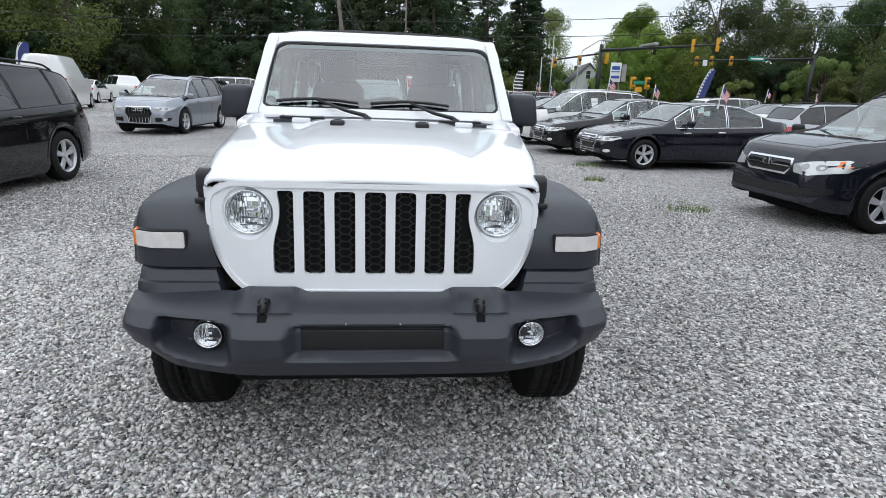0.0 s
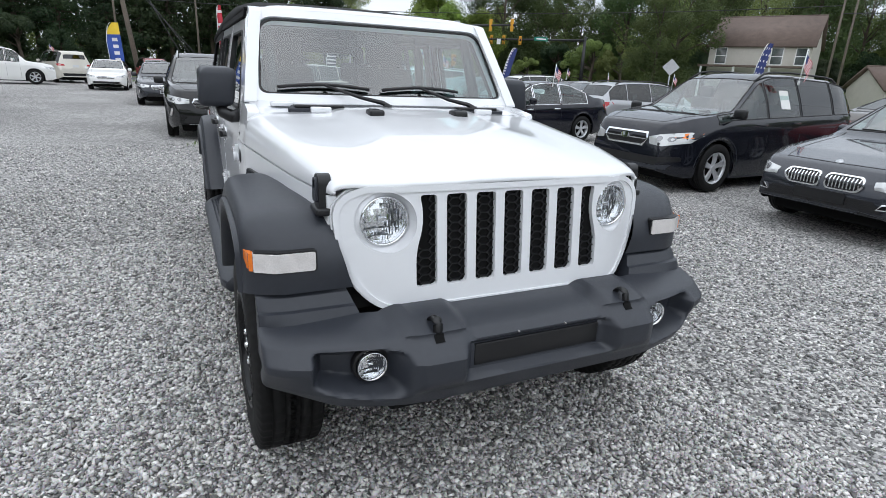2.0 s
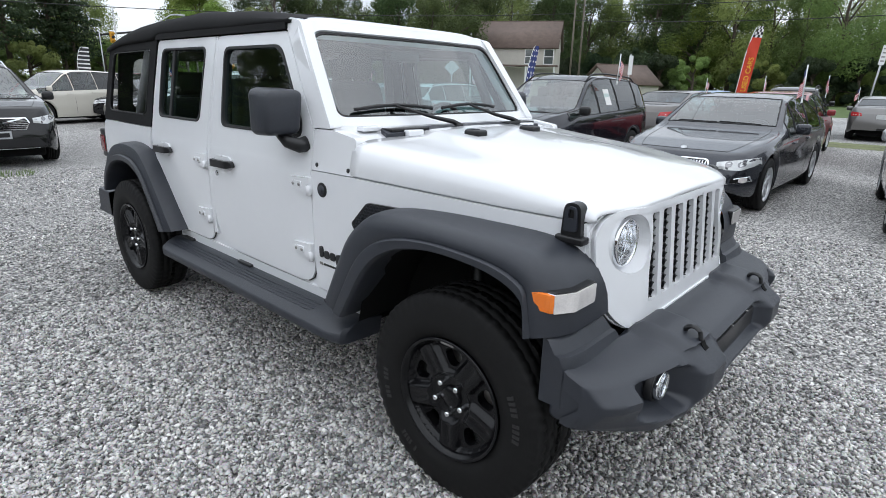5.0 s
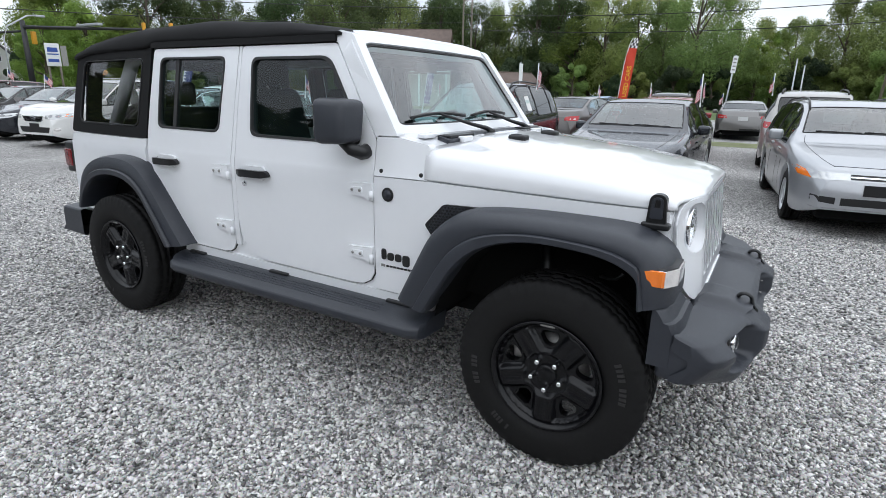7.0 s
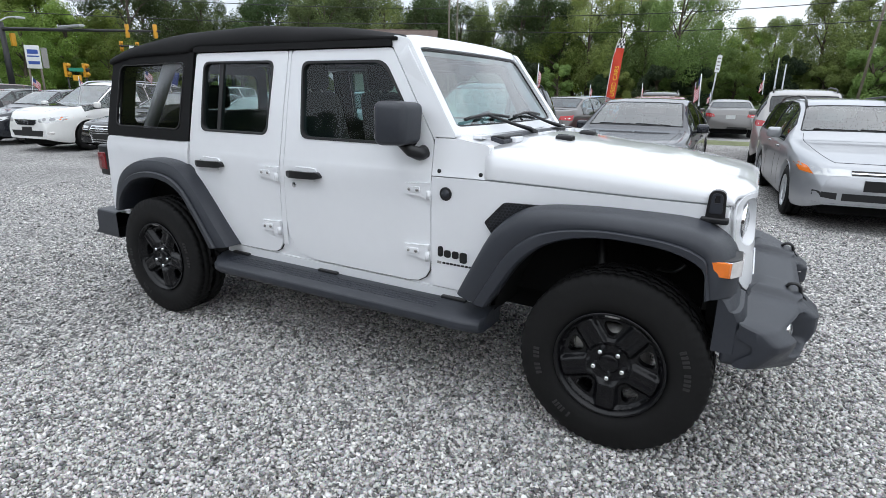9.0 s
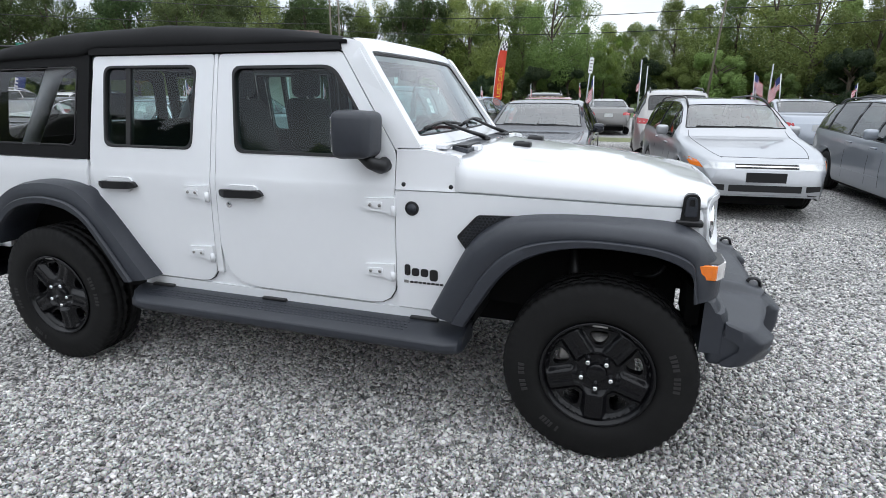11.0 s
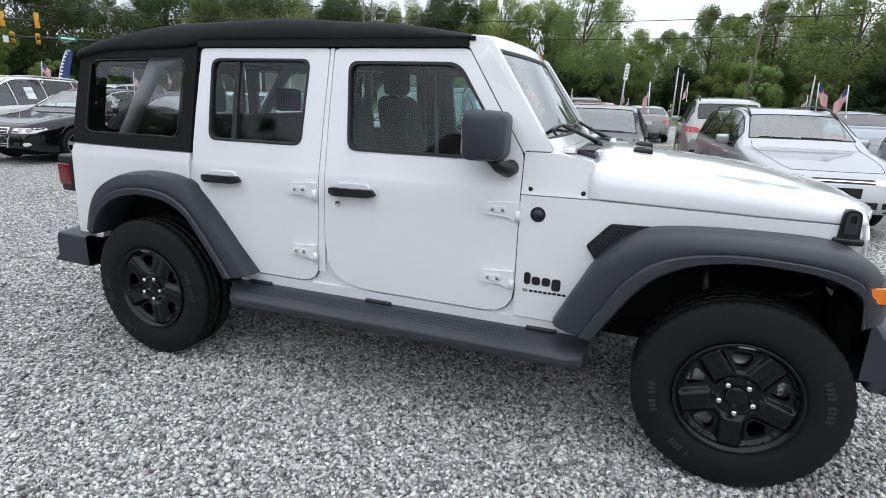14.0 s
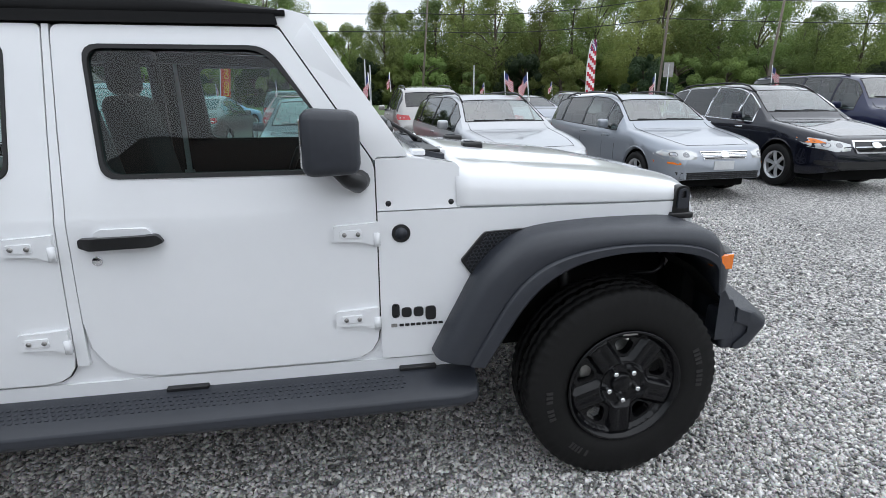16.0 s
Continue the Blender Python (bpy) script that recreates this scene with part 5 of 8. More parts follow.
def car(name, label, category, at, turn, coat, shape="sedan", long=4.6, wide=1.8, high=1.45, wb=2.7, nose=0.85, r=0.32, spokes=5, front="bar", rails=False, pillars=(0.43, 0.61, 0.80), lower=None, plate="dark", sill_trim=False, chrome_belt=False, near=True, tail_red=True, group="parked cars", paper=False, belt=(0.60, 0.665), clear=0.21, tall_lamp=0.0):
    th = thing(name, label, category, pose(at[0], at[1], 0, 0, 0, turn), group)
    k = Skin(shape, long, wide, high, wb, nose, r, clear, belt)
    L, W, H = long, wide, high
    Y = k.y
    cowl = next(q for q, z in zip([0.01 * i * L for i in range(100)], [k.top(0.01 * i * L) for i in range(100)]) if q > 0.14 * L and z - along(k.belts, q) > 0.075 * H)
    peak = k.tops[5][0] + 0.01 * L
    s0 = cowl + 0.035 * L
    s1 = {"sedan": 0.80, "coupe": 0.80, "wagon": 0.935, "suv": 0.935, "box": 0.955, "van": 0.36, "pickup": 0.585}[shape] * L
    cuts = [s0] + [p * L for p in pillars if s0 + 0.2 < p * L < s1 - 0.12] + [s1]
    openings = [("windscreen", "top", cowl + 0.012 * L, peak)]
    if shape in ("sedan", "coupe"):
        openings.append(("rear_window", "top", k.tops[8][0] + 0.01 * L, k.tops[9][0] - 0.022 * L))
    elif shape not in ("van", "pickup"):
        openings.append(("rear_window", "top", k.tops[9][0] + 0.006 * L, k.tops[10][0] - 0.012 * L))
    openings += [("side_window", "side", a + 0.020, b - 0.020) for a, b in zip(cuts, cuts[1:])]
    full, bm, panes = k.mesh(openings)
    tree = BVHTree.FromBMesh(full)
    full.free()
    body = part("body", closed(bm), coat, th, angle=42)
    # glazing: each pane with its seal
    count = 0
    for nm, view, grid in panes:
        if nm == "side_window" and view == "right":
            count += 1
        mat = CARSCREEN if nm == "windscreen" else (DARKGLASS if nm == "rear_window" or (count >= 3 and shape in ("suv", "box", "wagon")) else CARGLASS)
        pane = part(nm, loft(grid), mat, th, angle=80)
        pane.visible_shadow = False
        loop = grid[0] + [r[-1] for r in grid[1:]] + grid[-1][-2::-1] + [r[0] for r in grid[-2::-1]]
        bright = chrome_belt and nm == "side_window"
        part("window_trim" if bright else "window_seal", tube(loop, 0.011 if bright else 0.009, 4, closed_ends=False), CHROME if bright else GASKET, pane)
        if paper and view == paper[0] and nm == "side_window" and count - 1 == paper[1]:
            q = sum((r[0] for r in grid), Vector()) / len(grid)
            zc = max(p.z for r in grid for p in r) * 0.45 + min(p.z for r in grid for p in r) * 0.55
            part("paper_notice", lay(tree, [(q.y - 0.10, zc - 0.13), (q.y + 0.12, zc - 0.13), (q.y + 0.12, zc + 0.14), (q.y - 0.10, zc + 0.14)], view, 0.006, 0.003, 0.2), PAPER, pane)
    # cabin: a dark floor at the belt line, dashboard, wheel and seats
    if shape != "van":
        e = {"sedan": 0.84, "coupe": 0.84, "pickup": 0.575}.get(shape, 0.945)
        ss = [cowl + (e * L - cowl) * i / 8 for i in range(9)]
        part("cabin_floor", loft([[(x * k.half(q) * 0.94, Y(q), k.belt(q) - (0.015 if i in (0, 8) else 0.07)) for x in (-1, 0, 1)] for i, q in enumerate(ss)]), CABIN, th)
        part("dashboard", box(-0.40 * W, Y(cowl + 0.06 * L), k.belt(s0) - 0.08, 0.40 * W, Y(cowl + 0.135 * L), k.belt(s0) + 0.045, round_by=0.03), CABIN, th)
        part("steering_wheel", tube([(0.36 + 0.17 * math.cos(t), Y(cowl + 0.155 * L) - 0.05 * math.sin(t), k.belt(s0) + 0.03 + 0.15 * math.sin(t)) for t in [math.pi * i / 8 for i in range(17)]], 0.015, 5), BLACK, th)
        head = H - k.belt(0.55 * L)
        for q, n in ((cowl + 0.285 * L, 2), (cowl + 0.485 * L, 3)) if shape != "pickup" else ((cowl + 0.26 * L, 2),):
            for i in range(n):
                c = (-0.36, 0.36)[i] if n == 2 else (-0.42, 0.0, 0.42)[i]
                up = 1.0 if n == 2 else 0.55
                bm = box(c - 0.23, Y(q), k.belt(q) - 0.10, c + 0.23, Y(q) + 0.12, k.belt(q) + 0.40 * up * head, round_by=0.045)
                if n == 2 or i != 1:
                    box(c - 0.11, Y(q) + 0.05, k.belt(q) + 0.34 * up * head, c + 0.11, Y(q) + 0.13, k.belt(q) + 0.68 * up * head, bm, round_by=0.035)
                part("front_seat" if n == 2 else "rear_seat", bm, CABIN, th)
    # underside and wheel wells: a plain near-black box paints in their shade
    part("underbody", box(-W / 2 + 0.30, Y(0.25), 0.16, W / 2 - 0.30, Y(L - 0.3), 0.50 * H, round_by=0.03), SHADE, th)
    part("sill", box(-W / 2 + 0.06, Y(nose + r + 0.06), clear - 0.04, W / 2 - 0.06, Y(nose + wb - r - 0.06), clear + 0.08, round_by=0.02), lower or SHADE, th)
    for a in (nose, nose + wb):
        for sg in (-1, 1):
            car_wheel(th, sg * (W / 2 - 0.125), Y(a), r, sg, spokes)
            if lower:
                q0, q1 = r + 0.050, r + 0.105
                arc = [(Y(a) + q1 * math.cos(t), r + q1 * math.sin(t)) for t in [math.pi * i / 14 - 0.05 for i in range(15)]]
                arc += [(Y(a) + q0 * math.cos(t), r + q0 * math.sin(t)) for t in [math.pi * i / 14 - 0.05 for i in range(14, -1, -1)]]
                part("arch_trim", lay(tree, arc, "left" if sg > 0 else "right", 0.008, 0.03, 0.2), lower, th)
    def on_top(s, f):
        p = k.section(s)
        xs = p[10][0] * 0.985 * f
        z = along([(0, p[12][1]), (p[11][0], p[11][1]), (p[10][0], p[10][1])], abs(xs))
        return (xs, Y(s), z)

    if near:
        # door gaps, handles, mirrors
        for v, sg in (("left", 1), ("right", -1)):
            doors = [cuts[0] + 0.02, *cuts[1:3]] if shape not in ("van",) else cuts[:2]
            for s in doors:
                part("door_gap", lay(tree, [(Y(s) - 0.004, clear + 0.10), (Y(s) + 0.004, clear + 0.10), (Y(s) + 0.004, k.belt(s)), (Y(s) - 0.004, k.belt(s))], v, 0.0015, 0.004, 0.12), GASKET, th)
            for s in doors[1:]:
                z = k.belt(s) - 0.10
                w = k.half(s) * 0.985
                part("door_handle", box(sg * (w - 0.01), Y(s) - 0.24, z - 0.014, sg * (w + 0.028), Y(s) - 0.06, z + 0.014, round_by=0.010), CHROME if chrome_belt else coat, th)
            s = cowl + 0.10 * L
            z, w = k.belt(s) + 0.02, k.half(s) * 0.95
            m = box(sg * (w + 0.02), Y(s) - 0.06, z, sg * (w + 0.20), Y(s) + 0.05, z + 0.145, round_by=0.04)
            mirror = part("mirror", m, coat if not lower else BLACK, th, angle=60)
            part("mirror_foot", tube([(sg * (w - 0.04), Y(s), z + 0.01), (sg * (w + 0.06), Y(s), z + 0.03)], 0.025, 8), BLACK, mirror)
            if sill_trim:
                part("side_moulding", lay(tree, [(Y(cuts[0]), clear + 0.20), (Y(L * 0.74), clear + 0.20), (Y(L * 0.74), clear + 0.235), (Y(cuts[0]), clear + 0.235)], v, 0.010, 0.02, 0.15), lower or coat, th)
        part("wiper", tube([Vector(on_top(cowl + 0.016 * L, -0.80)) + Vector((0, 0, 0.008)), Vector(on_top(cowl + 0.013 * L, -0.05)) + Vector((0, 0, 0.008))], 0.009, 5), BLACK, th)
        part("wiper", tube([Vector(on_top(cowl + 0.016 * L, 0.0)) + Vector((0, 0, 0.008)), Vector(on_top(cowl + 0.013 * L, 0.75)) + Vector((0, 0, 0.008))], 0.009, 5), BLACK, th)
        part("bonnet_gap", tube([Vector(on_top(0.035 * L + 0.004 * L * abs(i) / 6, 0.86 * i / 6)) + Vector((0, 0, 0.0005)) for i in range(-6, 7)], 0.0035, 4), GASKET, th)
        for sg in (-1, 1):
            part("bonnet_gap", tube([Vector(on_top(0.035 * L + (cowl - 0.035 * L) * i / 12, sg * (0.86 + 0.10 * i / 12))) + Vector((0, 0, 0.0005)) for i in range(13)], 0.0035, 4), GASKET, th)
    if rails:
        for sg in (-1, 1):
            pts = []
            for f in (0.41, 0.455, 0.50, 0.60, 0.70, 0.80, 0.84, 0.875):
                p = k.section(f * L)
                up = 0.040 if 0.43 < f < 0.86 else 0.0
                pts.append((sg * p[10][0] * 0.99, Y(f * L), p[10][1] + up + 0.006))
            part("roof_rail", tube(pts, 0.016, 6), BLACK if rails == "black" else ALLOY, th)
    # nose: lamps, grille, bumper openings, plate
    z0 = H * 0.40
    w = W / 2
    lamp_lo, lamp_hi = H * 0.415 + tall_lamp, H * 0.475 + tall_lamp
    lamp = [(0.50 * w, lamp_lo + 0.01), (0.72 * w, lamp_lo - 0.012), (0.90 * w, lamp_lo + 0.03), (0.965 * w, lamp_hi + 0.045), (0.90 * w, lamp_hi + 0.05), (0.70 * w, lamp_hi + 0.015), (0.50 * w, lamp_hi - 0.015)]
    if front == "hexagon":
        lamp = [(0.50 * w, H * 0.392), (0.72 * w, H * 0.382), (0.93 * w, H * 0.415), (0.97 * w, H * 0.475), (0.90 * w, H * 0.50), (0.66 * w, H * 0.475), (0.48 * w, H * 0.448)]
    if front == "twin":
        lamp = [(0.54 * w, H * 0.395), (0.80 * w, H * 0.385), (0.95 * w, H * 0.43), (0.93 * w, H * 0.485), (0.72 * w, H * 0.468), (0.52 * w, H * 0.445)]
    if front == "tall":
        lamp = [(0.46 * w, H * 0.405), (0.84 * w, H * 0.405), (0.92 * w, H * 0.45), (0.90 * w, H * 0.475), (0.48 * w, H * 0.465)]
    if front == "slim":
        lamp = [(0.42 * w, H * 0.432), (0.80 * w, H * 0.425), (0.86 * w, H * 0.480), (0.42 * w, H * 0.478)]
    if front == "badge":
        lamp = [(0.52 * w, H * 0.40), (0.90 * w, H * 0.39), (0.96 * w, H * 0.43), (0.90 * w, H * 0.475), (0.66 * w, H * 0.485), (0.50 * w, H * 0.455)]
    for o in (lamp, flip(lamp)):
        h = part("headlamp", lay(tree, o, "front", 0.006, 0.02, 0.045), HEADGLASS, th)
        cx = sum(p[0] for p in o) / len(o)
        cz = sum(p[1] for p in o) / len(o)
        for dx in () if front == "slim" else (-0.07, 0.05):
            bowl = part("lamp_bowl", lay(tree, ring(cx + dx, cz, 0.037, 14), "front", 0.0095, 0.01, 0.1), LAMPDARK, h)
    if front in ("hexagon", "slim", "vee"):
        edge = [(0.80 * w, lamp_hi - 0.03), (0.93 * w, lamp_lo + 0.06), (0.965 * w, lamp_hi + 0.03), (0.88 * w, lamp_hi + 0.03)] if front != "slim" else [(0.81 * w, H * 0.426), (0.93 * w, H * 0.436), (0.972 * w, H * 0.485), (0.94 * w, H * 0.497), (0.87 * w, H * 0.482)]
        for o in (edge, flip(edge)):
            part("indicator", lay(tree, o, "front", 0.011, 0.012, 0.05), AMBER, th)

    def framed(o, hole, bars, mat=GLOSS_BLACK, upright=False, rim=CHROME):
        """A dark opening with a bright rim and bright bars."""
        g = part("grille", lay(tree, hole, "front", 0.004, 0.02, 0.05), mat, th)
        flat_o, flat_h = o, hole
        n = len(o)
        for i in range(n):
            a, b, c2, d2 = o[i], o[(i + 1) % n], flat_h[(i + 1) % n], flat_h[i]
            part("grille_rim", lay(tree, [a, b, c2, d2], "front", 0.016, 0.02, 0.08), rim, g)
        xs, zs = [p[0] for p in hole], [p[1] for p in hole]
        for t in range(1, bars + 1):
            f = t / (bars + 1)
            if upright:
                u = min(xs) + f * (max(xs) - min(xs))
                q = [(u - 0.006, min(zs) + 0.012), (u + 0.006, min(zs) + 0.012), (u + 0.006, max(zs) - 0.012), (u - 0.006, max(zs) - 0.012)]
            else:
                v = min(zs) + f * (max(zs) - min(zs))
                q = [(min(xs) + 0.02, v - 0.006), (max(xs) - 0.02, v - 0.006), (max(xs) - 0.02, v + 0.006), (min(xs) + 0.02, v + 0.006)]
            part("grille_bar", lay(tree, q, "front", 0.014, 0.02, 0.03), rim, g)
        return g

    def shrink(o, by):
        return [p[:2] for p in inset(o, by)]

    if front == "twin":
        for sg in (-1, 1):
            o = rounded([(sg * 0.025, H * 0.352), (sg * 0.025, H * 0.465), (sg * 0.38, H * 0.465), (sg * 0.42, H * 0.415), (sg * 0.36, H * 0.352)], 0.05, 3)
            framed(o, shrink(o, 0.014), 9, upright=True)
        part("lower_intake", lay(tree, [(-0.62, H * 0.24), (0.62, H * 0.24), (0.52, H * 0.315), (-0.52, H * 0.315)], "front", 0.004, 0.02, 0.06), GLOSS_BLACK, th)
        part("plate_holder", lay(tree, [(-0.26, H * 0.26), (0.26, H * 0.26), (0.26, H * 0.335), (-0.26, H * 0.335)], "front", 0.014, 0.02, 0.1), BLACK, th)
        for sg in (-1, 1):
            o = [(sg * 0.56, H * 0.265), (sg * 0.84, H * 0.29), (sg * 0.82, H * 0.335), (sg * 0.60, H * 0.31)]
            framed(o, shrink(o, 0.010), 0, SHADE)
            part("fog_lamp", lay(tree, ring(sg * 0.77, H * 0.305, 0.035, 12), "front", 0.012, 0.02, 0.1), CLEARLENS, th)
        part("emblem", tube([(0, Y(0.045 * L), k.top(0.045 * L) - 0.01), (0, Y(0.045 * L) - 0.010, k.top(0.045 * L) + 0.010)], 0.036, 18), ALLOY, th)
    elif front == "tall":
        o = [(-0.30, H * 0.19), (0.30, H * 0.19), (0.33, H * 0.30), (0.37, H * 0.36), (0.34, H * 0.475), (-0.34, H * 0.475), (-0.37, H * 0.36), (-0.33, H * 0.30)]
        framed(o, shrink(o, 0.02), 7, upright=shape == "suv")
        part("plate_holder", lay(tree, [(-0.27, H * 0.29), (0.27, H * 0.29), (0.27, H * 0.36), (-0.27, H * 0.36)], "front", 0.018, 0.02, 0.1), BLACK, th)
        for i in range(4):
            c = (-0.0975 + 0.065 * i, H * 0.42)
            g = part("emblem", tube([(c[0] + 0.04 * math.cos(t), Y(0) - 0.035, c[1] + 0.04 * math.sin(t)) for t in [2 * math.pi * j / 16 for j in range(17)]], 0.006, 5), CHROME, th)
        for sg in (-1, 1):
            o = [(sg * 0.44, H * 0.22), (sg * 0.78, H * 0.24), (sg * 0.82, H * 0.29), (sg * 0.44, H * 0.29)]
            part("side_intake", lay(tree, o, "front", 0.004, 0.02, 0.06), GLOSS_BLACK, th)
            part("fog_lamp", lay(tree, ring(sg * 0.70, H * 0.262, 0.036, 12), "front", 0.012, 0.02, 0.1), CLEARLENS, th)
    elif front == "hexagon":
        o = [(-0.33, H * 0.365), (0.33, H * 0.365), (0.42, H * 0.43), (0.39, H * 0.485), (-0.39, H * 0.485), (-0.42, H * 0.43)]
        framed(o, shrink(o, 0.024), 1 if category == "car" else 3, rim=CHROME)
        part("emblem", lay(tree, [(0.085 * math.cos(t), H * 0.440 + 0.045 * math.sin(t)) for t in [math.pi * i / 8 for i in range(16)]], "front", 0.026, 0.02, 0.1), CHROME, th)
        part("lower_intake", lay(tree, [(-0.60, H * 0.225), (0.60, H * 0.225), (0.68, H * 0.29), (-0.68, H * 0.29)], "front", 0.004, 0.02, 0.06), BLACK, th)
        part("skid_trim", lay(tree, [(-0.70, H * 0.195), (0.70, H * 0.195), (0.74, H * 0.235), (0.55, H * 0.222), (-0.55, H * 0.222), (-0.74, H * 0.235)], "front", 0.016, 0.02, 0.08), lower or BLACK, th)
        for sg in (-1, 1):
            part("bumper_vent", lay(tree, rounded([(sg * 0.62, H * 0.25), (sg * 0.80, H * 0.26), (sg * 0.80, H * 0.30), (sg * 0.62, H * 0.295)], 0.02, 3), "front", 0.006, 0.02, 0.06), BLACK, th)
    elif front == "slash":
        o = [(-0.36, H * 0.36), (0.36, H * 0.36), (0.42, H * 0.43), (0.38, H * 0.475), (-0.38, H * 0.475), (-0.42, H * 0.43)]
        framed(o, shrink(o, 0.016), 5)
        part("grille_slash", lay(tree, [(-0.33, H * 0.372), (-0.30, H * 0.365), (0.33, H * 0.462), (0.30, H * 0.47)], "front", 0.020, 0.01, 0.1), CHROME, th)
        part("emblem", lay(tree, ring(0, H * 0.42, 0.058, 16), "front", 0.024, 0.02, 0.1), CHROME, th)
        part("lower_intake", lay(tree, [(-0.62, H * 0.20), (0.62, H * 0.20), (0.50, H * 0.28), (-0.50, H * 0.28)], "front", 0.004, 0.02, 0.06), BLACK, th)
        part("skid_trim", lay(tree, [(-0.50, H * 0.165), (0.50, H * 0.165), (0.50, H * 0.185), (-0.50, H * 0.185)], "front", 0.016, 0.02, 0.1), ALLOY, th)
        part("plate_frame", lay(tree, [(-0.15, H * 0.28), (0.15, H * 0.28), (0.15, H * 0.35), (-0.15, H * 0.35)], "front", 0.016, 0.02, 0.1), ALLOY, th)
        part("plate_gap", lay(tree, [(-0.12, H * 0.295), (0.12, H * 0.295), (0.12, H * 0.335), (-0.12, H * 0.335)], "front", 0.020, 0.01, 0.1), BLACK, th)
        for sg in (-1, 1):
            part("day_lamp", lay(tree, [(sg * 0.80, H * 0.27), (sg * 0.835, H * 0.27), (sg * 0.80, H * 0.355), (sg * 0.77, H * 0.355)], "front", 0.014, 0.02, 0.06), CLEARLENS, th)
    elif front == "slim":
        part("grille", lay(tree, [(-0.36, H * 0.437), (0.36, H * 0.437), (0.36, H * 0.472), (-0.36, H * 0.472)], "front", 0.003, 0.02, 0.06), GLOSS_BLACK, th)
        part("grille_bar", lay(tree, [(-0.36, H * 0.450), (0.36, H * 0.450), (0.36, H * 0.460), (-0.36, H * 0.460)], "front", 0.012, 0.01, 0.1), CHROME, th)
        part("plate_holder", lay(tree, [(-0.23, H * 0.325), (0.23, H * 0.325), (0.23, H * 0.405), (-0.23, H * 0.405)], "front", 0.014, 0.02, 0.1), BLACK, th)
        part("lower_intake", lay(tree, [(-0.42, H * 0.245), (0.42, H * 0.245), (0.42, H * 0.30), (-0.42, H * 0.30)], "front", 0.004, 0.02, 0.06), BLACK, th)
        for sg in (-1, 1):
            part("side_intake", lay(tree, [(sg * 0.47, H * 0.25), (sg * 0.70, H * 0.27), (sg * 0.70, H * 0.31), (sg * 0.47, H * 0.30)], "front", 0.004, 0.02, 0.06), BLACK, th)
    elif front == "badge":
        o = [(-0.34, H * 0.395), (0.34, H * 0.395), (0.39, H * 0.47), (-0.39, H * 0.47)]
        framed(o, shrink(o, 0.012), 4)
        part("emblem", lay(tree, ring(0, H * 0.433, 0.06, 18), "front", 0.02, 0.02, 0.1), CHROME, th)
        part("plate_holder", lay(tree, [(-0.16, H * 0.295), (0.16, H * 0.295), (0.16, H * 0.375), (-0.16, H * 0.375)], "front", 0.014, 0.02, 0.1), PLATE, th)
        part("lower_intake", lay(tree, [(-0.66, H * 0.21), (0.66, H * 0.21), (0.70, H * 0.275), (-0.70, H * 0.275)], "front", 0.004, 0.02, 0.06), BLACK, th)
        for i in range(3):
            z = H * (0.225 + 0.017 * i)
            part("intake_bar", lay(tree, [(-0.66, z), (0.66, z), (0.66, z + 0.006), (-0.66, z + 0.006)], "front", 0.010, 0.01, 0.1), PLASTIC, th)
        for sg in (-1, 1):
            part("indicator", lay(tree, [(sg * 0.66, H * 0.345), (sg * 0.83, H * 0.35), (sg * 0.83, H * 0.368), (sg * 0.66, H * 0.363)], "front", 0.010, 0.015, 0.06), AMBER, th)
    elif front == "vee":
        o = [(-0.30, H * 0.375), (0.30, H * 0.375), (0.40, H * 0.455), (-0.40, H * 0.455)]
        framed(o, shrink(o, 0.014), 3)
        part("emblem", lay(tree, ring(0, H * 0.418, 0.075, 16), "front", 0.02, 0.02, 0.1), CHROME, th)
        part("plate_holder", lay(tree, [(-0.17, H * 0.285), (0.17, H * 0.285), (0.17, H * 0.35), (-0.17, H * 0.35)], "front", 0.014, 0.02, 0.1), BLACK, th)
        part("lower_intake", lay(tree, [(-0.50, H * 0.22), (0.50, H * 0.22), (0.56, H * 0.30), (-0.56, H * 0.30)], "front", 0.004, 0.02, 0.06), BLACK, th)
        for sg in (-1, 1):
            part("fog_lamp", lay(tree, ring(sg * 0.70, H * 0.27, 0.04, 12), "front", 0.010, 0.02, 0.1), CLEARLENS, th)
    else:
        o = [(-0.36, H * 0.38), (0.36, H * 0.38), (0.42, H * 0.46), (-0.42, H * 0.46)]
        framed(o, shrink(o, 0.014), 2)
        part("lower_intake", lay(tree, [(-0.55, H * 0.22), (0.55, H * 0.22), (0.58, H * 0.29), (-0.58, H * 0.29)], "front", 0.004, 0.02, 0.06), BLACK, th)
    # tail: lamps, plate, bumper
    tz = H * (0.56 if shape in ("sedan", "coupe") else 0.53)
    tail = [(0.58 * w, tz), (0.90 * w, tz - 0.01), (0.97 * w, tz + 0.06), (0.95 * w, tz + 0.13), (0.62 * w, tz + 0.10)]
    for o in (tail, flip(tail)):
        t = part("tail_lamp", lay(tree, o, "rear", 0.008, 0.02, 0.05), REDLENS, th)
        c = sum(p[0] for p in o) / len(o)
        part("reverse_lens", lay(tree, [(c - 0.05, tz + 0.03), (c + 0.05, tz + 0.03), (c + 0.05, tz + 0.055), (c - 0.05, tz + 0.055)], "rear", 0.012, 0.01, 0.1), CLEARLENS, t)
    part("rear_plate", lay(tree, [(-0.16, tz - 0.08), (0.16, tz - 0.08), (0.16, tz + 0.06), (-0.16, tz + 0.06)], "rear", 0.010, 0.012, 0.1), PLATE, th)
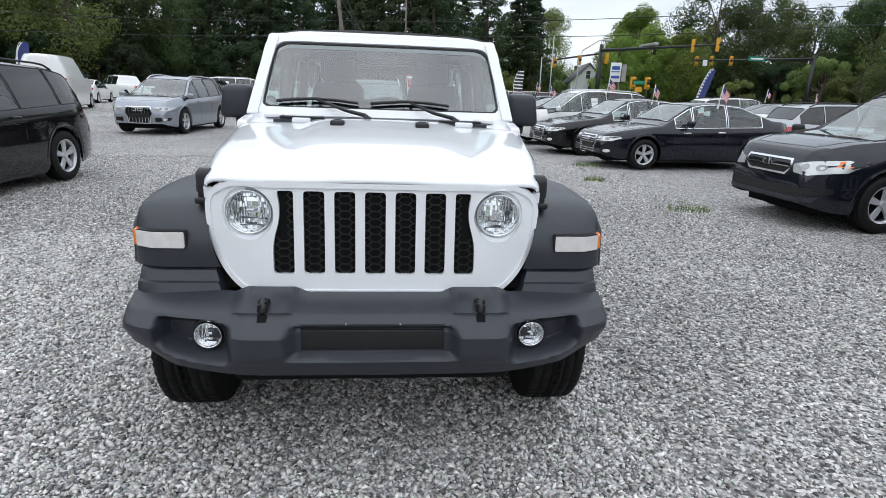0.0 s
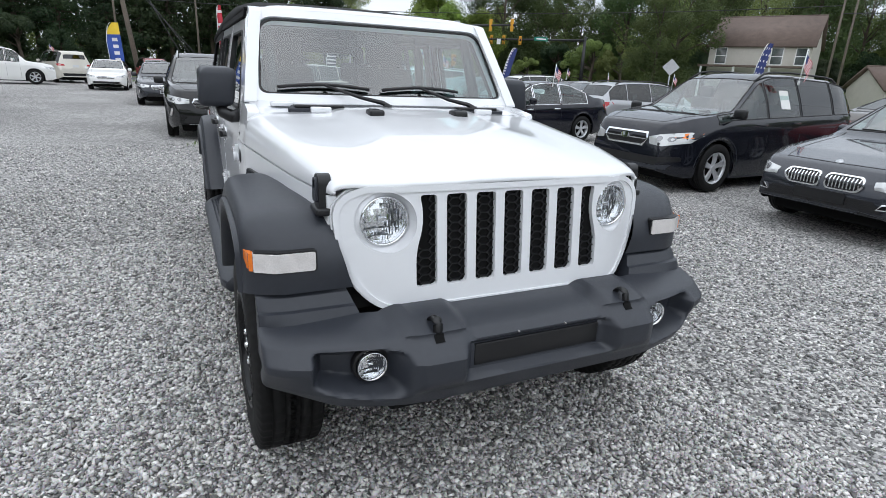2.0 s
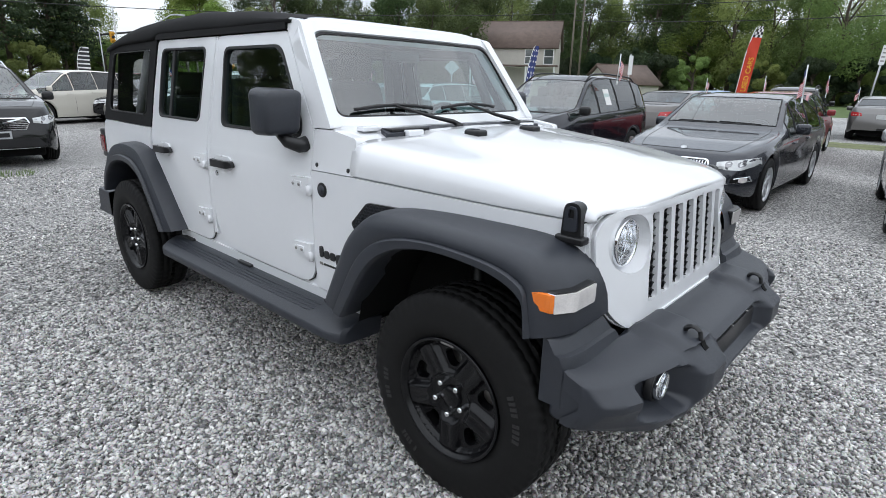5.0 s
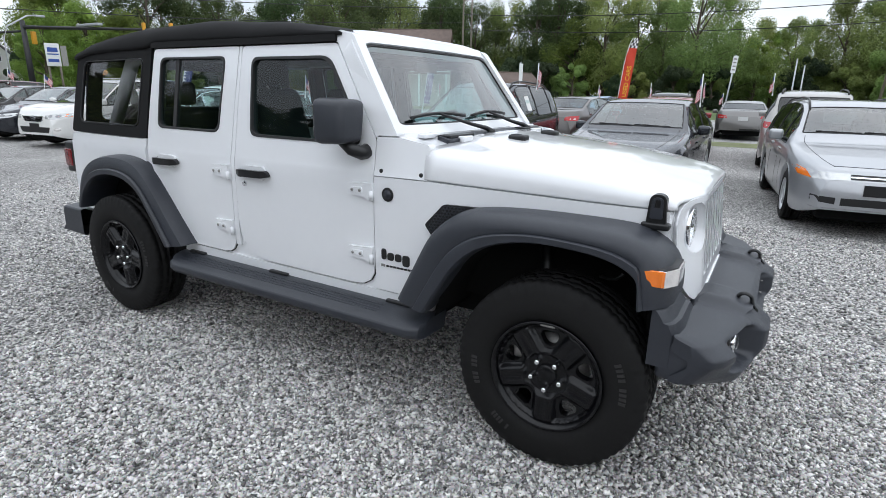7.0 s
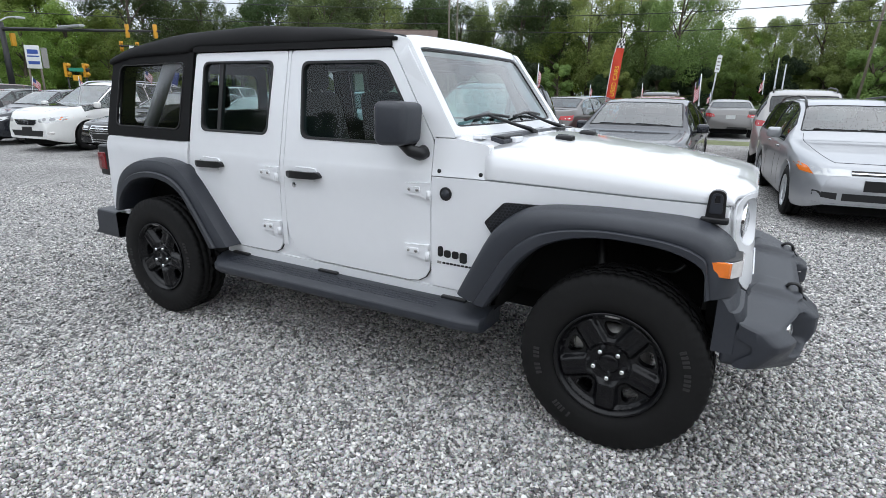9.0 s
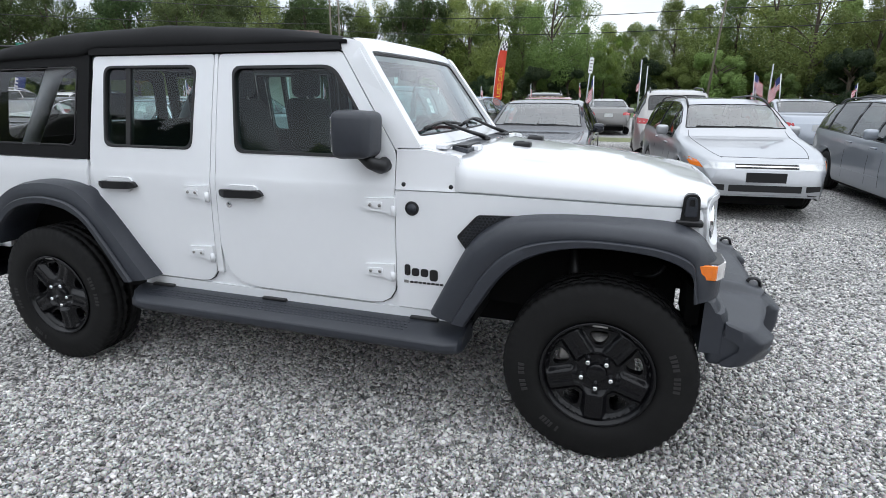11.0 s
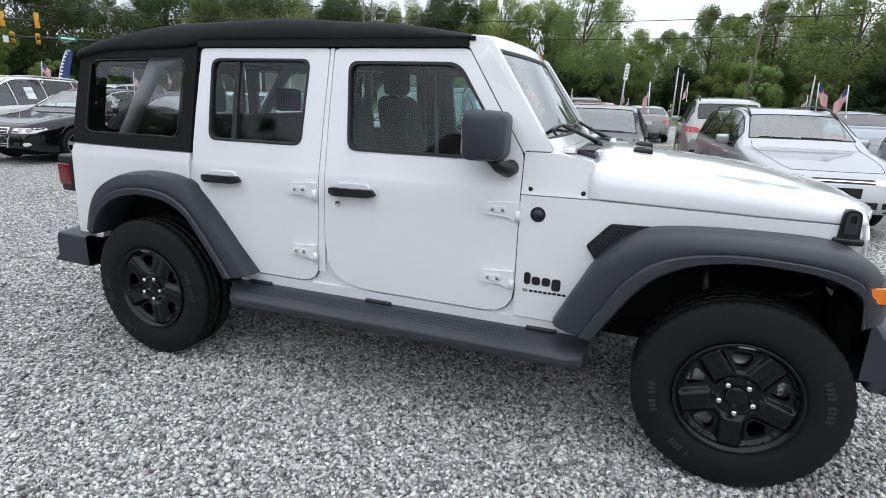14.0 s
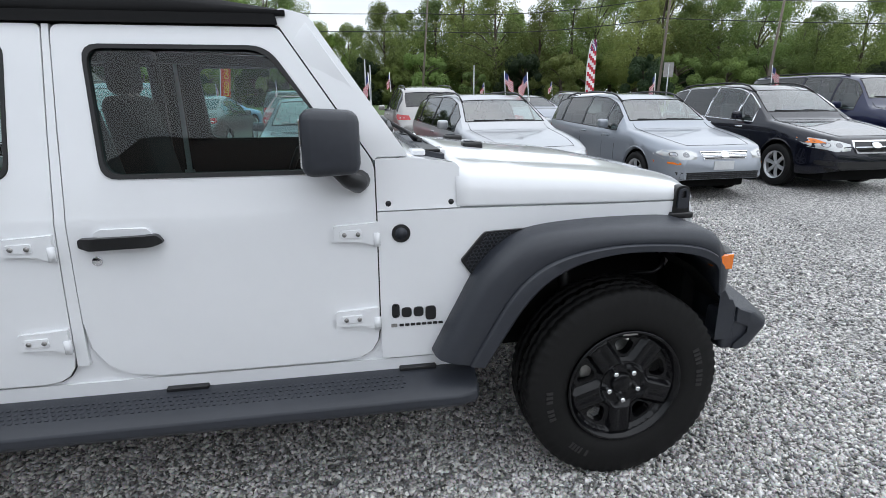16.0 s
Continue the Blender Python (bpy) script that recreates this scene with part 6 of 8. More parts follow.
    part("rear_valance", lay(tree, [(-0.70, H * 0.22), (0.70, H * 0.22), (0.74, H * 0.30), (-0.74, H * 0.30)], "rear", 0.006, 0.02, 0.08), lower or BLACK, th)
    return th


# ---- paints of the parked cars ----
CHARCOAL = paint("charcoal_paint", (0.010, 0.0115, 0.018), 0.3, 0.25)
DARKGREY = paint("dark_grey_paint", (0.036, 0.039, 0.048), 0.5, 0.27)
BLACKPAINT = paint("black_paint", (0.004, 0.004, 0.005), 0.1, 0.2)
NAVY = paint("blue_black_paint", (0.006, 0.007, 0.014), 0.2, 0.22)
SILVER = paint("silver_paint", (0.40, 0.41, 0.43), 0.55, 0.30)
PALESILVER = paint("pale_silver_paint", (0.30, 0.325, 0.365), 0.5, 0.30)
WARMSILVER = paint("warm_silver_paint", (0.36, 0.35, 0.34), 0.5)
MIDGREY = paint("mid_grey_paint", (0.155, 0.150, 0.146), 0.5)
BROWNGREY = paint("brown_grey_paint", (0.10, 0.09, 0.085), 0.5)
PLAINWHITE = paint("plain_white_paint", (0.78, 0.78, 0.76), 0.0)
CREAM = paint("cream_paint", (0.62, 0.59, 0.52), 0.1)
REDPAINT = paint("red_paint", (0.28, 0.02, 0.025), 0.3)
MAROON = paint("maroon_paint", (0.10, 0.018, 0.020), 0.4)
BLUEPAINT = paint("light_blue_paint", (0.22, 0.36, 0.52), 0.4)
DEEPBLUE = paint("deep_blue_paint", (0.012, 0.016, 0.05), 0.4)

# row across the lane, facing it
car("compact_suv", "charcoal compact estate SUV with chrome-edged grille on gravel", "car", (7.15, 4.34), -87, CHARCOAL, "suv", 4.60, 1.80, 1.70, 2.64, 0.93, 0.345, 5, "hexagon", "black", lower=PLASTIC, paper=("left", 1))
car("sedan", "dark grey sedan with twin oval chrome-rimmed grille", "car", (7.30, 1.38), -90, DARKGREY, "sedan", 4.90, 1.86, 1.46, 2.97, 0.83, 0.335, 5, "twin")
car("estate_car", "silver estate car with amber indicators and roof rails", "car", (6.95, -1.50), -83.5, SILVER, "wagon", 4.85, 1.75, 1.50, 2.70, 0.98, 0.315, 6, "slim", "black")
car("estate_car", "pale silver estate car with round chrome emblem", "car", (6.65, -4.25), -88, PALESILVER, "wagon", 4.68, 1.75, 1.50, 2.70, 0.92, 0.315, 6, "badge", "black", sill_trim=True)
car("estate_car", "black raised estate car with silver alloy wheels", "car", (6.80, -6.95), -90, NAVY, "wagon", 4.80, 1.82, 1.66, 2.74, 0.97, 0.345, 6, "hexagon", "black", chrome_belt=True, clear=0.26)
car("large_suv", "dark blue large SUV with roof rails", "car", (8.2, -10.3), -88, DEEPBLUE, "box", 5.1, 1.98, 1.90, 2.95, 0.95, 0.38, 6, "bar", "black")
car("sedan", "black sedan with chrome window trim and five-spoke wheels", "car", (6.60, 9.80), -84, NAVY, "sedan", 4.59, 1.77, 1.43, 2.64, 0.90, 0.32, 5, "tall", chrome_belt=True, sill_trim=True)
car("sedan", "glossy black large sedan with tall chrome-framed grille", "car", (6.30, 12.45), -84, BLACKPAINT, "sedan", 4.92, 1.86, 1.46, 2.84, 0.95, 0.33, 5, "tall", chrome_belt=True)
car("crossover", "white crossover with roof rails and dark lower bumper", "car", (5.95, 15.15), -82, PLAINWHITE, "suv", 4.65, 1.80, 1.66, 2.69, 0.93, 0.34, 6, "vee", "alloy", paper=("left", 1))
car("sedan", "dark grey sedan in the parked row", "car", (5.9, 17.9), -84, DARKGREY, "sedan", 4.7, 1.8, 1.45, 2.7, 0.9, 0.32, 6, "bar")
car("sedan", "black sedan in the parked row", "car", (5.9, 20.6), -84, BLACKPAINT, "sedan", 4.7, 1.8, 1.45, 2.7, 0.9, 0.32, 6, "bar")
car("crossover", "maroon crossover in the parked row", "car", (5.9, 23.4), -84, MAROON, "suv", 4.6, 1.8, 1.62, 2.65, 0.9, 0.34, 6, "bar")

# cars along the lane's other side and its far end
car("crossover", "silver crossover with upright-bar grille facing the lane", "car", (-6.85, 16.2), -4, PALESILVER, "suv", 4.63, 1.88, 1.64, 2.81, 0.88, 0.36, 5, "tall", "alloy")
car("crossover", "black crossover with silver wheels, seen from its side", "car", (-5.66, 4.72), -1, BLACKPAINT, "suv", 4.65, 1.88, 1.66, 2.81, 0.86, 0.36, 5, "twin", "black", lower=PLASTIC, chrome_belt=False)
car("crossover", "black crossover with slatted chrome grille facing the lane", "car", (-0.40, 12.30), 0, BLACKPAINT, "suv", 4.63, 1.86, 1.70, 2.77, 0.87, 0.36, 5, "slash", "alloy", lower=BLACK)
car("sedan", "dark blue-grey sedan with chrome grille bars", "car", (-1.45, 22.1), 0, DARKGREY, "sedan", 4.64, 1.86, 1.48, 2.78, 0.88, 0.33, 5, "slash")
car("sedan", "white sedan facing the lane with dark lower intake", "car", (-4.2, 32.8), 0, PLAINWHITE, "sedan", 4.6, 1.8, 1.48, 2.69, 0.9, 0.32, 5, "bar")
car("large_suv", "cream large SUV seen from behind", "car", (-7.6, 41.5), 205, CREAM, "box", 5.0, 2.0, 1.88, 2.95, 0.95, 0.38, 6, "bar", "black")
car("large_suv", "white large SUV seen from its side", "car", (-9.6, 36.5), 100, PLAINWHITE, "box", 5.0, 1.97, 1.88, 2.85, 0.95, 0.39, 6, "bar", "alloy", paper=("right", 2))
car("crossover", "dark grey crossover parked behind the silver one", "car", (-8.9, 24.5), -4, DARKGREY, "suv", 4.6, 1.85, 1.66, 2.7, 0.9, 0.35, 5, "bar", "black")
car("pickup_truck", "white pickup truck seen from behind", "car", (-20.4, 43.0), 236, PLAINWHITE, "pickup", 5.6, 2.0, 1.85, 3.4, 0.95, 0.38, 6, "bar", pillars=(0.36, 0.47))
car("sedan", "white sedan seen from behind", "car", (-19.8, 36.8), 190, PLAINWHITE, "sedan", 4.6, 1.8, 1.45, 2.7, 0.9, 0.32, 5, "bar")
car("panel_van", "white panel van with tall back doors", "car", (-16.4, 27.3), 195, PLAINWHITE, "van", 5.5, 2.0, 2.5, 3.4, 0.95, 0.36, 5, "bar", lower=PLASTIC)
car("sedan", "red sedan behind the lane cars", "car", (-1.2, 27.3), 5, REDPAINT, "sedan", 4.6, 1.8, 1.48, 2.7, 0.9, 0.32, 5, "bar")
car("crossover", "red crossover at the lane's end", "car", (-2.2, 38.5), 10, REDPAINT, "suv", 4.6, 1.8, 1.66, 2.7, 0.9, 0.34, 5, "bar", "black")
car("crossover", "pale beige crossover beyond the lane", "car", (3.2, 20.5), -70, CREAM, "suv", 4.5, 1.8, 1.64, 2.65, 0.9, 0.34, 5, "bar")

# second row, seen from behind
car("hatchback", "silver hatchback with red tail lamps, seen from behind", "car", (12.2, 11.3), 84, SILVER, "wagon", 4.42, 1.78, 1.50, 2.65, 0.88, 0.32, 5, "hexagon", "black")
car("sedan", "white sedan in the second row", "car", (12.9, 14.0), 88, PLAINWHITE, "sedan", 4.7, 1.8, 1.46, 2.7, 0.9, 0.32, 5, "bar")
car("sedan", "brown-grey sedan with red tail lamps, seen from behind", "car", (14.4, 4.7), 84, BROWNGREY, "sedan", 4.6, 1.78, 1.46, 2.65, 0.9, 0.32, 5, "bar")
car("sedan", "light blue sedan at the grass edge", "car", (22.5, 6.2), 60, BLUEPAINT, "sedan", 4.6, 1.8, 1.47, 2.7, 0.9, 0.32, 5, "bar")
car("sedan", "red sedan behind the dark grey sedan", "car", (14.0, 2.1), 90, REDPAINT, "sedan", 4.7, 1.8, 1.50, 2.7, 0.9, 0.32, 5, "bar")
car("coupe", "grey coupe with wide red tail lamps, seen from behind", "car", (22.6, 0.78), 95, MIDGREY, "coupe", 4.65, 1.82, 1.40, 2.85, 0.85, 0.34, 5, "bar")
car("crossover", "grey-silver crossover with red tail lamps, seen from behind", "car", (13.2, -1.15), 90, WARMSILVER, "suv", 4.65, 1.80, 1.70, 2.67, 0.95, 0.34, 5, "bar", "black")
car("sedan", "silver sedan with red tail lamps, seen from behind", "car", (14.5, -4.3), 92, PALESILVER, "sedan", 4.8, 1.82, 1.47, 2.78, 0.95, 0.33, 5, "bar")
car("estate_car", "white estate car in the second row", "car", (17.5, -7.6), 92, PLAINWHITE, "wagon", 4.8, 1.8, 1.55, 2.75, 0.95, 0.33, 5, "bar", "black")
car("crossover", "black crossover in the second row", "car", (21.5, 3.2), 95, BLACKPAINT, "suv", 4.6, 1.82, 1.68, 2.7, 0.95, 0.34, 5, "bar", "black")
car("sedan", "silver sedan far along the second row", "car", (14.5, 17.0), 88, SILVER, "sedan", 4.7, 1.8, 1.46, 2.7, 0.9, 0.32, 5, "bar")
car("crossover", "white crossover far along the second row", "car", (14.6, 20.0), 88, PLAINWHITE, "suv", 4.6, 1.8, 1.62, 2.7, 0.9, 0.34, 5, "bar", "black")

# ---- ground ----
def ground_material(name, base, dark, pale, cell, bump):
    m = bpy.data.materials.new(name)
    m.use_nodes = True
    n, l = m.node_tree.nodes, m.node_tree.links
    b = n["Principled BSDF"]
    b.inputs["Roughness"].default_value = 0.85
    place = n.new("ShaderNodeTexCoord")
    vor, fine, big = n.new("ShaderNodeTexVoronoi"), n.new("ShaderNodeTexNoise"), n.new("ShaderNodeTexNoise")
    vor.inputs["Scale"].default_value = cell
    fine.inputs["Scale"].default_value, big.inputs["Scale"].default_value = cell * 2.5, 0.35
    big.inputs["Detail"].default_value = 6
    grey = n.new("ShaderNodeSeparateColor")
    ramp = n.new("ShaderNodeValToRGB")
    ramp.color_ramp.elements[0].color, ramp.color_ramp.elements[1].color = (*dark, 1), (*pale, 1)
    e = ramp.color_ramp.elements.new(0.55)
    e.color = (*base, 1)
    patch = n.new("ShaderNodeMapRange")
    patch.inputs["From Min"].default_value, patch.inputs["From Max"].default_value = 0.35, 0.65
    patch.inputs["To Min"].default_value, patch.inputs["To Max"].default_value = 0.82, 1.14
    mul = n.new("ShaderNodeMix")
    mul.data_type, mul.blend_type = "RGBA", "MULTIPLY"
    mul.inputs[0].default_value = 1
    relief = n.new("ShaderNodeBump")
    relief.inputs["Strength"].default_value, relief.inputs["Distance"].default_value = bump, 0.012
    relief.invert = True
    for t in (vor, fine, big):
        l.new(place.outputs["Object"], t.inputs["Vector"])
    l.new(vor.outputs["Color"], grey.inputs["Color"])
    l.new(grey.outputs[0], ramp.inputs["Fac"])
    l.new(big.outputs["Fac"], patch.inputs["Value"])
    l.new(ramp.outputs["Color"], mul.inputs[6])
    l.new(patch.outputs["Result"], mul.inputs[7])
    l.new(mul.outputs[2], b.inputs["Base Color"])
    l.new(vor.outputs["Distance"], relief.inputs["Height"])
    l.new(relief.outputs["Normal"], b.inputs["Normal"])
    return m


GRAVEL = ground_material("gravel", (0.296, 0.289, 0.281), (0.045, 0.044, 0.043), (0.68, 0.66, 0.635), 62, 1.0)
DUSTY = ground_material("packed_gravel", (0.31, 0.305, 0.295), (0.14, 0.14, 0.135), (0.52, 0.51, 0.50), 30, 0.6)

GRASS = material("grass", (0.075, 0.115, 0.030), 0.9, vary=0.5, scale=1.5, bump=0.8, bump_scale=40)
DRYGRASS = material("thin_dry_grass", (0.150, 0.165, 0.075), 0.9, vary=0.55, scale=1.2, bump=0.8, bump_scale=40)
ASPHALT = material("asphalt", (0.07, 0.07, 0.072), 0.85, vary=0.25, scale=0.6, bump=0.3, bump_scale=120)


def flat_patch(name, x0, y0, x1, y1, z, mat, label, n=1):
    bm = bmesh.new()
    bmesh.ops.create_grid(bm, x_segments=max(n, 1), y_segments=max(n, 1), size=0.5)
    for v in bm.verts:
        v.co = Vector((x0 + (v.co.x + 0.5) * (x1 - x0), y0 + (v.co.y + 0.5) * (y1 - y0), z))
    ob = part(name, bm, mat)
    return tagged(ob, label, "ground", kind="structure")


flat_patch("ground", -900, -900, 900, 900, -0.03, GRASS, "grass and earth reaching to the woods")
flat_patch("gravel_lot", -40, -45, 18, 47, -0.012, GRAVEL, "grey crushed-stone parking lot", 40)
flat_patch("gravel_yard", 18, -45, 40, 40, -0.016, DUSTY, "thin gravel and grass behind the lot")
flat_patch("road", -120, 50, 160, 60, -0.02, ASPHALT, "asphalt road past the lot")


# ---- loose stones of the lot where the camera passes ----
def stones(name, count, x0, y0, x1, y1, seed, lo, hi):
    """Crushed stones lying on the lot: bipyramids bent out of shape, in one mesh."""
    g = np.random.default_rng(seed)
    px, py = g.uniform(x0, x1, count), g.uniform(y0, y1, count)
    size = lo + (hi - lo) * g.random(count) ** 2.2
    t = np.array([0.0, 2.1, 4.2])
    corner = np.array([(np.cos(q), np.sin(q), 0.0) for q in t] + [(0.15, 0.1, 1.0), (-0.1, 0.1, -1.0)]) * 0.62
    v = corner[None] * (1 + g.uniform(-0.30, 0.30, (count, 5, 3))) + g.uniform(-0.16, 0.16, (count, 5, 3))
    v = v * (size[:, None] * np.stack([g.uniform(0.85, 1.35, count), g.uniform(0.7, 1.1, count), g.uniform(0.45, 0.8, count)], 1))[:, None]
    a, tilt, lean = g.uniform(0, 2 * np.pi, count), g.normal(0, 0.35, count), g.normal(0, 0.35, count)
    ca, sa, ct, st, cl, sl = np.cos(a), np.sin(a), np.cos(tilt), np.sin(tilt), np.cos(lean), np.sin(lean)
    x, y, z = v[..., 0], v[..., 1], v[..., 2]
    y, z = y * ct[:, None] - z * st[:, None], y * st[:, None] + z * ct[:, None]
    x, z = x * cl[:, None] + z * sl[:, None], -x * sl[:, None] + z * cl[:, None]
    x, y = x * ca[:, None] - y * sa[:, None], x * sa[:, None] + y * ca[:, None]
    low = -0.012 + size * g.uniform(0.05, 0.42, count)
    v = np.stack([x + px[:, None], y + py[:, None], z + low[:, None]], -1).reshape(-1, 3)
    tri = np.array([(0, 1, 3), (1, 2, 3), (2, 0, 3), (1, 0, 4), (2, 1, 4), (0, 2, 4)])
    f = (np.arange(count)[:, None, None] * 5 + tri[None]).reshape(-1)
    me = bpy.data.meshes.new(name)
    me.vertices.add(len(v))
    me.vertices.foreach_set("co", v.reshape(-1))
    me.loops.add(len(f))
    me.loops.foreach_set("vertex_index", f.astype(np.int32))
    n = count * 6
    me.polygons.add(n)
    me.polygons.foreach_set("loop_start", np.arange(0, n * 3, 3, dtype=np.int32))
    me.update(calc_edges=True)
    me.validate()
    return me


STONE = bpy.data.materials.new("crushed_stone")
STONE.use_nodes = True
n_, l_ = STONE.node_tree.nodes, STONE.node_tree.links
geo, tint, grain, mixc = n_.new("ShaderNodeNewGeometry"), n_.new("ShaderNodeValToRGB"), n_.new("ShaderNodeTexNoise"), n_.new("ShaderNodeMix")
place_ = n_.new("ShaderNodeTexCoord")
tint.color_ramp.elements[0].color, tint.color_ramp.elements[1].color = (0.100, 0.098, 0.096, 1), (0.93, 0.91, 0.88, 1)
for pos, c in ((0.25, (0.310, 0.303, 0.295)), (0.60, (0.555, 0.542, 0.526)), (0.88, (0.71, 0.69, 0.667))):
    tint.color_ramp.elements.new(pos).color = (*c, 1)
grain.inputs["Scale"].default_value = 140
mixc.data_type, mixc.blend_type = "RGBA", "OVERLAY"
mixc.inputs[0].default_value = 0.5
l_.new(geo.outputs["Random Per Island"], tint.inputs["Fac"])
l_.new(place_.outputs["Object"], grain.inputs["Vector"])
l_.new(tint.outputs["Color"], mixc.inputs[6])
l_.new(grain.outputs["Color"], mixc.inputs[7])
l_.new(mixc.outputs[2], n_["Principled BSDF"].inputs["Base Color"])
n_["Principled BSDF"].inputs["Roughness"].default_value = 0.8
for nm, spec in (("near", (185000, -3.5, -1.9, 1.3, 3.0, 3, 0.013, 0.029)), ("mid", (90000, -6.0, -3.5, 4.6, 5.5, 4, 0.014, 0.030)), ("far", (50000, -8, -4.5, 4.6, 9.5, 5, 0.016, 0.032))):
    me = stones("loose_stones", *spec)
    me.materials.append(STONE)
    tagged(new("loose_stones", me), "grey crushed stones lying loose on the lot", "gravel", kind="stuff")

# ---- trees ----
BARK = material("bark", (0.085, 0.066, 0.050), 0.9, vary=0.35, scale=3, bump=0.8, bump_scale=18)


def leaf_material(name, a, b):
    m = bpy.data.materials.new(name)
    m.use_nodes = True
    n, l = m.node_tree.nodes, m.node_tree.links
    p = n["Principled BSDF"]
    p.inputs["Roughness"].default_value = 0.6
    p.inputs["Specular IOR Level"].default_value = 0.3
    g, info, ramp, hue, val, place, big = (n.new("ShaderNode" + q) for q in ("NewGeometry", "ObjectInfo", "ValToRGB", "HueSaturation", "MapRange", "TexCoord", "TexNoise"))
    ramp.color_ramp.elements[0].color, ramp.color_ramp.elements[1].color = (*a, 1), (*b, 1)
    val.inputs["To Min"].default_value, val.inputs["To Max"].default_value = 0.7, 1.35
    big.inputs["Scale"].default_value = 0.6
    shift = n.new("ShaderNodeMapRange")
    shift.inputs["To Min"].default_value, shift.inputs["To Max"].default_value = 0.475, 0.52
    again = n.new("ShaderNodeMath")
    again.operation = "FRACT"
    times = n.new("ShaderNodeMath")
    times.operation = "MULTIPLY"
    times.inputs[1].default_value = 7.3
    l.new(info.outputs["Random"], times.inputs[0])
    l.new(times.outputs[0], again.inputs[0])
    l.new(again.outputs[0], shift.inputs["Value"])
    l.new(shift.outputs["Result"], hue.inputs["Hue"])
    add = n.new("ShaderNodeMath")
    add.operation = "MULTIPLY_ADD"
    add.inputs[1].default_value, add.inputs[2].default_value = 0.30, 0.0
    l.new(g.outputs["Random Per Island"], add.inputs[0])
    l.new(big.outputs["Fac"], add.inputs[2])
    l.new(place.outputs["Object"], big.inputs["Vector"])
    off = n.new("ShaderNodeMath")
    off.operation = "MULTIPLY_ADD"
    off.inputs[1].default_value, off.inputs[2].default_value = 1.6, -0.62
    l.new(add.outputs[0], off.inputs[0])
    l.new(off.outputs[0], ramp.inputs["Fac"])
    l.new(info.outputs["Random"], val.inputs["Value"])
    l.new(val.outputs["Result"], hue.inputs["Value"])
    l.new(ramp.outputs["Color"], hue.inputs["Color"])
    l.new(hue.outputs["Color"], p.inputs["Base Color"])
    thin, both = n.new("ShaderNodeBsdfTranslucent"), n.new("ShaderNodeMixShader")
    both.inputs[0].default_value = 0.48
    l.new(hue.outputs["Color"], thin.inputs["Color"])
    l.new(p.outputs[0], both.inputs[1])
    l.new(thin.outputs[0], both.inputs[2])
    l.new(both.outputs[0], n["Material Output"].inputs["Surface"])
    return m


LEAF = leaf_material("green_leaves", (0.135, 0.185, 0.062), (0.270, 0.345, 0.105))
DARKLEAF = leaf_material("dark_leaves", (0.038, 0.064, 0.024), (0.115, 0.160, 0.055))
LEAF_BRIGHT = leaf_material("bright_green_leaves", (0.11, 0.165, 0.032), (0.30, 0.38, 0.085))
LEAF_FAR = leaf_material("far_leaves", (0.075, 0.110, 0.040), (0.165, 0.215, 0.072))
NEEDLE = leaf_material("dark_needles", (0.022, 0.042, 0.022), (0.080, 0.115, 0.050))


def leaf_cloud(centres, radii, per, size, seed, flat=0.0):
    """Many small leaf clumps about given centres: bent quads in one mesh."""
    g = np.random.default_rng(seed)
    c = np.repeat(np.array(centres), per, 0)
    r = np.repeat(np.array(radii), per, 0)
    n = len(c)
    d = g.normal(size=(n, 3))
    d /= np.linalg.norm(d, axis=1)[:, None]
    d[:, 2] *= 1 - flat
    pos = c + d * (r * (0.55 + 0.50 * g.random(n) ** 0.6))[:, None]
    # leaves lie mostly outwards and upwards on their clump
    nrm = d * 0.9 + np.array((0, 0, 0.40)) + g.normal(size=(n, 3)) * 0.42
    nrm /= np.linalg.norm(nrm, axis=1)[:, None]
    u = np.cross(nrm, g.normal(size=(n, 3)))
    u /= np.linalg.norm(u, axis=1)[:, None]
    w = np.cross(nrm, u)
    s = (size * g.uniform(0.55, 1.25, n))[:, None]
    verts = np.stack([pos - u * s - w * s * 0.35, pos + w * s * 0.6 - u * s * 0.1 + nrm * s * 0.2, pos + u * s + w * s * 0.2, pos + u * s * 0.15 - w * s * 0.7 + nrm * s * 0.15], 1)[:, ::-1].reshape(-1, 3)
    me = bpy.data.meshes.new("crown")
    me.from_pydata(verts.tolist(), [], np.arange(4 * n).reshape(-1, 4).tolist())
    return me


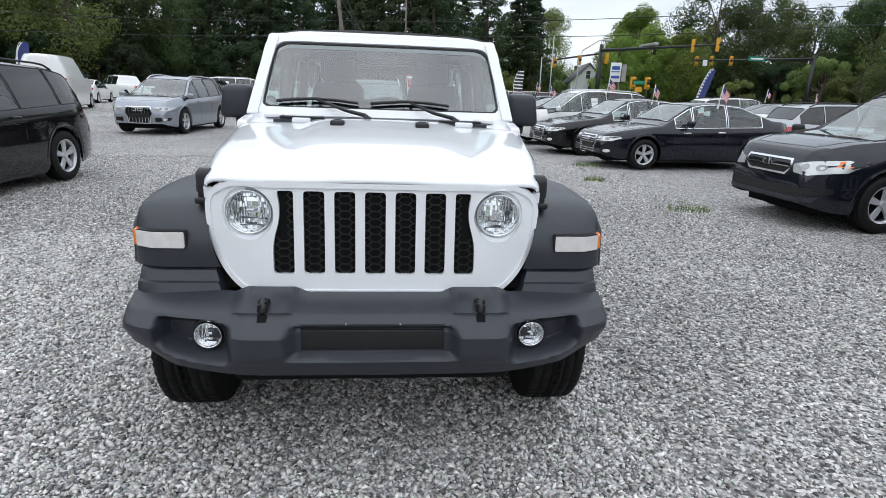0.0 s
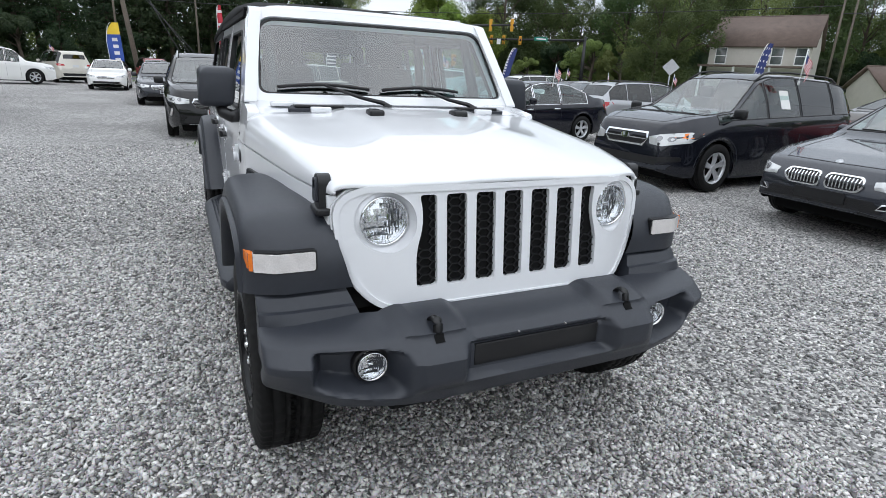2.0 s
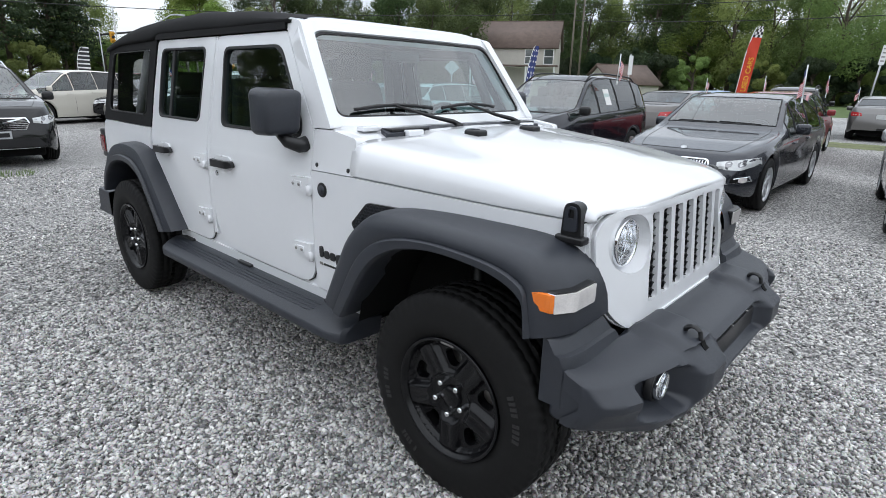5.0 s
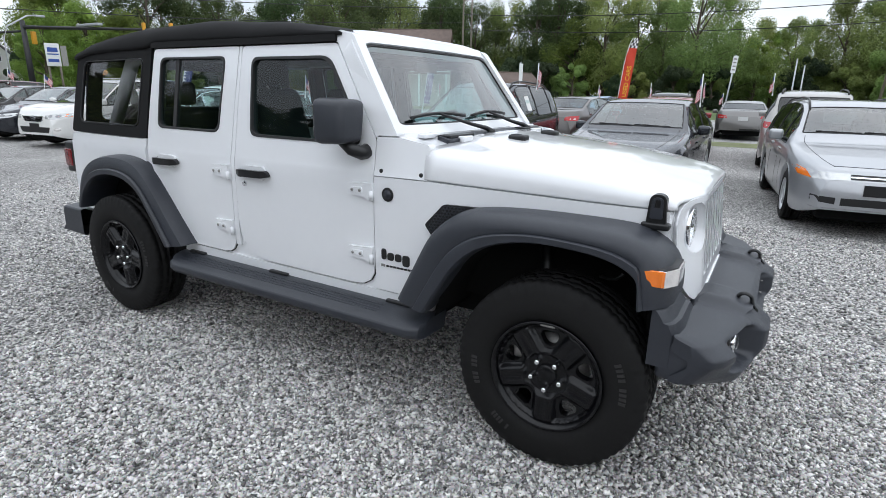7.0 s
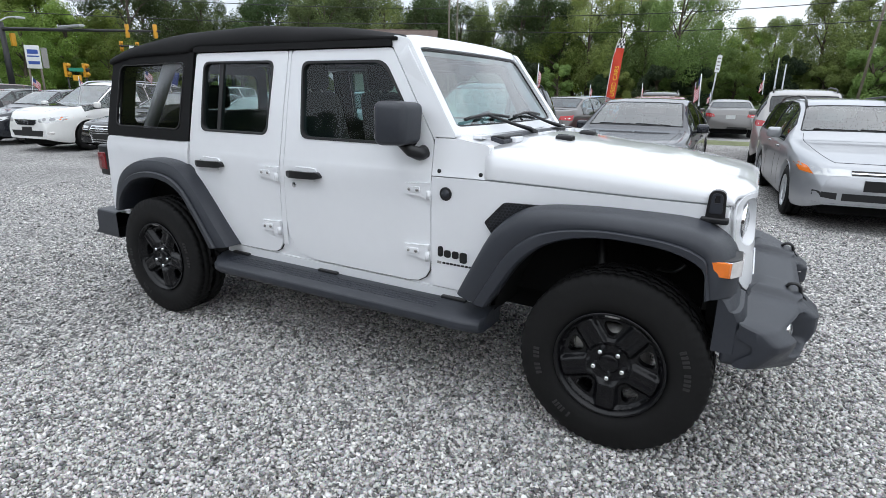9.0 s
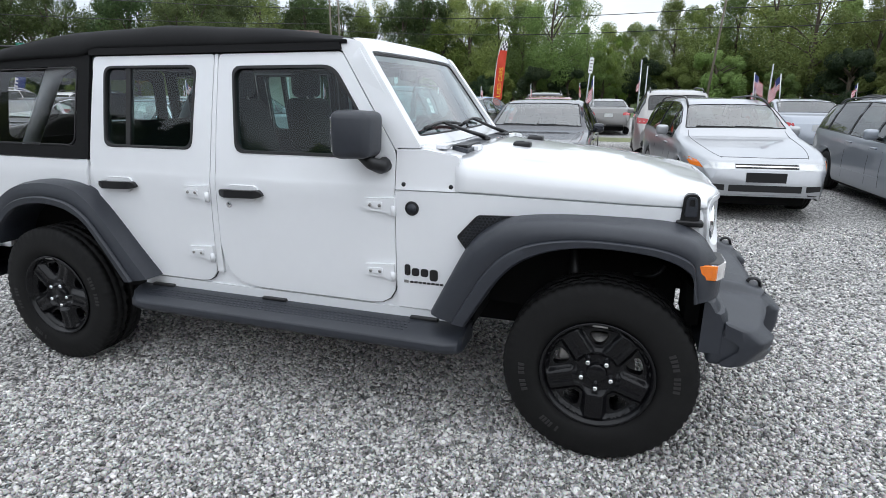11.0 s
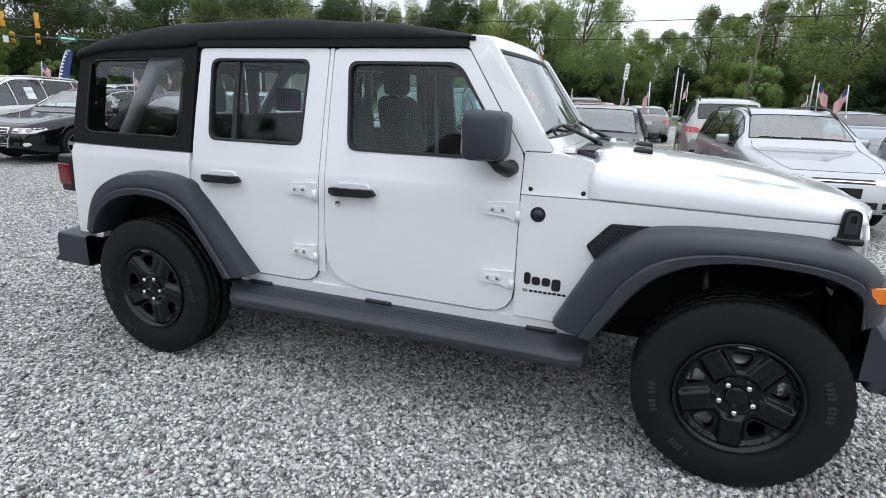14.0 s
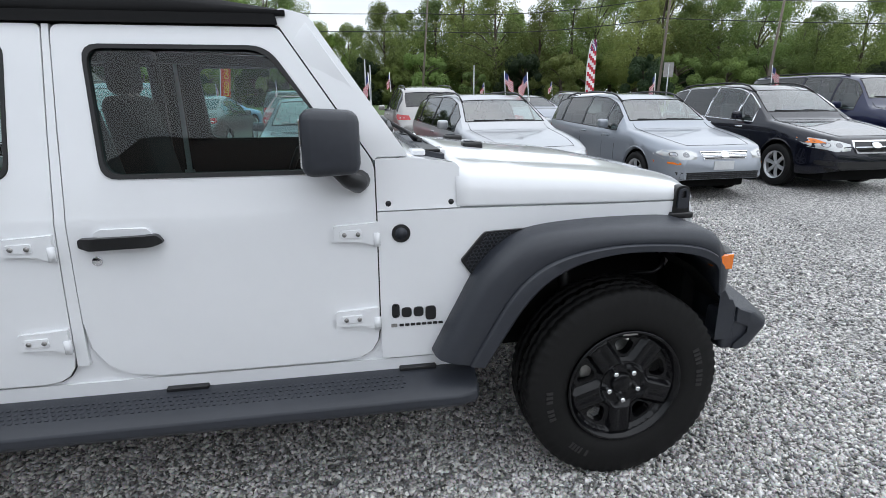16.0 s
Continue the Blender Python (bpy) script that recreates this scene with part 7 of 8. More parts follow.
def broad_tree(seed, high, spread, leaves, clear=0.22):
    g = random.Random(seed)
    base = thing("tree", "broad-leaved green tree at the edge of the wood", "tree", group="trees")
    bm = tube([(0, 0, -0.1), (0.1, 0.05, high * 0.3), (g.uniform(-0.3, 0.3), 0.2, high * 0.6), (0.2, g.uniform(-0.4, 0.4), high * 0.9)], 0.2, 8, radii=[0.30, 0.22, 0.14, 0.04])
    cs, rs = [], []
    for i in range(34):
        t = g.uniform(clear, 1.0)
        a = g.uniform(0, 2 * math.pi)
        reach = spread * math.sin(math.pi * min(0.97, 0.12 + 0.86 * (t - clear) / (1 - clear))) ** 0.7 * g.uniform(0.35, 1.0)
        p = (reach * math.cos(a), reach * math.sin(a), high * t)
        cs.append(p)
        rs.append(g.uniform(0.07, 0.15) * high * (0.7 if t > 0.85 else 1))
        if i % 2 == 0:
            tube([(0.1, 0.1, high * t * 0.72), (p[0] * 0.5, p[1] * 0.5, high * t * 0.90), p], 0.05, 5, bm, radii=[0.09, 0.06, 0.02])
    part("trunk", bm, BARK, base)
    me = leaf_cloud(cs, rs, 640, 0.108, seed)
    me.materials.append(leaves)
    new("crown", me).parent = base
    return base


def pine_tree(seed, high, spread):
    g = random.Random(seed)
    base = thing("pine_tree", "tall dark conifer with bare lower trunk", "tree", group="trees")
    bm = tube([(0, 0, -0.1), (0.05, 0, high * 0.5), (0, 0.05, high * 0.98)], 0.2, 8, radii=[0.26, 0.18, 0.03])
    cs, rs = [], []
    for i in range(44):
        t = 0.24 + 0.75 * (i / 44)
        a = i * 2.4 + g.uniform(-0.4, 0.4)
        reach = spread * (1.08 - t) ** 0.75 * g.uniform(0.65, 1.1)
        tip = (reach * math.cos(a), reach * math.sin(a), high * t - 0.06 * reach)
        tube([(0, 0, high * t), tip], 0.04, 4, bm, radii=[0.06, 0.015])
        for q in (0.45, 0.75, 1.0):
            cs.append((tip[0] * q, tip[1] * q, high * t + (tip[2] - high * t) * q))
            rs.append(0.5 + 0.25 * spread * (1 - t) * 0.6)
    part("trunk", bm, BARK, base)
    me = leaf_cloud(cs, rs, 78, 0.14, seed, 0.45)
    me.materials.append(NEEDLE)
    new("crown", me).parent = base
    return base


kinds = [broad_tree(11, 13.5, 4.6, LEAF), broad_tree(12, 11.5, 4.4, LEAF, 0.12), broad_tree(13, 15.0, 5.2, LEAF), broad_tree(14, 10.5, 4.6, LEAF_BRIGHT, 0.14), broad_tree(15, 6.5, 3.6, LEAF, 0.02), pine_tree(16, 17.0, 4.2), pine_tree(17, 14.0, 3.8), broad_tree(18, 6.0, 3.4, NEEDLE, 0.02), broad_tree(19, 14.0, 4.8, DARKLEAF, 0.12)]
PLANTED = [0] * len(kinds)


def plant(kind, az, dist, scale=1.0, turn=0.0):
    a = radians(az)
    m = pose(dist * math.sin(a), dist * math.cos(a), 0, 0, 0, turn)
    if not PLANTED[kind]:
        kinds[kind].matrix_basis = m
        kinds[kind].scale = (scale,) * 3
    else:
        t = copy_thing(kinds[kind], m)
        t.scale = (scale,) * 3
    PLANTED[kind] += 1


g = random.Random(5)
# az, distance, kind weights, height factor by stretch of the horizon
STRETCH = [(-50, -16, (8, 6, 8, 0, 8), 1.15, 74), (-16, 6, (5, 6, 5, 6, 8), 1.15, 74), (6, 15, (5, 6, 0, 5), 1.0, 84), (15, 21, (1, 4, 1), 0.55, 100), (21, 30, (3, 3, 1), 1.05, 86), (30, 44, (8, 8, 2, 8), 1.08, 86), (44, 71, (8, 8, 8, 2), 1.18, 86), (71, 84, (3, 0, 1, 2), 1.22, 82), (84, 98, (1, 0, 3, 0), 1.0, 84), (98, 131, (0, 2, 2, 0, 1), 1.12, 82), (131, 140, (1, 0), 0.85, 84), (140, 310, (2, 0, 2, 1), 1.0, 70)]
for a0, a1, ks, f, dist in STRETCH:
    unseen = a0 >= 140
    n = int((a1 - a0) / (6.0 if unseen else 3.0)) + 1
    for i in range(n):
        az = a0 + (a1 - a0) * (i + 0.5) / n + g.uniform(-0.8, 0.8)
        plant(g.choice(ks), az, dist * g.uniform(0.92, 1.05), f * g.uniform(0.78, 1.18), g.uniform(0, 360))
        if not unseen:
            plant(g.choice(ks), az + 1.5, dist * g.uniform(1.15, 1.3), f * g.uniform(0.95, 1.2), g.uniform(0, 360))
    for i in range(0 if unseen else int((a1 - a0) / 2.6)):
        plant(7 if a1 <= 6 or a0 == 44 or g.random() < 0.3 else 4, a0 + (a1 - a0) * (i + g.random()) / max(1, int((a1 - a0) / 2.6)), dist * g.uniform(0.84, 1.0), g.uniform(0.6, 1.05), g.uniform(0, 360))

for az, d, sc in ((47.4, 60, 0.80), (45.6, 58, 0.70)):
    plant(8, az, d, sc, 30 * az)
for az, d, s in ((22.4, 70, 0.78), (25.6, 74, 0.92), (28.6, 72, 0.84)):
    plant(3, az, d, s, 40 * az)
# the wood goes on behind the single trees, all the way round
g3 = np.random.default_rng(8)
n = 2600
az = g3.uniform(0, 2 * np.pi, n)
deg = np.degrees(az)
rise = 7.2 + 1.6 * np.sin(3 * az) + 1.2 * np.sin(11 * az + 1) + 0.8 * np.sin(29 * az)
rise = np.where((deg > 13) & (deg < 23), rise * 0.62, rise)
far = g3.uniform(108, 122, n)
up = rise * g3.random(n) ** 0.8
me = leaf_cloud(np.stack([far * np.sin(az), far * np.cos(az), up], 1).tolist(), g3.uniform(1.4, 2.6, n).tolist(), 46, 0.40, 9)
me.materials.append(LEAF_FAR)
tagged(new("far_wood", me), "dense green wood behind the single trees", "wood", kind="stuff")



# ---- things beyond the lot ----
WOOD = material("weathered_wood", (0.16, 0.135, 0.11), 0.85, vary=0.3, scale=2, bump=0.5, bump_scale=30)
MASTBLACK = material("black_mast", (0.02, 0.02, 0.022), 0.5, vary=0.15)
GALV = material("galvanised_steel", (0.45, 0.46, 0.47), 0.5, metal=0.6, vary=0.15)
SIGNAL = material("signal_yellow", (0.62, 0.30, 0.02), 0.5, vary=0.1)
SIGNGREEN = material("sign_green", (0.01, 0.22, 0.14), 0.5, vary=0.05)
SIGNWHITE = material("sign_white", (0.75, 0.76, 0.76), 0.5, vary=0.05)
SIGNBLUE = material("sign_blue", (0.03, 0.08, 0.35), 0.5, vary=0.05)
FLAGRED = material("flag_red", (0.48, 0.03, 0.05), 0.75, vary=0.1)
FLAGWHITE = material("flag_white", (0.75, 0.73, 0.73), 0.75, vary=0.06)
FLAGBLUE = material("flag_blue", (0.03, 0.045, 0.16), 0.75, vary=0.1)
BANNERRED = material("banner_red", (0.58, 0.05, 0.02), 0.7, vary=0.08)
BANNERYELLOW = material("banner_yellow", (0.80, 0.55, 0.04), 0.7, vary=0.06)
SIDING = material("cream_siding", (0.50, 0.48, 0.43), 0.7, vary=0.08, scale=2)
WHITEWALL = material("white_siding", (0.68, 0.68, 0.66), 0.7, vary=0.08, scale=2)
SHINGLE = material("brown_shingle", (0.13, 0.095, 0.08), 0.9, vary=0.25, scale=2, bump=0.6, bump_scale=14)
GREYROOF = material("grey_shingle", (0.14, 0.14, 0.145), 0.9, vary=0.25, scale=2, bump=0.6, bump_scale=14)
EYE0 = (-1.0, -1.5)


def out_at(az, dist, eye=EYE0):
    return eye[0] + dist * math.sin(radians(az)), eye[1] + dist * math.cos(radians(az))


# small striped flags on the cars
def car_flag():
    th = thing("car_flag", "small striped red and white flag on a white window pole", "flag", group="car flags")
    part("pole", tube([(0, 0, -0.04), (0, 0, 0.46)], 0.009, 6), SIGNWHITE, th)
    part("clip", box(-0.02, -0.01, -0.06, 0.02, 0.01, 0.0, round_by=0.004), SIGNWHITE, th)
    bm = bmesh.new()
    nu, nv = 12, 13
    grid = [[bm.verts.new((0.01 + 0.30 * (i / nu) * (0.80 - 0.10 * j / nv), 0.045 * math.sin(6.5 * i / nu + 0.6 * j / nv) * (i / nu), 0.43 - 0.215 * j / nv - 0.20 * (i / nu) ** 1.25)) for i in range(nu + 1)] for j in range(nv + 1)]
    for j in range(nv):
        for i in range(nu):
            f = bm.faces.new((grid[j][i], grid[j + 1][i], grid[j + 1][i + 1], grid[j][i + 1]))
            f.material_index = 2 if (i < 5 and j < 7) else (0 if j % 2 == 0 else 1)
    part("cloth", bm, [FLAGRED, FLAGWHITE, FLAGBLUE], th, angle=80)
    return th


flag = car_flag()
FLAGS = [(7.15, 0.52, 1.40, 20), (7.35, 3.42, 1.60, 10), (7.0, 9.08, 1.36, 15), (6.75, 11.70, 1.38, 30), (6.55, 14.42, 1.58, 5), (6.3, 17.2, 1.36, 40), (6.3, 19.9, 1.36, 0), (7.6, -5.05, 1.42, -10), (7.4, -2.40, 1.42, 25), (7.9, -2.1, 1.46, 200), (7.7, -7.7, 1.58, 170), (13.0, -0.35, 1.62, 15), (14.2, 1.3, 1.42, 190), (15.2, 2.9, 1.42, 10), (21.2, 1.4, 1.22, 30), (14.9, -3.5, 1.40, 15), (17.6, -6.8, 1.48, 10), (17.0, 5.0, 1.38, 0), (14.0, 9.7, 1.42, 20), (15.4, 13.4, 1.38, 10), (14.8, 16.2, 1.38, 45), (15.0, 19.2, 1.54, 20), (6.4, 22.6, 1.54, 20), (-0.1, 27.9, 1.4, 10), (-7.9, 40.0, 1.75, 10)]
flag.matrix_basis = pose(*FLAGS[0][:3], 0, 8, FLAGS[0][3])
for x, y, z, r in FLAGS[1:]:
    copy_thing(flag, pose(x, y, z, 0, 8 if r < 90 else -6, r))


# tall feather banners
def feather(x, y, high, wide, turn, cloth, label, decor=None, low=0.9, lean=4):
    th = thing("feather_banner", label, "banner", pose(x, y, 0, 0, lean, turn), group="feather banners")
    bow = [(0, 0, 0)] + [(0.0, 0, high * 0.7)] + [(wide * (0.10 + 0.75 * (1 - math.cos(t)) / 1.0) * 0.6, 0, high * (0.7 + 0.3 * math.sin(t))) for t in (0.5, 0.9, 1.25, 1.5)]
    part("pole", tube(bow, 0.02, 6), SIGNWHITE, th)
    bm = bmesh.new()
    n = 28
    rows = []
    for j in range(n + 1):
        z = low + (high - low) * j / n
        a = 0.015 + (wide * 0.55 * max(0.0, (z / high - 0.74) / 0.26) ** 2)
        b = wide * (1.0 - 0.25 * max(0, 0.3 - j / n))
        rows.append([bm.verts.new((a + (max(b, a + 0.05) - a) * i / 8, 0.03 * math.sin(5 * z + 0.5 * i), z)) for i in range(9)])
    for j in range(n):
        for i in range(8):
            f = bm.faces.new((rows[j][i], rows[j][i + 1], rows[j + 1][i + 1], rows[j + 1][i]))
            f.material_index = decor(i, j / n, j) if decor else 0
    part("cloth", bm, cloth, th, angle=80)
    return th


red = feather(27.1, 6.97, 4.35, 0.48, -70, [BANNERRED, FLAGWHITE, MASTBLACK], "red feather banner with yellow letters and chequered tip", lambda i, t, j: ((1 if (i // 2 + j) % 2 else 2) if t > 0.83 else 0), lean=5)
start = 1.45
for word in ("USED", "CARS"):
    words = bpy.data.curves.new("words", "FONT")
    words.body, words.size, words.align_x, words.extrude = word, 0.30, "LEFT", 0.004
    tmp = new("lettering", words)
    dep = bpy.context.evaluated_depsgraph_get()
    me = bpy.data.meshes.new_from_object(tmp.evaluated_get(dep))
    bpy.data.objects.remove(tmp)
    me.materials.clear()
    me.materials.append(BANNERYELLOW)
    o = new("lettering", me)
    o.parent = red
    o.matrix_basis = pose(0.38, -0.05, start, 90, 0, 0) @ pose(0, 0, 0, 0, 0, 90)
    start += max(v.co.x for v in me.vertices) + 0.10
feather(24.0, 17.0, 3.6, 0.38, -52, [FLAGBLUE, FLAGWHITE], "blue feather banner with white stars", lambda i, t, j: 1 if (i % 3 == 1 and j % 3 == 1) else 0, lean=8)
feather(17.3, 29.5, 3.4, 0.42, -28, [FLAGBLUE, FLAGWHITE], "dark blue feather banner with white marks", lambda i, t, j: 1 if (i < 2 and j % 2) else 0, lean=14)
feather(-4.4, 37.0, 3.5, 0.75, 5, [SIGNBLUE, BANNERYELLOW, FLAGWHITE], "blue feather banner with yellow tip", lambda i, t, j: 1 if t > 0.72 else (2 if (2 < i < 6 and j % 4 in (1, 2)) else 0), lean=-3)
feather(9.2, 41.0, 3.2, 0.7, -12, [MASTBLACK, FLAGWHITE], "black and white feather banner", lambda i, t, j: 1 if j % 3 == 0 else 0, lean=2)
feather(20.2, -9.3, 3.65, 0.34, -114, [FLAGRED, FLAGWHITE, FLAGBLUE], "striped red and white feather banner", lambda i, t, j: (2 if t > 0.80 and i % 2 else (0 if (j + i // 2) % 4 < 2 else 1)), low=1.1, lean=0)
feather(-24.0, 36.5, 3.6, 0.75, 15, [FLAGBLUE, FLAGWHITE], "blue feather banner behind the van", lambda i, t, j: 1 if i < 1 else 0, lean=3)


feather(0.75, 23.0, 3.7, 0.24, -30, [FLAGRED, FLAGWHITE], "red and white striped feather banner", lambda i, t, j: 1 if j % 5 == 0 else 0, low=1.0, lean=-3)


# traffic signals on masts
def signal_head(th, x, y, z, turn, back=False):
    m = Matrix.Translation((x, y, z)) @ pose(0, 0, 0, 0, 0, turn)
    bm = box(-0.17, -0.12, -0.5, 0.17, 0.12, 0.5, round_by=0.03)
    bm.transform(m)
    h = part("signal_head", bm, SIGNAL, th)
    if not back:
        for k in (-1, 0, 1):
            bm = tube([(0, -0.125, 0.31 * k), (0, -0.16, 0.31 * k)], 0.115, 12)
            bm.transform(m)
            part("signal_lens", bm, GLOSS_BLACK if k < 1 else REDLENS, h)
            bm = tube([(0, -0.12, 0.31 * k + 0.03), (0, -0.30, 0.31 * k + 0.04)], 0.13, 8)
            bm.transform(m)
            part("visor", bm, SIGNAL if k else MASTBLACK, h)
    return h


mast = thing("traffic_mast", "black traffic-signal mast with a long arm and yellow signal heads", "traffic light")
mx, my = 20.8, 54.4
part("mast_pole", tube([(mx, my, -0.1), (mx, my, 6.55)], 0.2, 12, radii=[0.26, 0.18]), MASTBLACK, mast)
part("mast_base", tube([(mx, my, -0.1), (mx, my, 0.8)], 0.38, 12), MASTBLACK, mast)
arm_end = Vector((25.6, 41.0, 5.75))
part("mast_arm", tube([(mx, my, 6.0), arm_end], 0.12, 10, radii=[0.16, 0.08]), MASTBLACK, mast)
part("side_arm", tube([(mx, my, 5.7), (mx - 4.2, my + 6, 5.1)], 0.09, 8), MASTBLACK, mast)
for f, z in ((0.80, 5.8), (0.97, 5.75)):
    p = Vector((mx, my, 0)).lerp(arm_end, f)
    signal_head(mast, p.x, p.y, z, 70, True)
signal_head(mast, mx + 0.5, my - 0.4, 5.2, 10, True)
signal_head(mast, mx - 1.5, my + 2, 5.1, 10)
signal_head(mast, mx - 3.4, my + 4.6, 4.9, 10)
p = Vector((mx, my, 6.1)).lerp(arm_end, 0.45)
part("camera_box", box(p.x - 0.2, p.y - 1.6, 6.05, p.x + 0.2, p.y + 1.6, 6.25, round_by=0.03), GALV, mast)
mast2 = thing("traffic_mast", "far traffic-signal mast with yellow signals and a green street sign", "traffic light")
x2, y2 = out_at(37.5, 74, (0.08, -2.5))
part("mast_pole", tube([(x2, y2, -0.1), (x2, y2, 6.6)], 0.2, 12, radii=[0.25, 0.17]), MASTBLACK, mast2)
xe, ye = out_at(28.3, 70, (0.08, -2.5))
part("mast_arm", tube([(x2, y2, 6.2), (xe, ye, 5.75)], 0.1, 10, radii=[0.15, 0.08]), MASTBLACK, mast2)
for az in (28.5, 29.7, 31.3):
    x, y = out_at(az, 70.6, (0.08, -2.5))
    signal_head(mast2, x, y, 5.75, -25)
x, y = out_at(32.9, 71, (0.08, -2.5))
part("street_sign", box(x - 0.95, y - 0.9, 5.75, x + 0.95, y - 0.86, 6.2), SIGNGREEN, mast2)
part("street_sign_bar", box(x - 0.7, y - 0.93, 5.9, x + 0.7, y - 0.9, 6.05), SIGNWHITE, mast2)
x, y = out_at(29.1, 70, (0.08, -2.5))
part("white_panel", box(x - 0.25, y - 0.3, 5.2, x + 0.25, y - 0.26, 5.8), SIGNWHITE, mast2)
posts = thing("signal_post", "low yellow signals with an arrow board by the junction", "traffic light")
for az in (23.2, 24.5):
    x, y = out_at(az, 52, (0.08, -2.5))
    part("post", tube([(x, y, -0.1), (x, y, 2.9)], 0.06, 8), MASTBLACK, posts)
    signal_head(posts, x, y, 2.75, 15)
x, y = out_at(23.8, 51.5, (0.08, -2.5))
part("arrow_board", box(x - 0.3, y - 0.05, 2.0, x + 0.3, y + 0.05, 2.4), SIGNAL, posts)
part("name_board", box(x - 0.5, y - 0.05, 2.65, x + 0.5, y + 0.05, 2.9), SIGNGREEN, posts)
# shop sign with unreadable lines
sx, sy = 21.6, 52.0
shop = thing("shop_sign", "white roadside sign board with blue lines on posts", "sign", pose(sx, sy, 0, 0, 0, -20))
part("board", box(-0.50, -0.1, 2.95, 0.50, 0.1, 4.75, round_by=0.03), SIGNWHITE, shop)
for z, w, h in ((4.25, 0.36, 0.34), (3.90, 0.40, 0.10), (3.40, 0.38, 0.24)):
    part("line", box(-w, -0.115, z - h / 2, w, -0.095, z + h / 2), SIGNBLUE, shop)
for x in (-0.4, 0.4):
    part("post", tube([(x, 0, -0.1), (x, 0, 3.0)], 0.08, 8), WOOD, shop)
part("cabinet", box(0.58, -0.06, 3.0, 1.0, 0.06, 4.6), STEEL, shop)


# houses
def house(name, label, x, y, turn, wide, deep, eave, ridge, wall_mat, roof_mat, windows, gable_front=False):
    th = thing(name, label, "house", pose(x, y, 0, 0, 0, turn))
    w, d = wide / 2, deep / 2
    if gable_front:
        verts = [(-w, -d, -0.1), (w, -d, -0.1), (w, d, -0.1), (-w, d, -0.1), (-w, -d, eave), (w, -d, eave), (w, d, eave), (-w, d, eave), (0, -d, ridge), (0, d, ridge)]
        faces = [(0, 1, 5, 8, 4), (2, 3, 7, 9, 6), (1, 2, 6, 5), (3, 0, 4, 7), (0, 3, 2, 1)]
        slopes = [((-w - 0.3, -d - 0.3, eave - 0.15), (0, -d - 0.3, ridge + 0.12), (0, d + 0.3, ridge + 0.12), (-w - 0.3, d + 0.3, eave - 0.15)), ((w + 0.3, -d - 0.3, eave - 0.15), (0, -d - 0.3, ridge + 0.12), (0, d + 0.3, ridge + 0.12), (w + 0.3, d + 0.3, eave - 0.15))]
    else:
        verts = [(-w, -d, -0.1), (w, -d, -0.1), (w, d, -0.1), (-w, d, -0.1), (-w, -d, eave), (w, -d, eave), (w, d, eave), (-w, d, eave), (-w, 0, ridge), (w, 0, ridge)]
        faces = [(0, 1, 5, 4), (2, 3, 7, 6), (1, 2, 6, 9, 5), (3, 0, 4, 8, 7), (0, 3, 2, 1)]
        slopes = [((-w - 0.3, -d - 0.35, eave - 0.12), (w + 0.3, -d - 0.35, eave - 0.12), (w + 0.3, 0, ridge + 0.1), (-w - 0.3, 0, ridge + 0.1)), ((-w - 0.3, d + 0.35, eave - 0.12), (w + 0.3, d + 0.35, eave - 0.12), (w + 0.3, 0, ridge + 0.1), (-w - 0.3, 0, ridge + 0.1))]
    part("wall_shell", closed(from_lists(verts, faces)), wall_mat, th)
    for s in slopes:
        part("roof_slope", from_lists(s, [(0, 1, 2, 3)]), roof_mat, th).modifiers.new("thick", "SOLIDIFY").thickness = 0.14
    for i in range(int((eave - 0.2) / 0.22)):
        z = 0.2 + 0.22 * i
        part("siding_board", box(-w - 0.012, -d - 0.022, z, w + 0.012, -d - 0.004, z + 0.205), wall_mat, th)
    for u, z, ww, hh in windows:
        win = part("window", box(u - ww / 2, -d - 0.05, z - hh / 2, u + ww / 2, -d - 0.03, z + hh / 2), HOUSEGLASS, th)
        for q in ((u - ww / 2 - 0.08, z - hh / 2 - 0.08, u - ww / 2, z + hh / 2 + 0.08), (u + ww / 2, z - hh / 2 - 0.08, u + ww / 2 + 0.08, z + hh / 2 + 0.08), (u - ww / 2, z + hh / 2, u + ww / 2, z + hh / 2 + 0.08), (u - ww / 2, z - hh / 2 - 0.1, u + ww / 2, z - hh / 2), (u - ww / 2, z - 0.03, u + ww / 2, z + 0.03)):
            part("window_frame", box(q[0], -d - 0.075, q[1], q[2], -d - 0.02, q[3]), SIGNWHITE, win)
    return th


hx, hy = out_at(54.0, 66, (-1.27, -1.91))
far_house = house("house", "two-storey cream house with brown shingle roof", hx, hy, -63, 8.6, 7.0, 5.4, 8.1, SIDING, SHINGLE, [(-3.2, 4.4, 0.9, 1.4), (1.6, 4.4, 0.9, 1.4), (3.6, 4.4, 0.9, 1.4)])
part("porch_roof", box(-4.7, -5.6, 3.35, 4.7, -3.75, 3.5), SHINGLE, far_house)
for x in (-4.4, -1.5, 1.5, 4.4):
    part("porch_post", box(x - 0.08, -5.5, -0.1, x + 0.08, -5.34, 3.36), SIGNWHITE, far_house)
lx, ly = out_at(64.2, 64, (-1.83, -1.71))
house("low_building", "low building with brown roof behind the lot", lx, ly, -28, 5.8, 5.0, 1.9, 3.6, SIDING, SHINGLE, [(-1.5, 1.6, 0.8, 1.0)])
wx, wy = out_at(18.6, 92, (0.08, -2.5))
house("house", "white gabled house with grey roof by the junction", wx, wy, -10, 5.0, 9.0, 3.6, 6.1, WHITEWALL, GREYROOF, [(0, 4.6, 0.6, 1.1)], True)
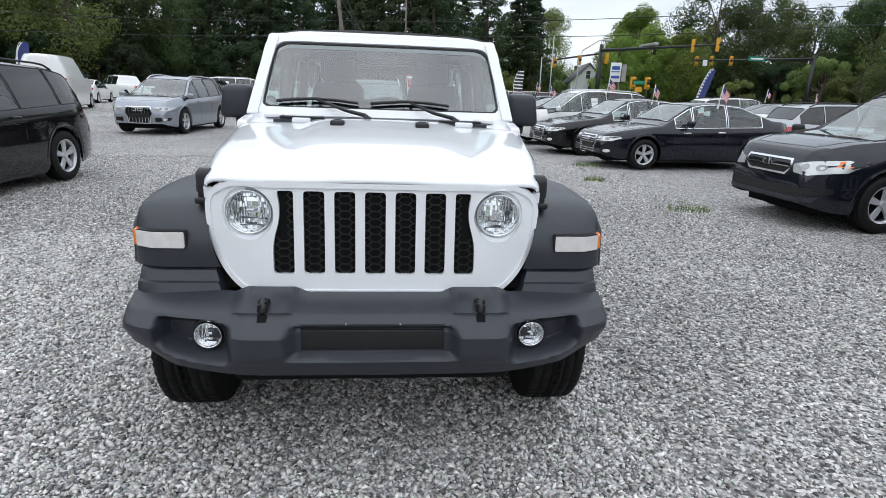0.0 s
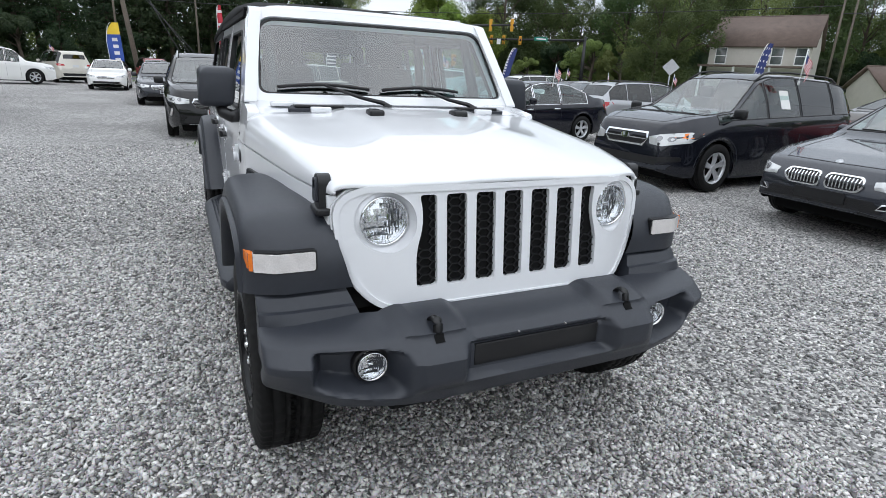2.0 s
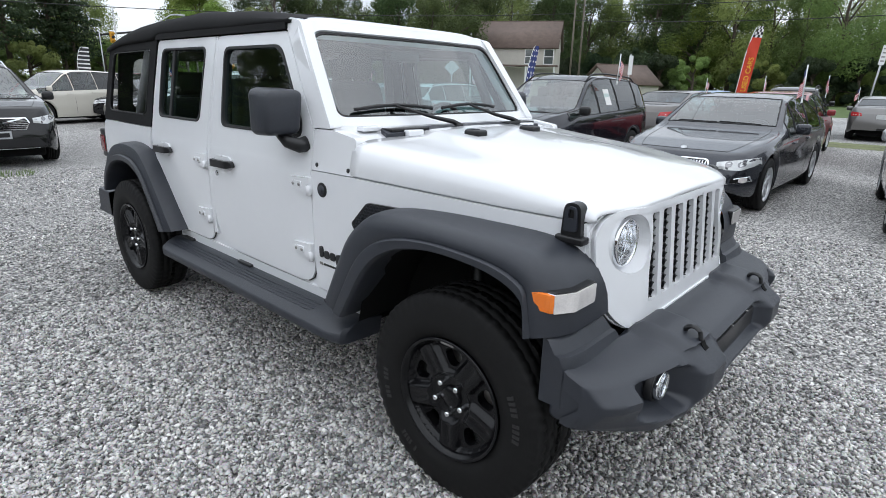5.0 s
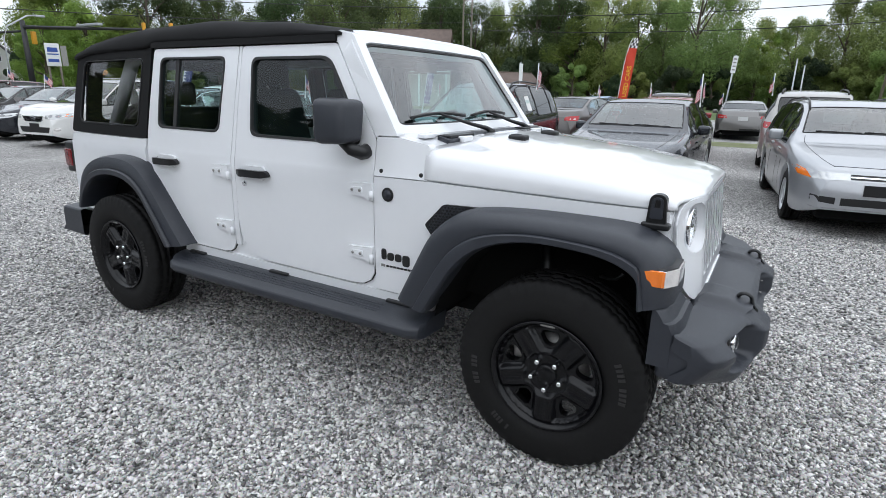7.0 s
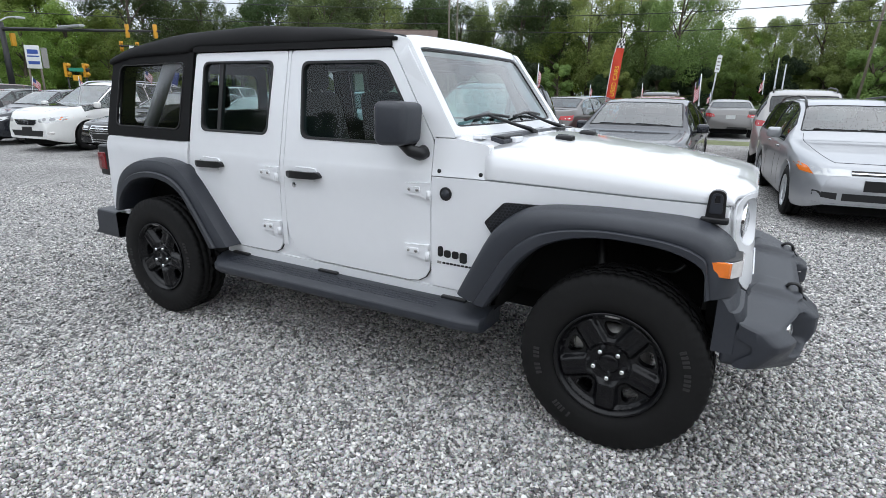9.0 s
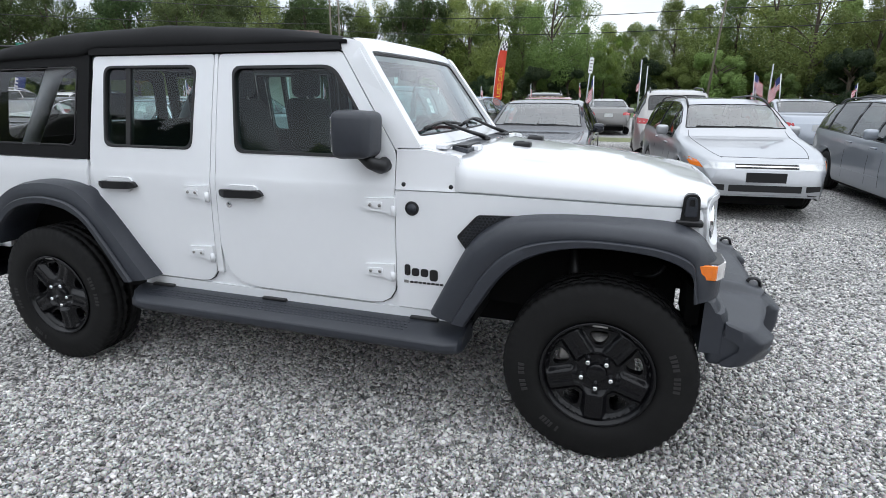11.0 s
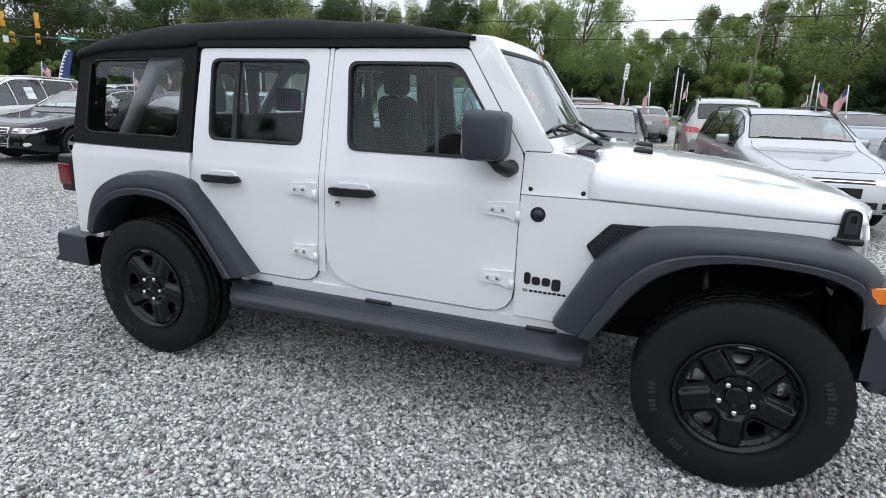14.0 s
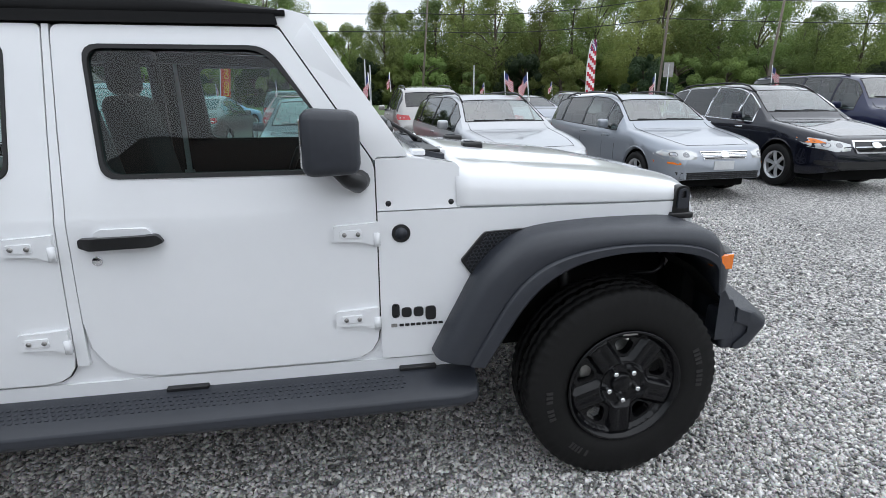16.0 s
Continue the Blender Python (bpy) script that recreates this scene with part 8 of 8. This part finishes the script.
house("house", "grey-roofed wing beside the white gabled house", wx + 5.5, wy + 2.5, -10, 7.0, 6.0, 3.4, 5.2, WHITEWALL, GREYROOF, [(-1.5, 2.0, 1.0, 1.2), (1.5, 2.0, 1.0, 1.2)])


office_wall = material("dark_board_siding", (0.075, 0.062, 0.052), 0.75, vary=0.2, scale=2, bump=0.3, bump_scale=10)
house("lot_office", "low dark-boarded lot office with a shallow brown roof", -15.5, -2.0, 90, 17.0, 6.0, 3.4, 5.2, office_wall, SHINGLE, [(-6.0, 1.7, 1.4, 1.2), (-2.2, 1.7, 1.4, 1.2), (2.4, 1.7, 1.4, 1.2), (6.2, 1.7, 1.4, 1.2)])


# poles and wires
def utility_pole(az, dist, high, eye, lean=0.0, mat=None, arm=True, r=0.11, label="tall weathered wooden utility pole"):
    x, y = out_at(az, dist, eye)
    th = thing("utility_pole", label, "pole", pose(x, y, 0, 0, lean, -az), group="utility poles")
    part("shaft", tube([(0, 0, -0.2), (0, 0, high)], r, 9, radii=[r, r * 0.65]), mat or WOOD, th)
    if arm:
        part("crossarm", box(-1.1, -0.06, high - 0.75, 1.1, 0.06, high - 0.62), WOOD, th)
        for q in (-0.95, -0.4, 0.4, 0.95):
            part("insulator", tube([(q, 0, high - 0.62), (q, 0, high - 0.46)], 0.04, 6), SIGNWHITE, th)
    return Vector((x, y, high))


E9, E16, E0, E2 = (-3.07, -0.41), (-2.66, 1.04), (0.08, -2.5), (-0.84, -2.28)
pa = utility_pole(61.0, 60, 12.5, E9)
utility_pole(61.8, 61, 12.0, E9, arm=False)
pb = utility_pole(96.5, 52, 11.0, E9, lean=4)
pc = utility_pole(120.9, 46, 11.0, E16, lean=2)
pd = utility_pole(129.7, 46, 9.0, E16, lean=3, arm=False)
pe = utility_pole(-3.1, 44, 11.5, E2, lean=-6, arm=False, r=0.17)
pf = utility_pole(-5.2, 66, 13.0, E0)
pg = utility_pole(1.1, 64, 13.0, E0, arm=False)
ph = utility_pole(-50, 62, 9.0, E0)
for az, d, h, e in ((93.1, 44, 3.6, E16), (103.4, 44, 3.6, E16), (90.6, 42, 3.9, E9), (15.5, 52, 6.5, E0), (14.5, 56, 5.0, E0)):
    utility_pole(az, d, h, e, mat=GALV, arm=False, r=0.06, label="slim grey metal post at the lot's edge")
x, y = out_at(85.6, 38, E9)
post = thing("post_sign", "slim post with a narrow white sign", "sign", pose(x, y, 0, 0, 4, -80))
part("post", tube([(0, 0, -0.1), (0, 0, 3.9)], 0.045, 8), GALV, post)
part("panel", box(-0.13, -0.06, 2.9, 0.13, -0.03, 3.85), SIGNWHITE, post)
for k in range(4):
    part("line", box(-0.08, -0.07, 3.05 + 0.2 * k, 0.08, -0.055, 3.12 + 0.2 * k), STEEL, post)
x, y = out_at(121.7, 40, E16)
post = thing("post_sign", "grey back of a road sign on a post", "sign", pose(x, y, 0, 0, 0, -120))
part("post", tube([(0, 0, -0.1), (0, 0, 3.3)], 0.04, 8), GALV, post)
part("panel", box(-0.3, -0.03, 2.5, 0.3, 0.03, 3.4), STEEL, post)
x, y = out_at(46.0, 42, E2)
post = thing("post_sign", "diamond road sign seen from the back", "sign", pose(x, y, 0, 0, 0, -45))
part("post", tube([(0, 0, -0.1), (0, 0, 2.6)], 0.04, 8), GALV, post)
part("panel", slab(sheet([(0, 2.05), (0.55, 2.6), (0, 3.15), (-0.55, 2.6)]), lambda u, v: (u, -0.06, v), lambda u, v: (u, -0.04, v)), GALV, post)
x, y = out_at(64.5, 40, (-1.83, -1.71))
post = thing("post_sign", "plain white sign board on a post", "sign", pose(x, y, 0, 0, 0, -4))
part("post", tube([(0, 0, -0.1), (0, 0, 3.6)], 0.04, 8), GALV, post)
part("panel", box(-0.25, -0.06, 2.3, 0.25, -0.03, 3.5), SIGNWHITE, post)
x, y = out_at(18.0, 50, E0)
lamp = thing("street_lamp", "grey street lamp with a slender curved arm", "street lamp", pose(x, y, 0))
part("shaft", tube([(0, 0, -0.1), (0, 0, 4.4), (0.3, 0, 5.2), (1.6, 0, 6.0), (2.2, 0, 6.1)], 0.05, 8), GALV, lamp)
part("head", box(2.1, -0.12, 6.0, 2.7, 0.12, 6.14, round_by=0.03), GALV, lamp)


def wire(a, b, sag, label="dark overhead wire between poles"):
    a, b = Vector(a), Vector(b)
    pts = [a.lerp(b, k / 14) - Vector((0, 0, sag * 4 * (k / 14) * (1 - k / 14))) for k in range(15)]
    tagged(part("overhead_wire", tube(pts, 0.028, 4), MASTBLACK), label, "wire", group="overhead wires")


for dz in (-0.5, -2.8, -4.2):
    wire(pa + Vector((0, 0, dz - 0.6)), pb + Vector((-0.6, 0, dz)), 0.5)
    wire(pb + Vector((-0.6, 0, dz)), pc + Vector((0.4, 0, dz)), 0.5)
    wire(pc + Vector((0.4, 0, dz)), (20, -70, 10 + dz), 0.5)
    wire(pf + Vector((0, 0, dz - 1.6)), ph + Vector((0, 0, dz)), 0.8)
    wire(pf + Vector((0, 0, dz - 1.6)), pa + Vector((0, 0, dz)), 1.0)
for q in (1.6, 2.6, 3.2):
    wire(pe + Vector((-1.1, 0, -1.2 * q)), (pe.x + 2.0 + q, pe.y - 6 * 0.4, 0.0), 0.05, "guy wire of the leaning pole")

# weeds at the edge of the gravel
WEED = material("weed_green", (0.13, 0.20, 0.05), 0.8, vary=0.4, scale=6)
for i, (x, y, r) in enumerate(((4.35, 9.3, 0.35), (4.15, 4.6, 0.30), (-0.55, 9.4, 0.45), (3.75, 7.2, 0.2))):
    g2 = random.Random(40 + i)
    bm = bmesh.new()
    for k in range(150):
        a, d = g2.uniform(0, 6.28), r * math.sqrt(g2.random())
        px, py, t, h = x + d * math.cos(a), y + 0.6 * d * math.sin(a), g2.uniform(0, 6.28), g2.uniform(0.03, 0.10)
        w = 0.006
        vs = [bm.verts.new(p) for p in ((px - w * math.cos(t), py - w * math.sin(t), -0.015), (px + w * math.cos(t), py + w * math.sin(t), -0.015), (px + 0.5 * h * math.sin(t), py - 0.5 * h * math.cos(t), h))]
        bm.faces.new(vs)
    tagged(part("weeds", bm, WEED), "small green weeds growing through gravel", "weeds", kind="stuff")
flat_patch("grass_strip", 17.0, -1.6, 19.0, 6.5, -0.006, DRYGRASS, "strip of grass at the lot's edge")
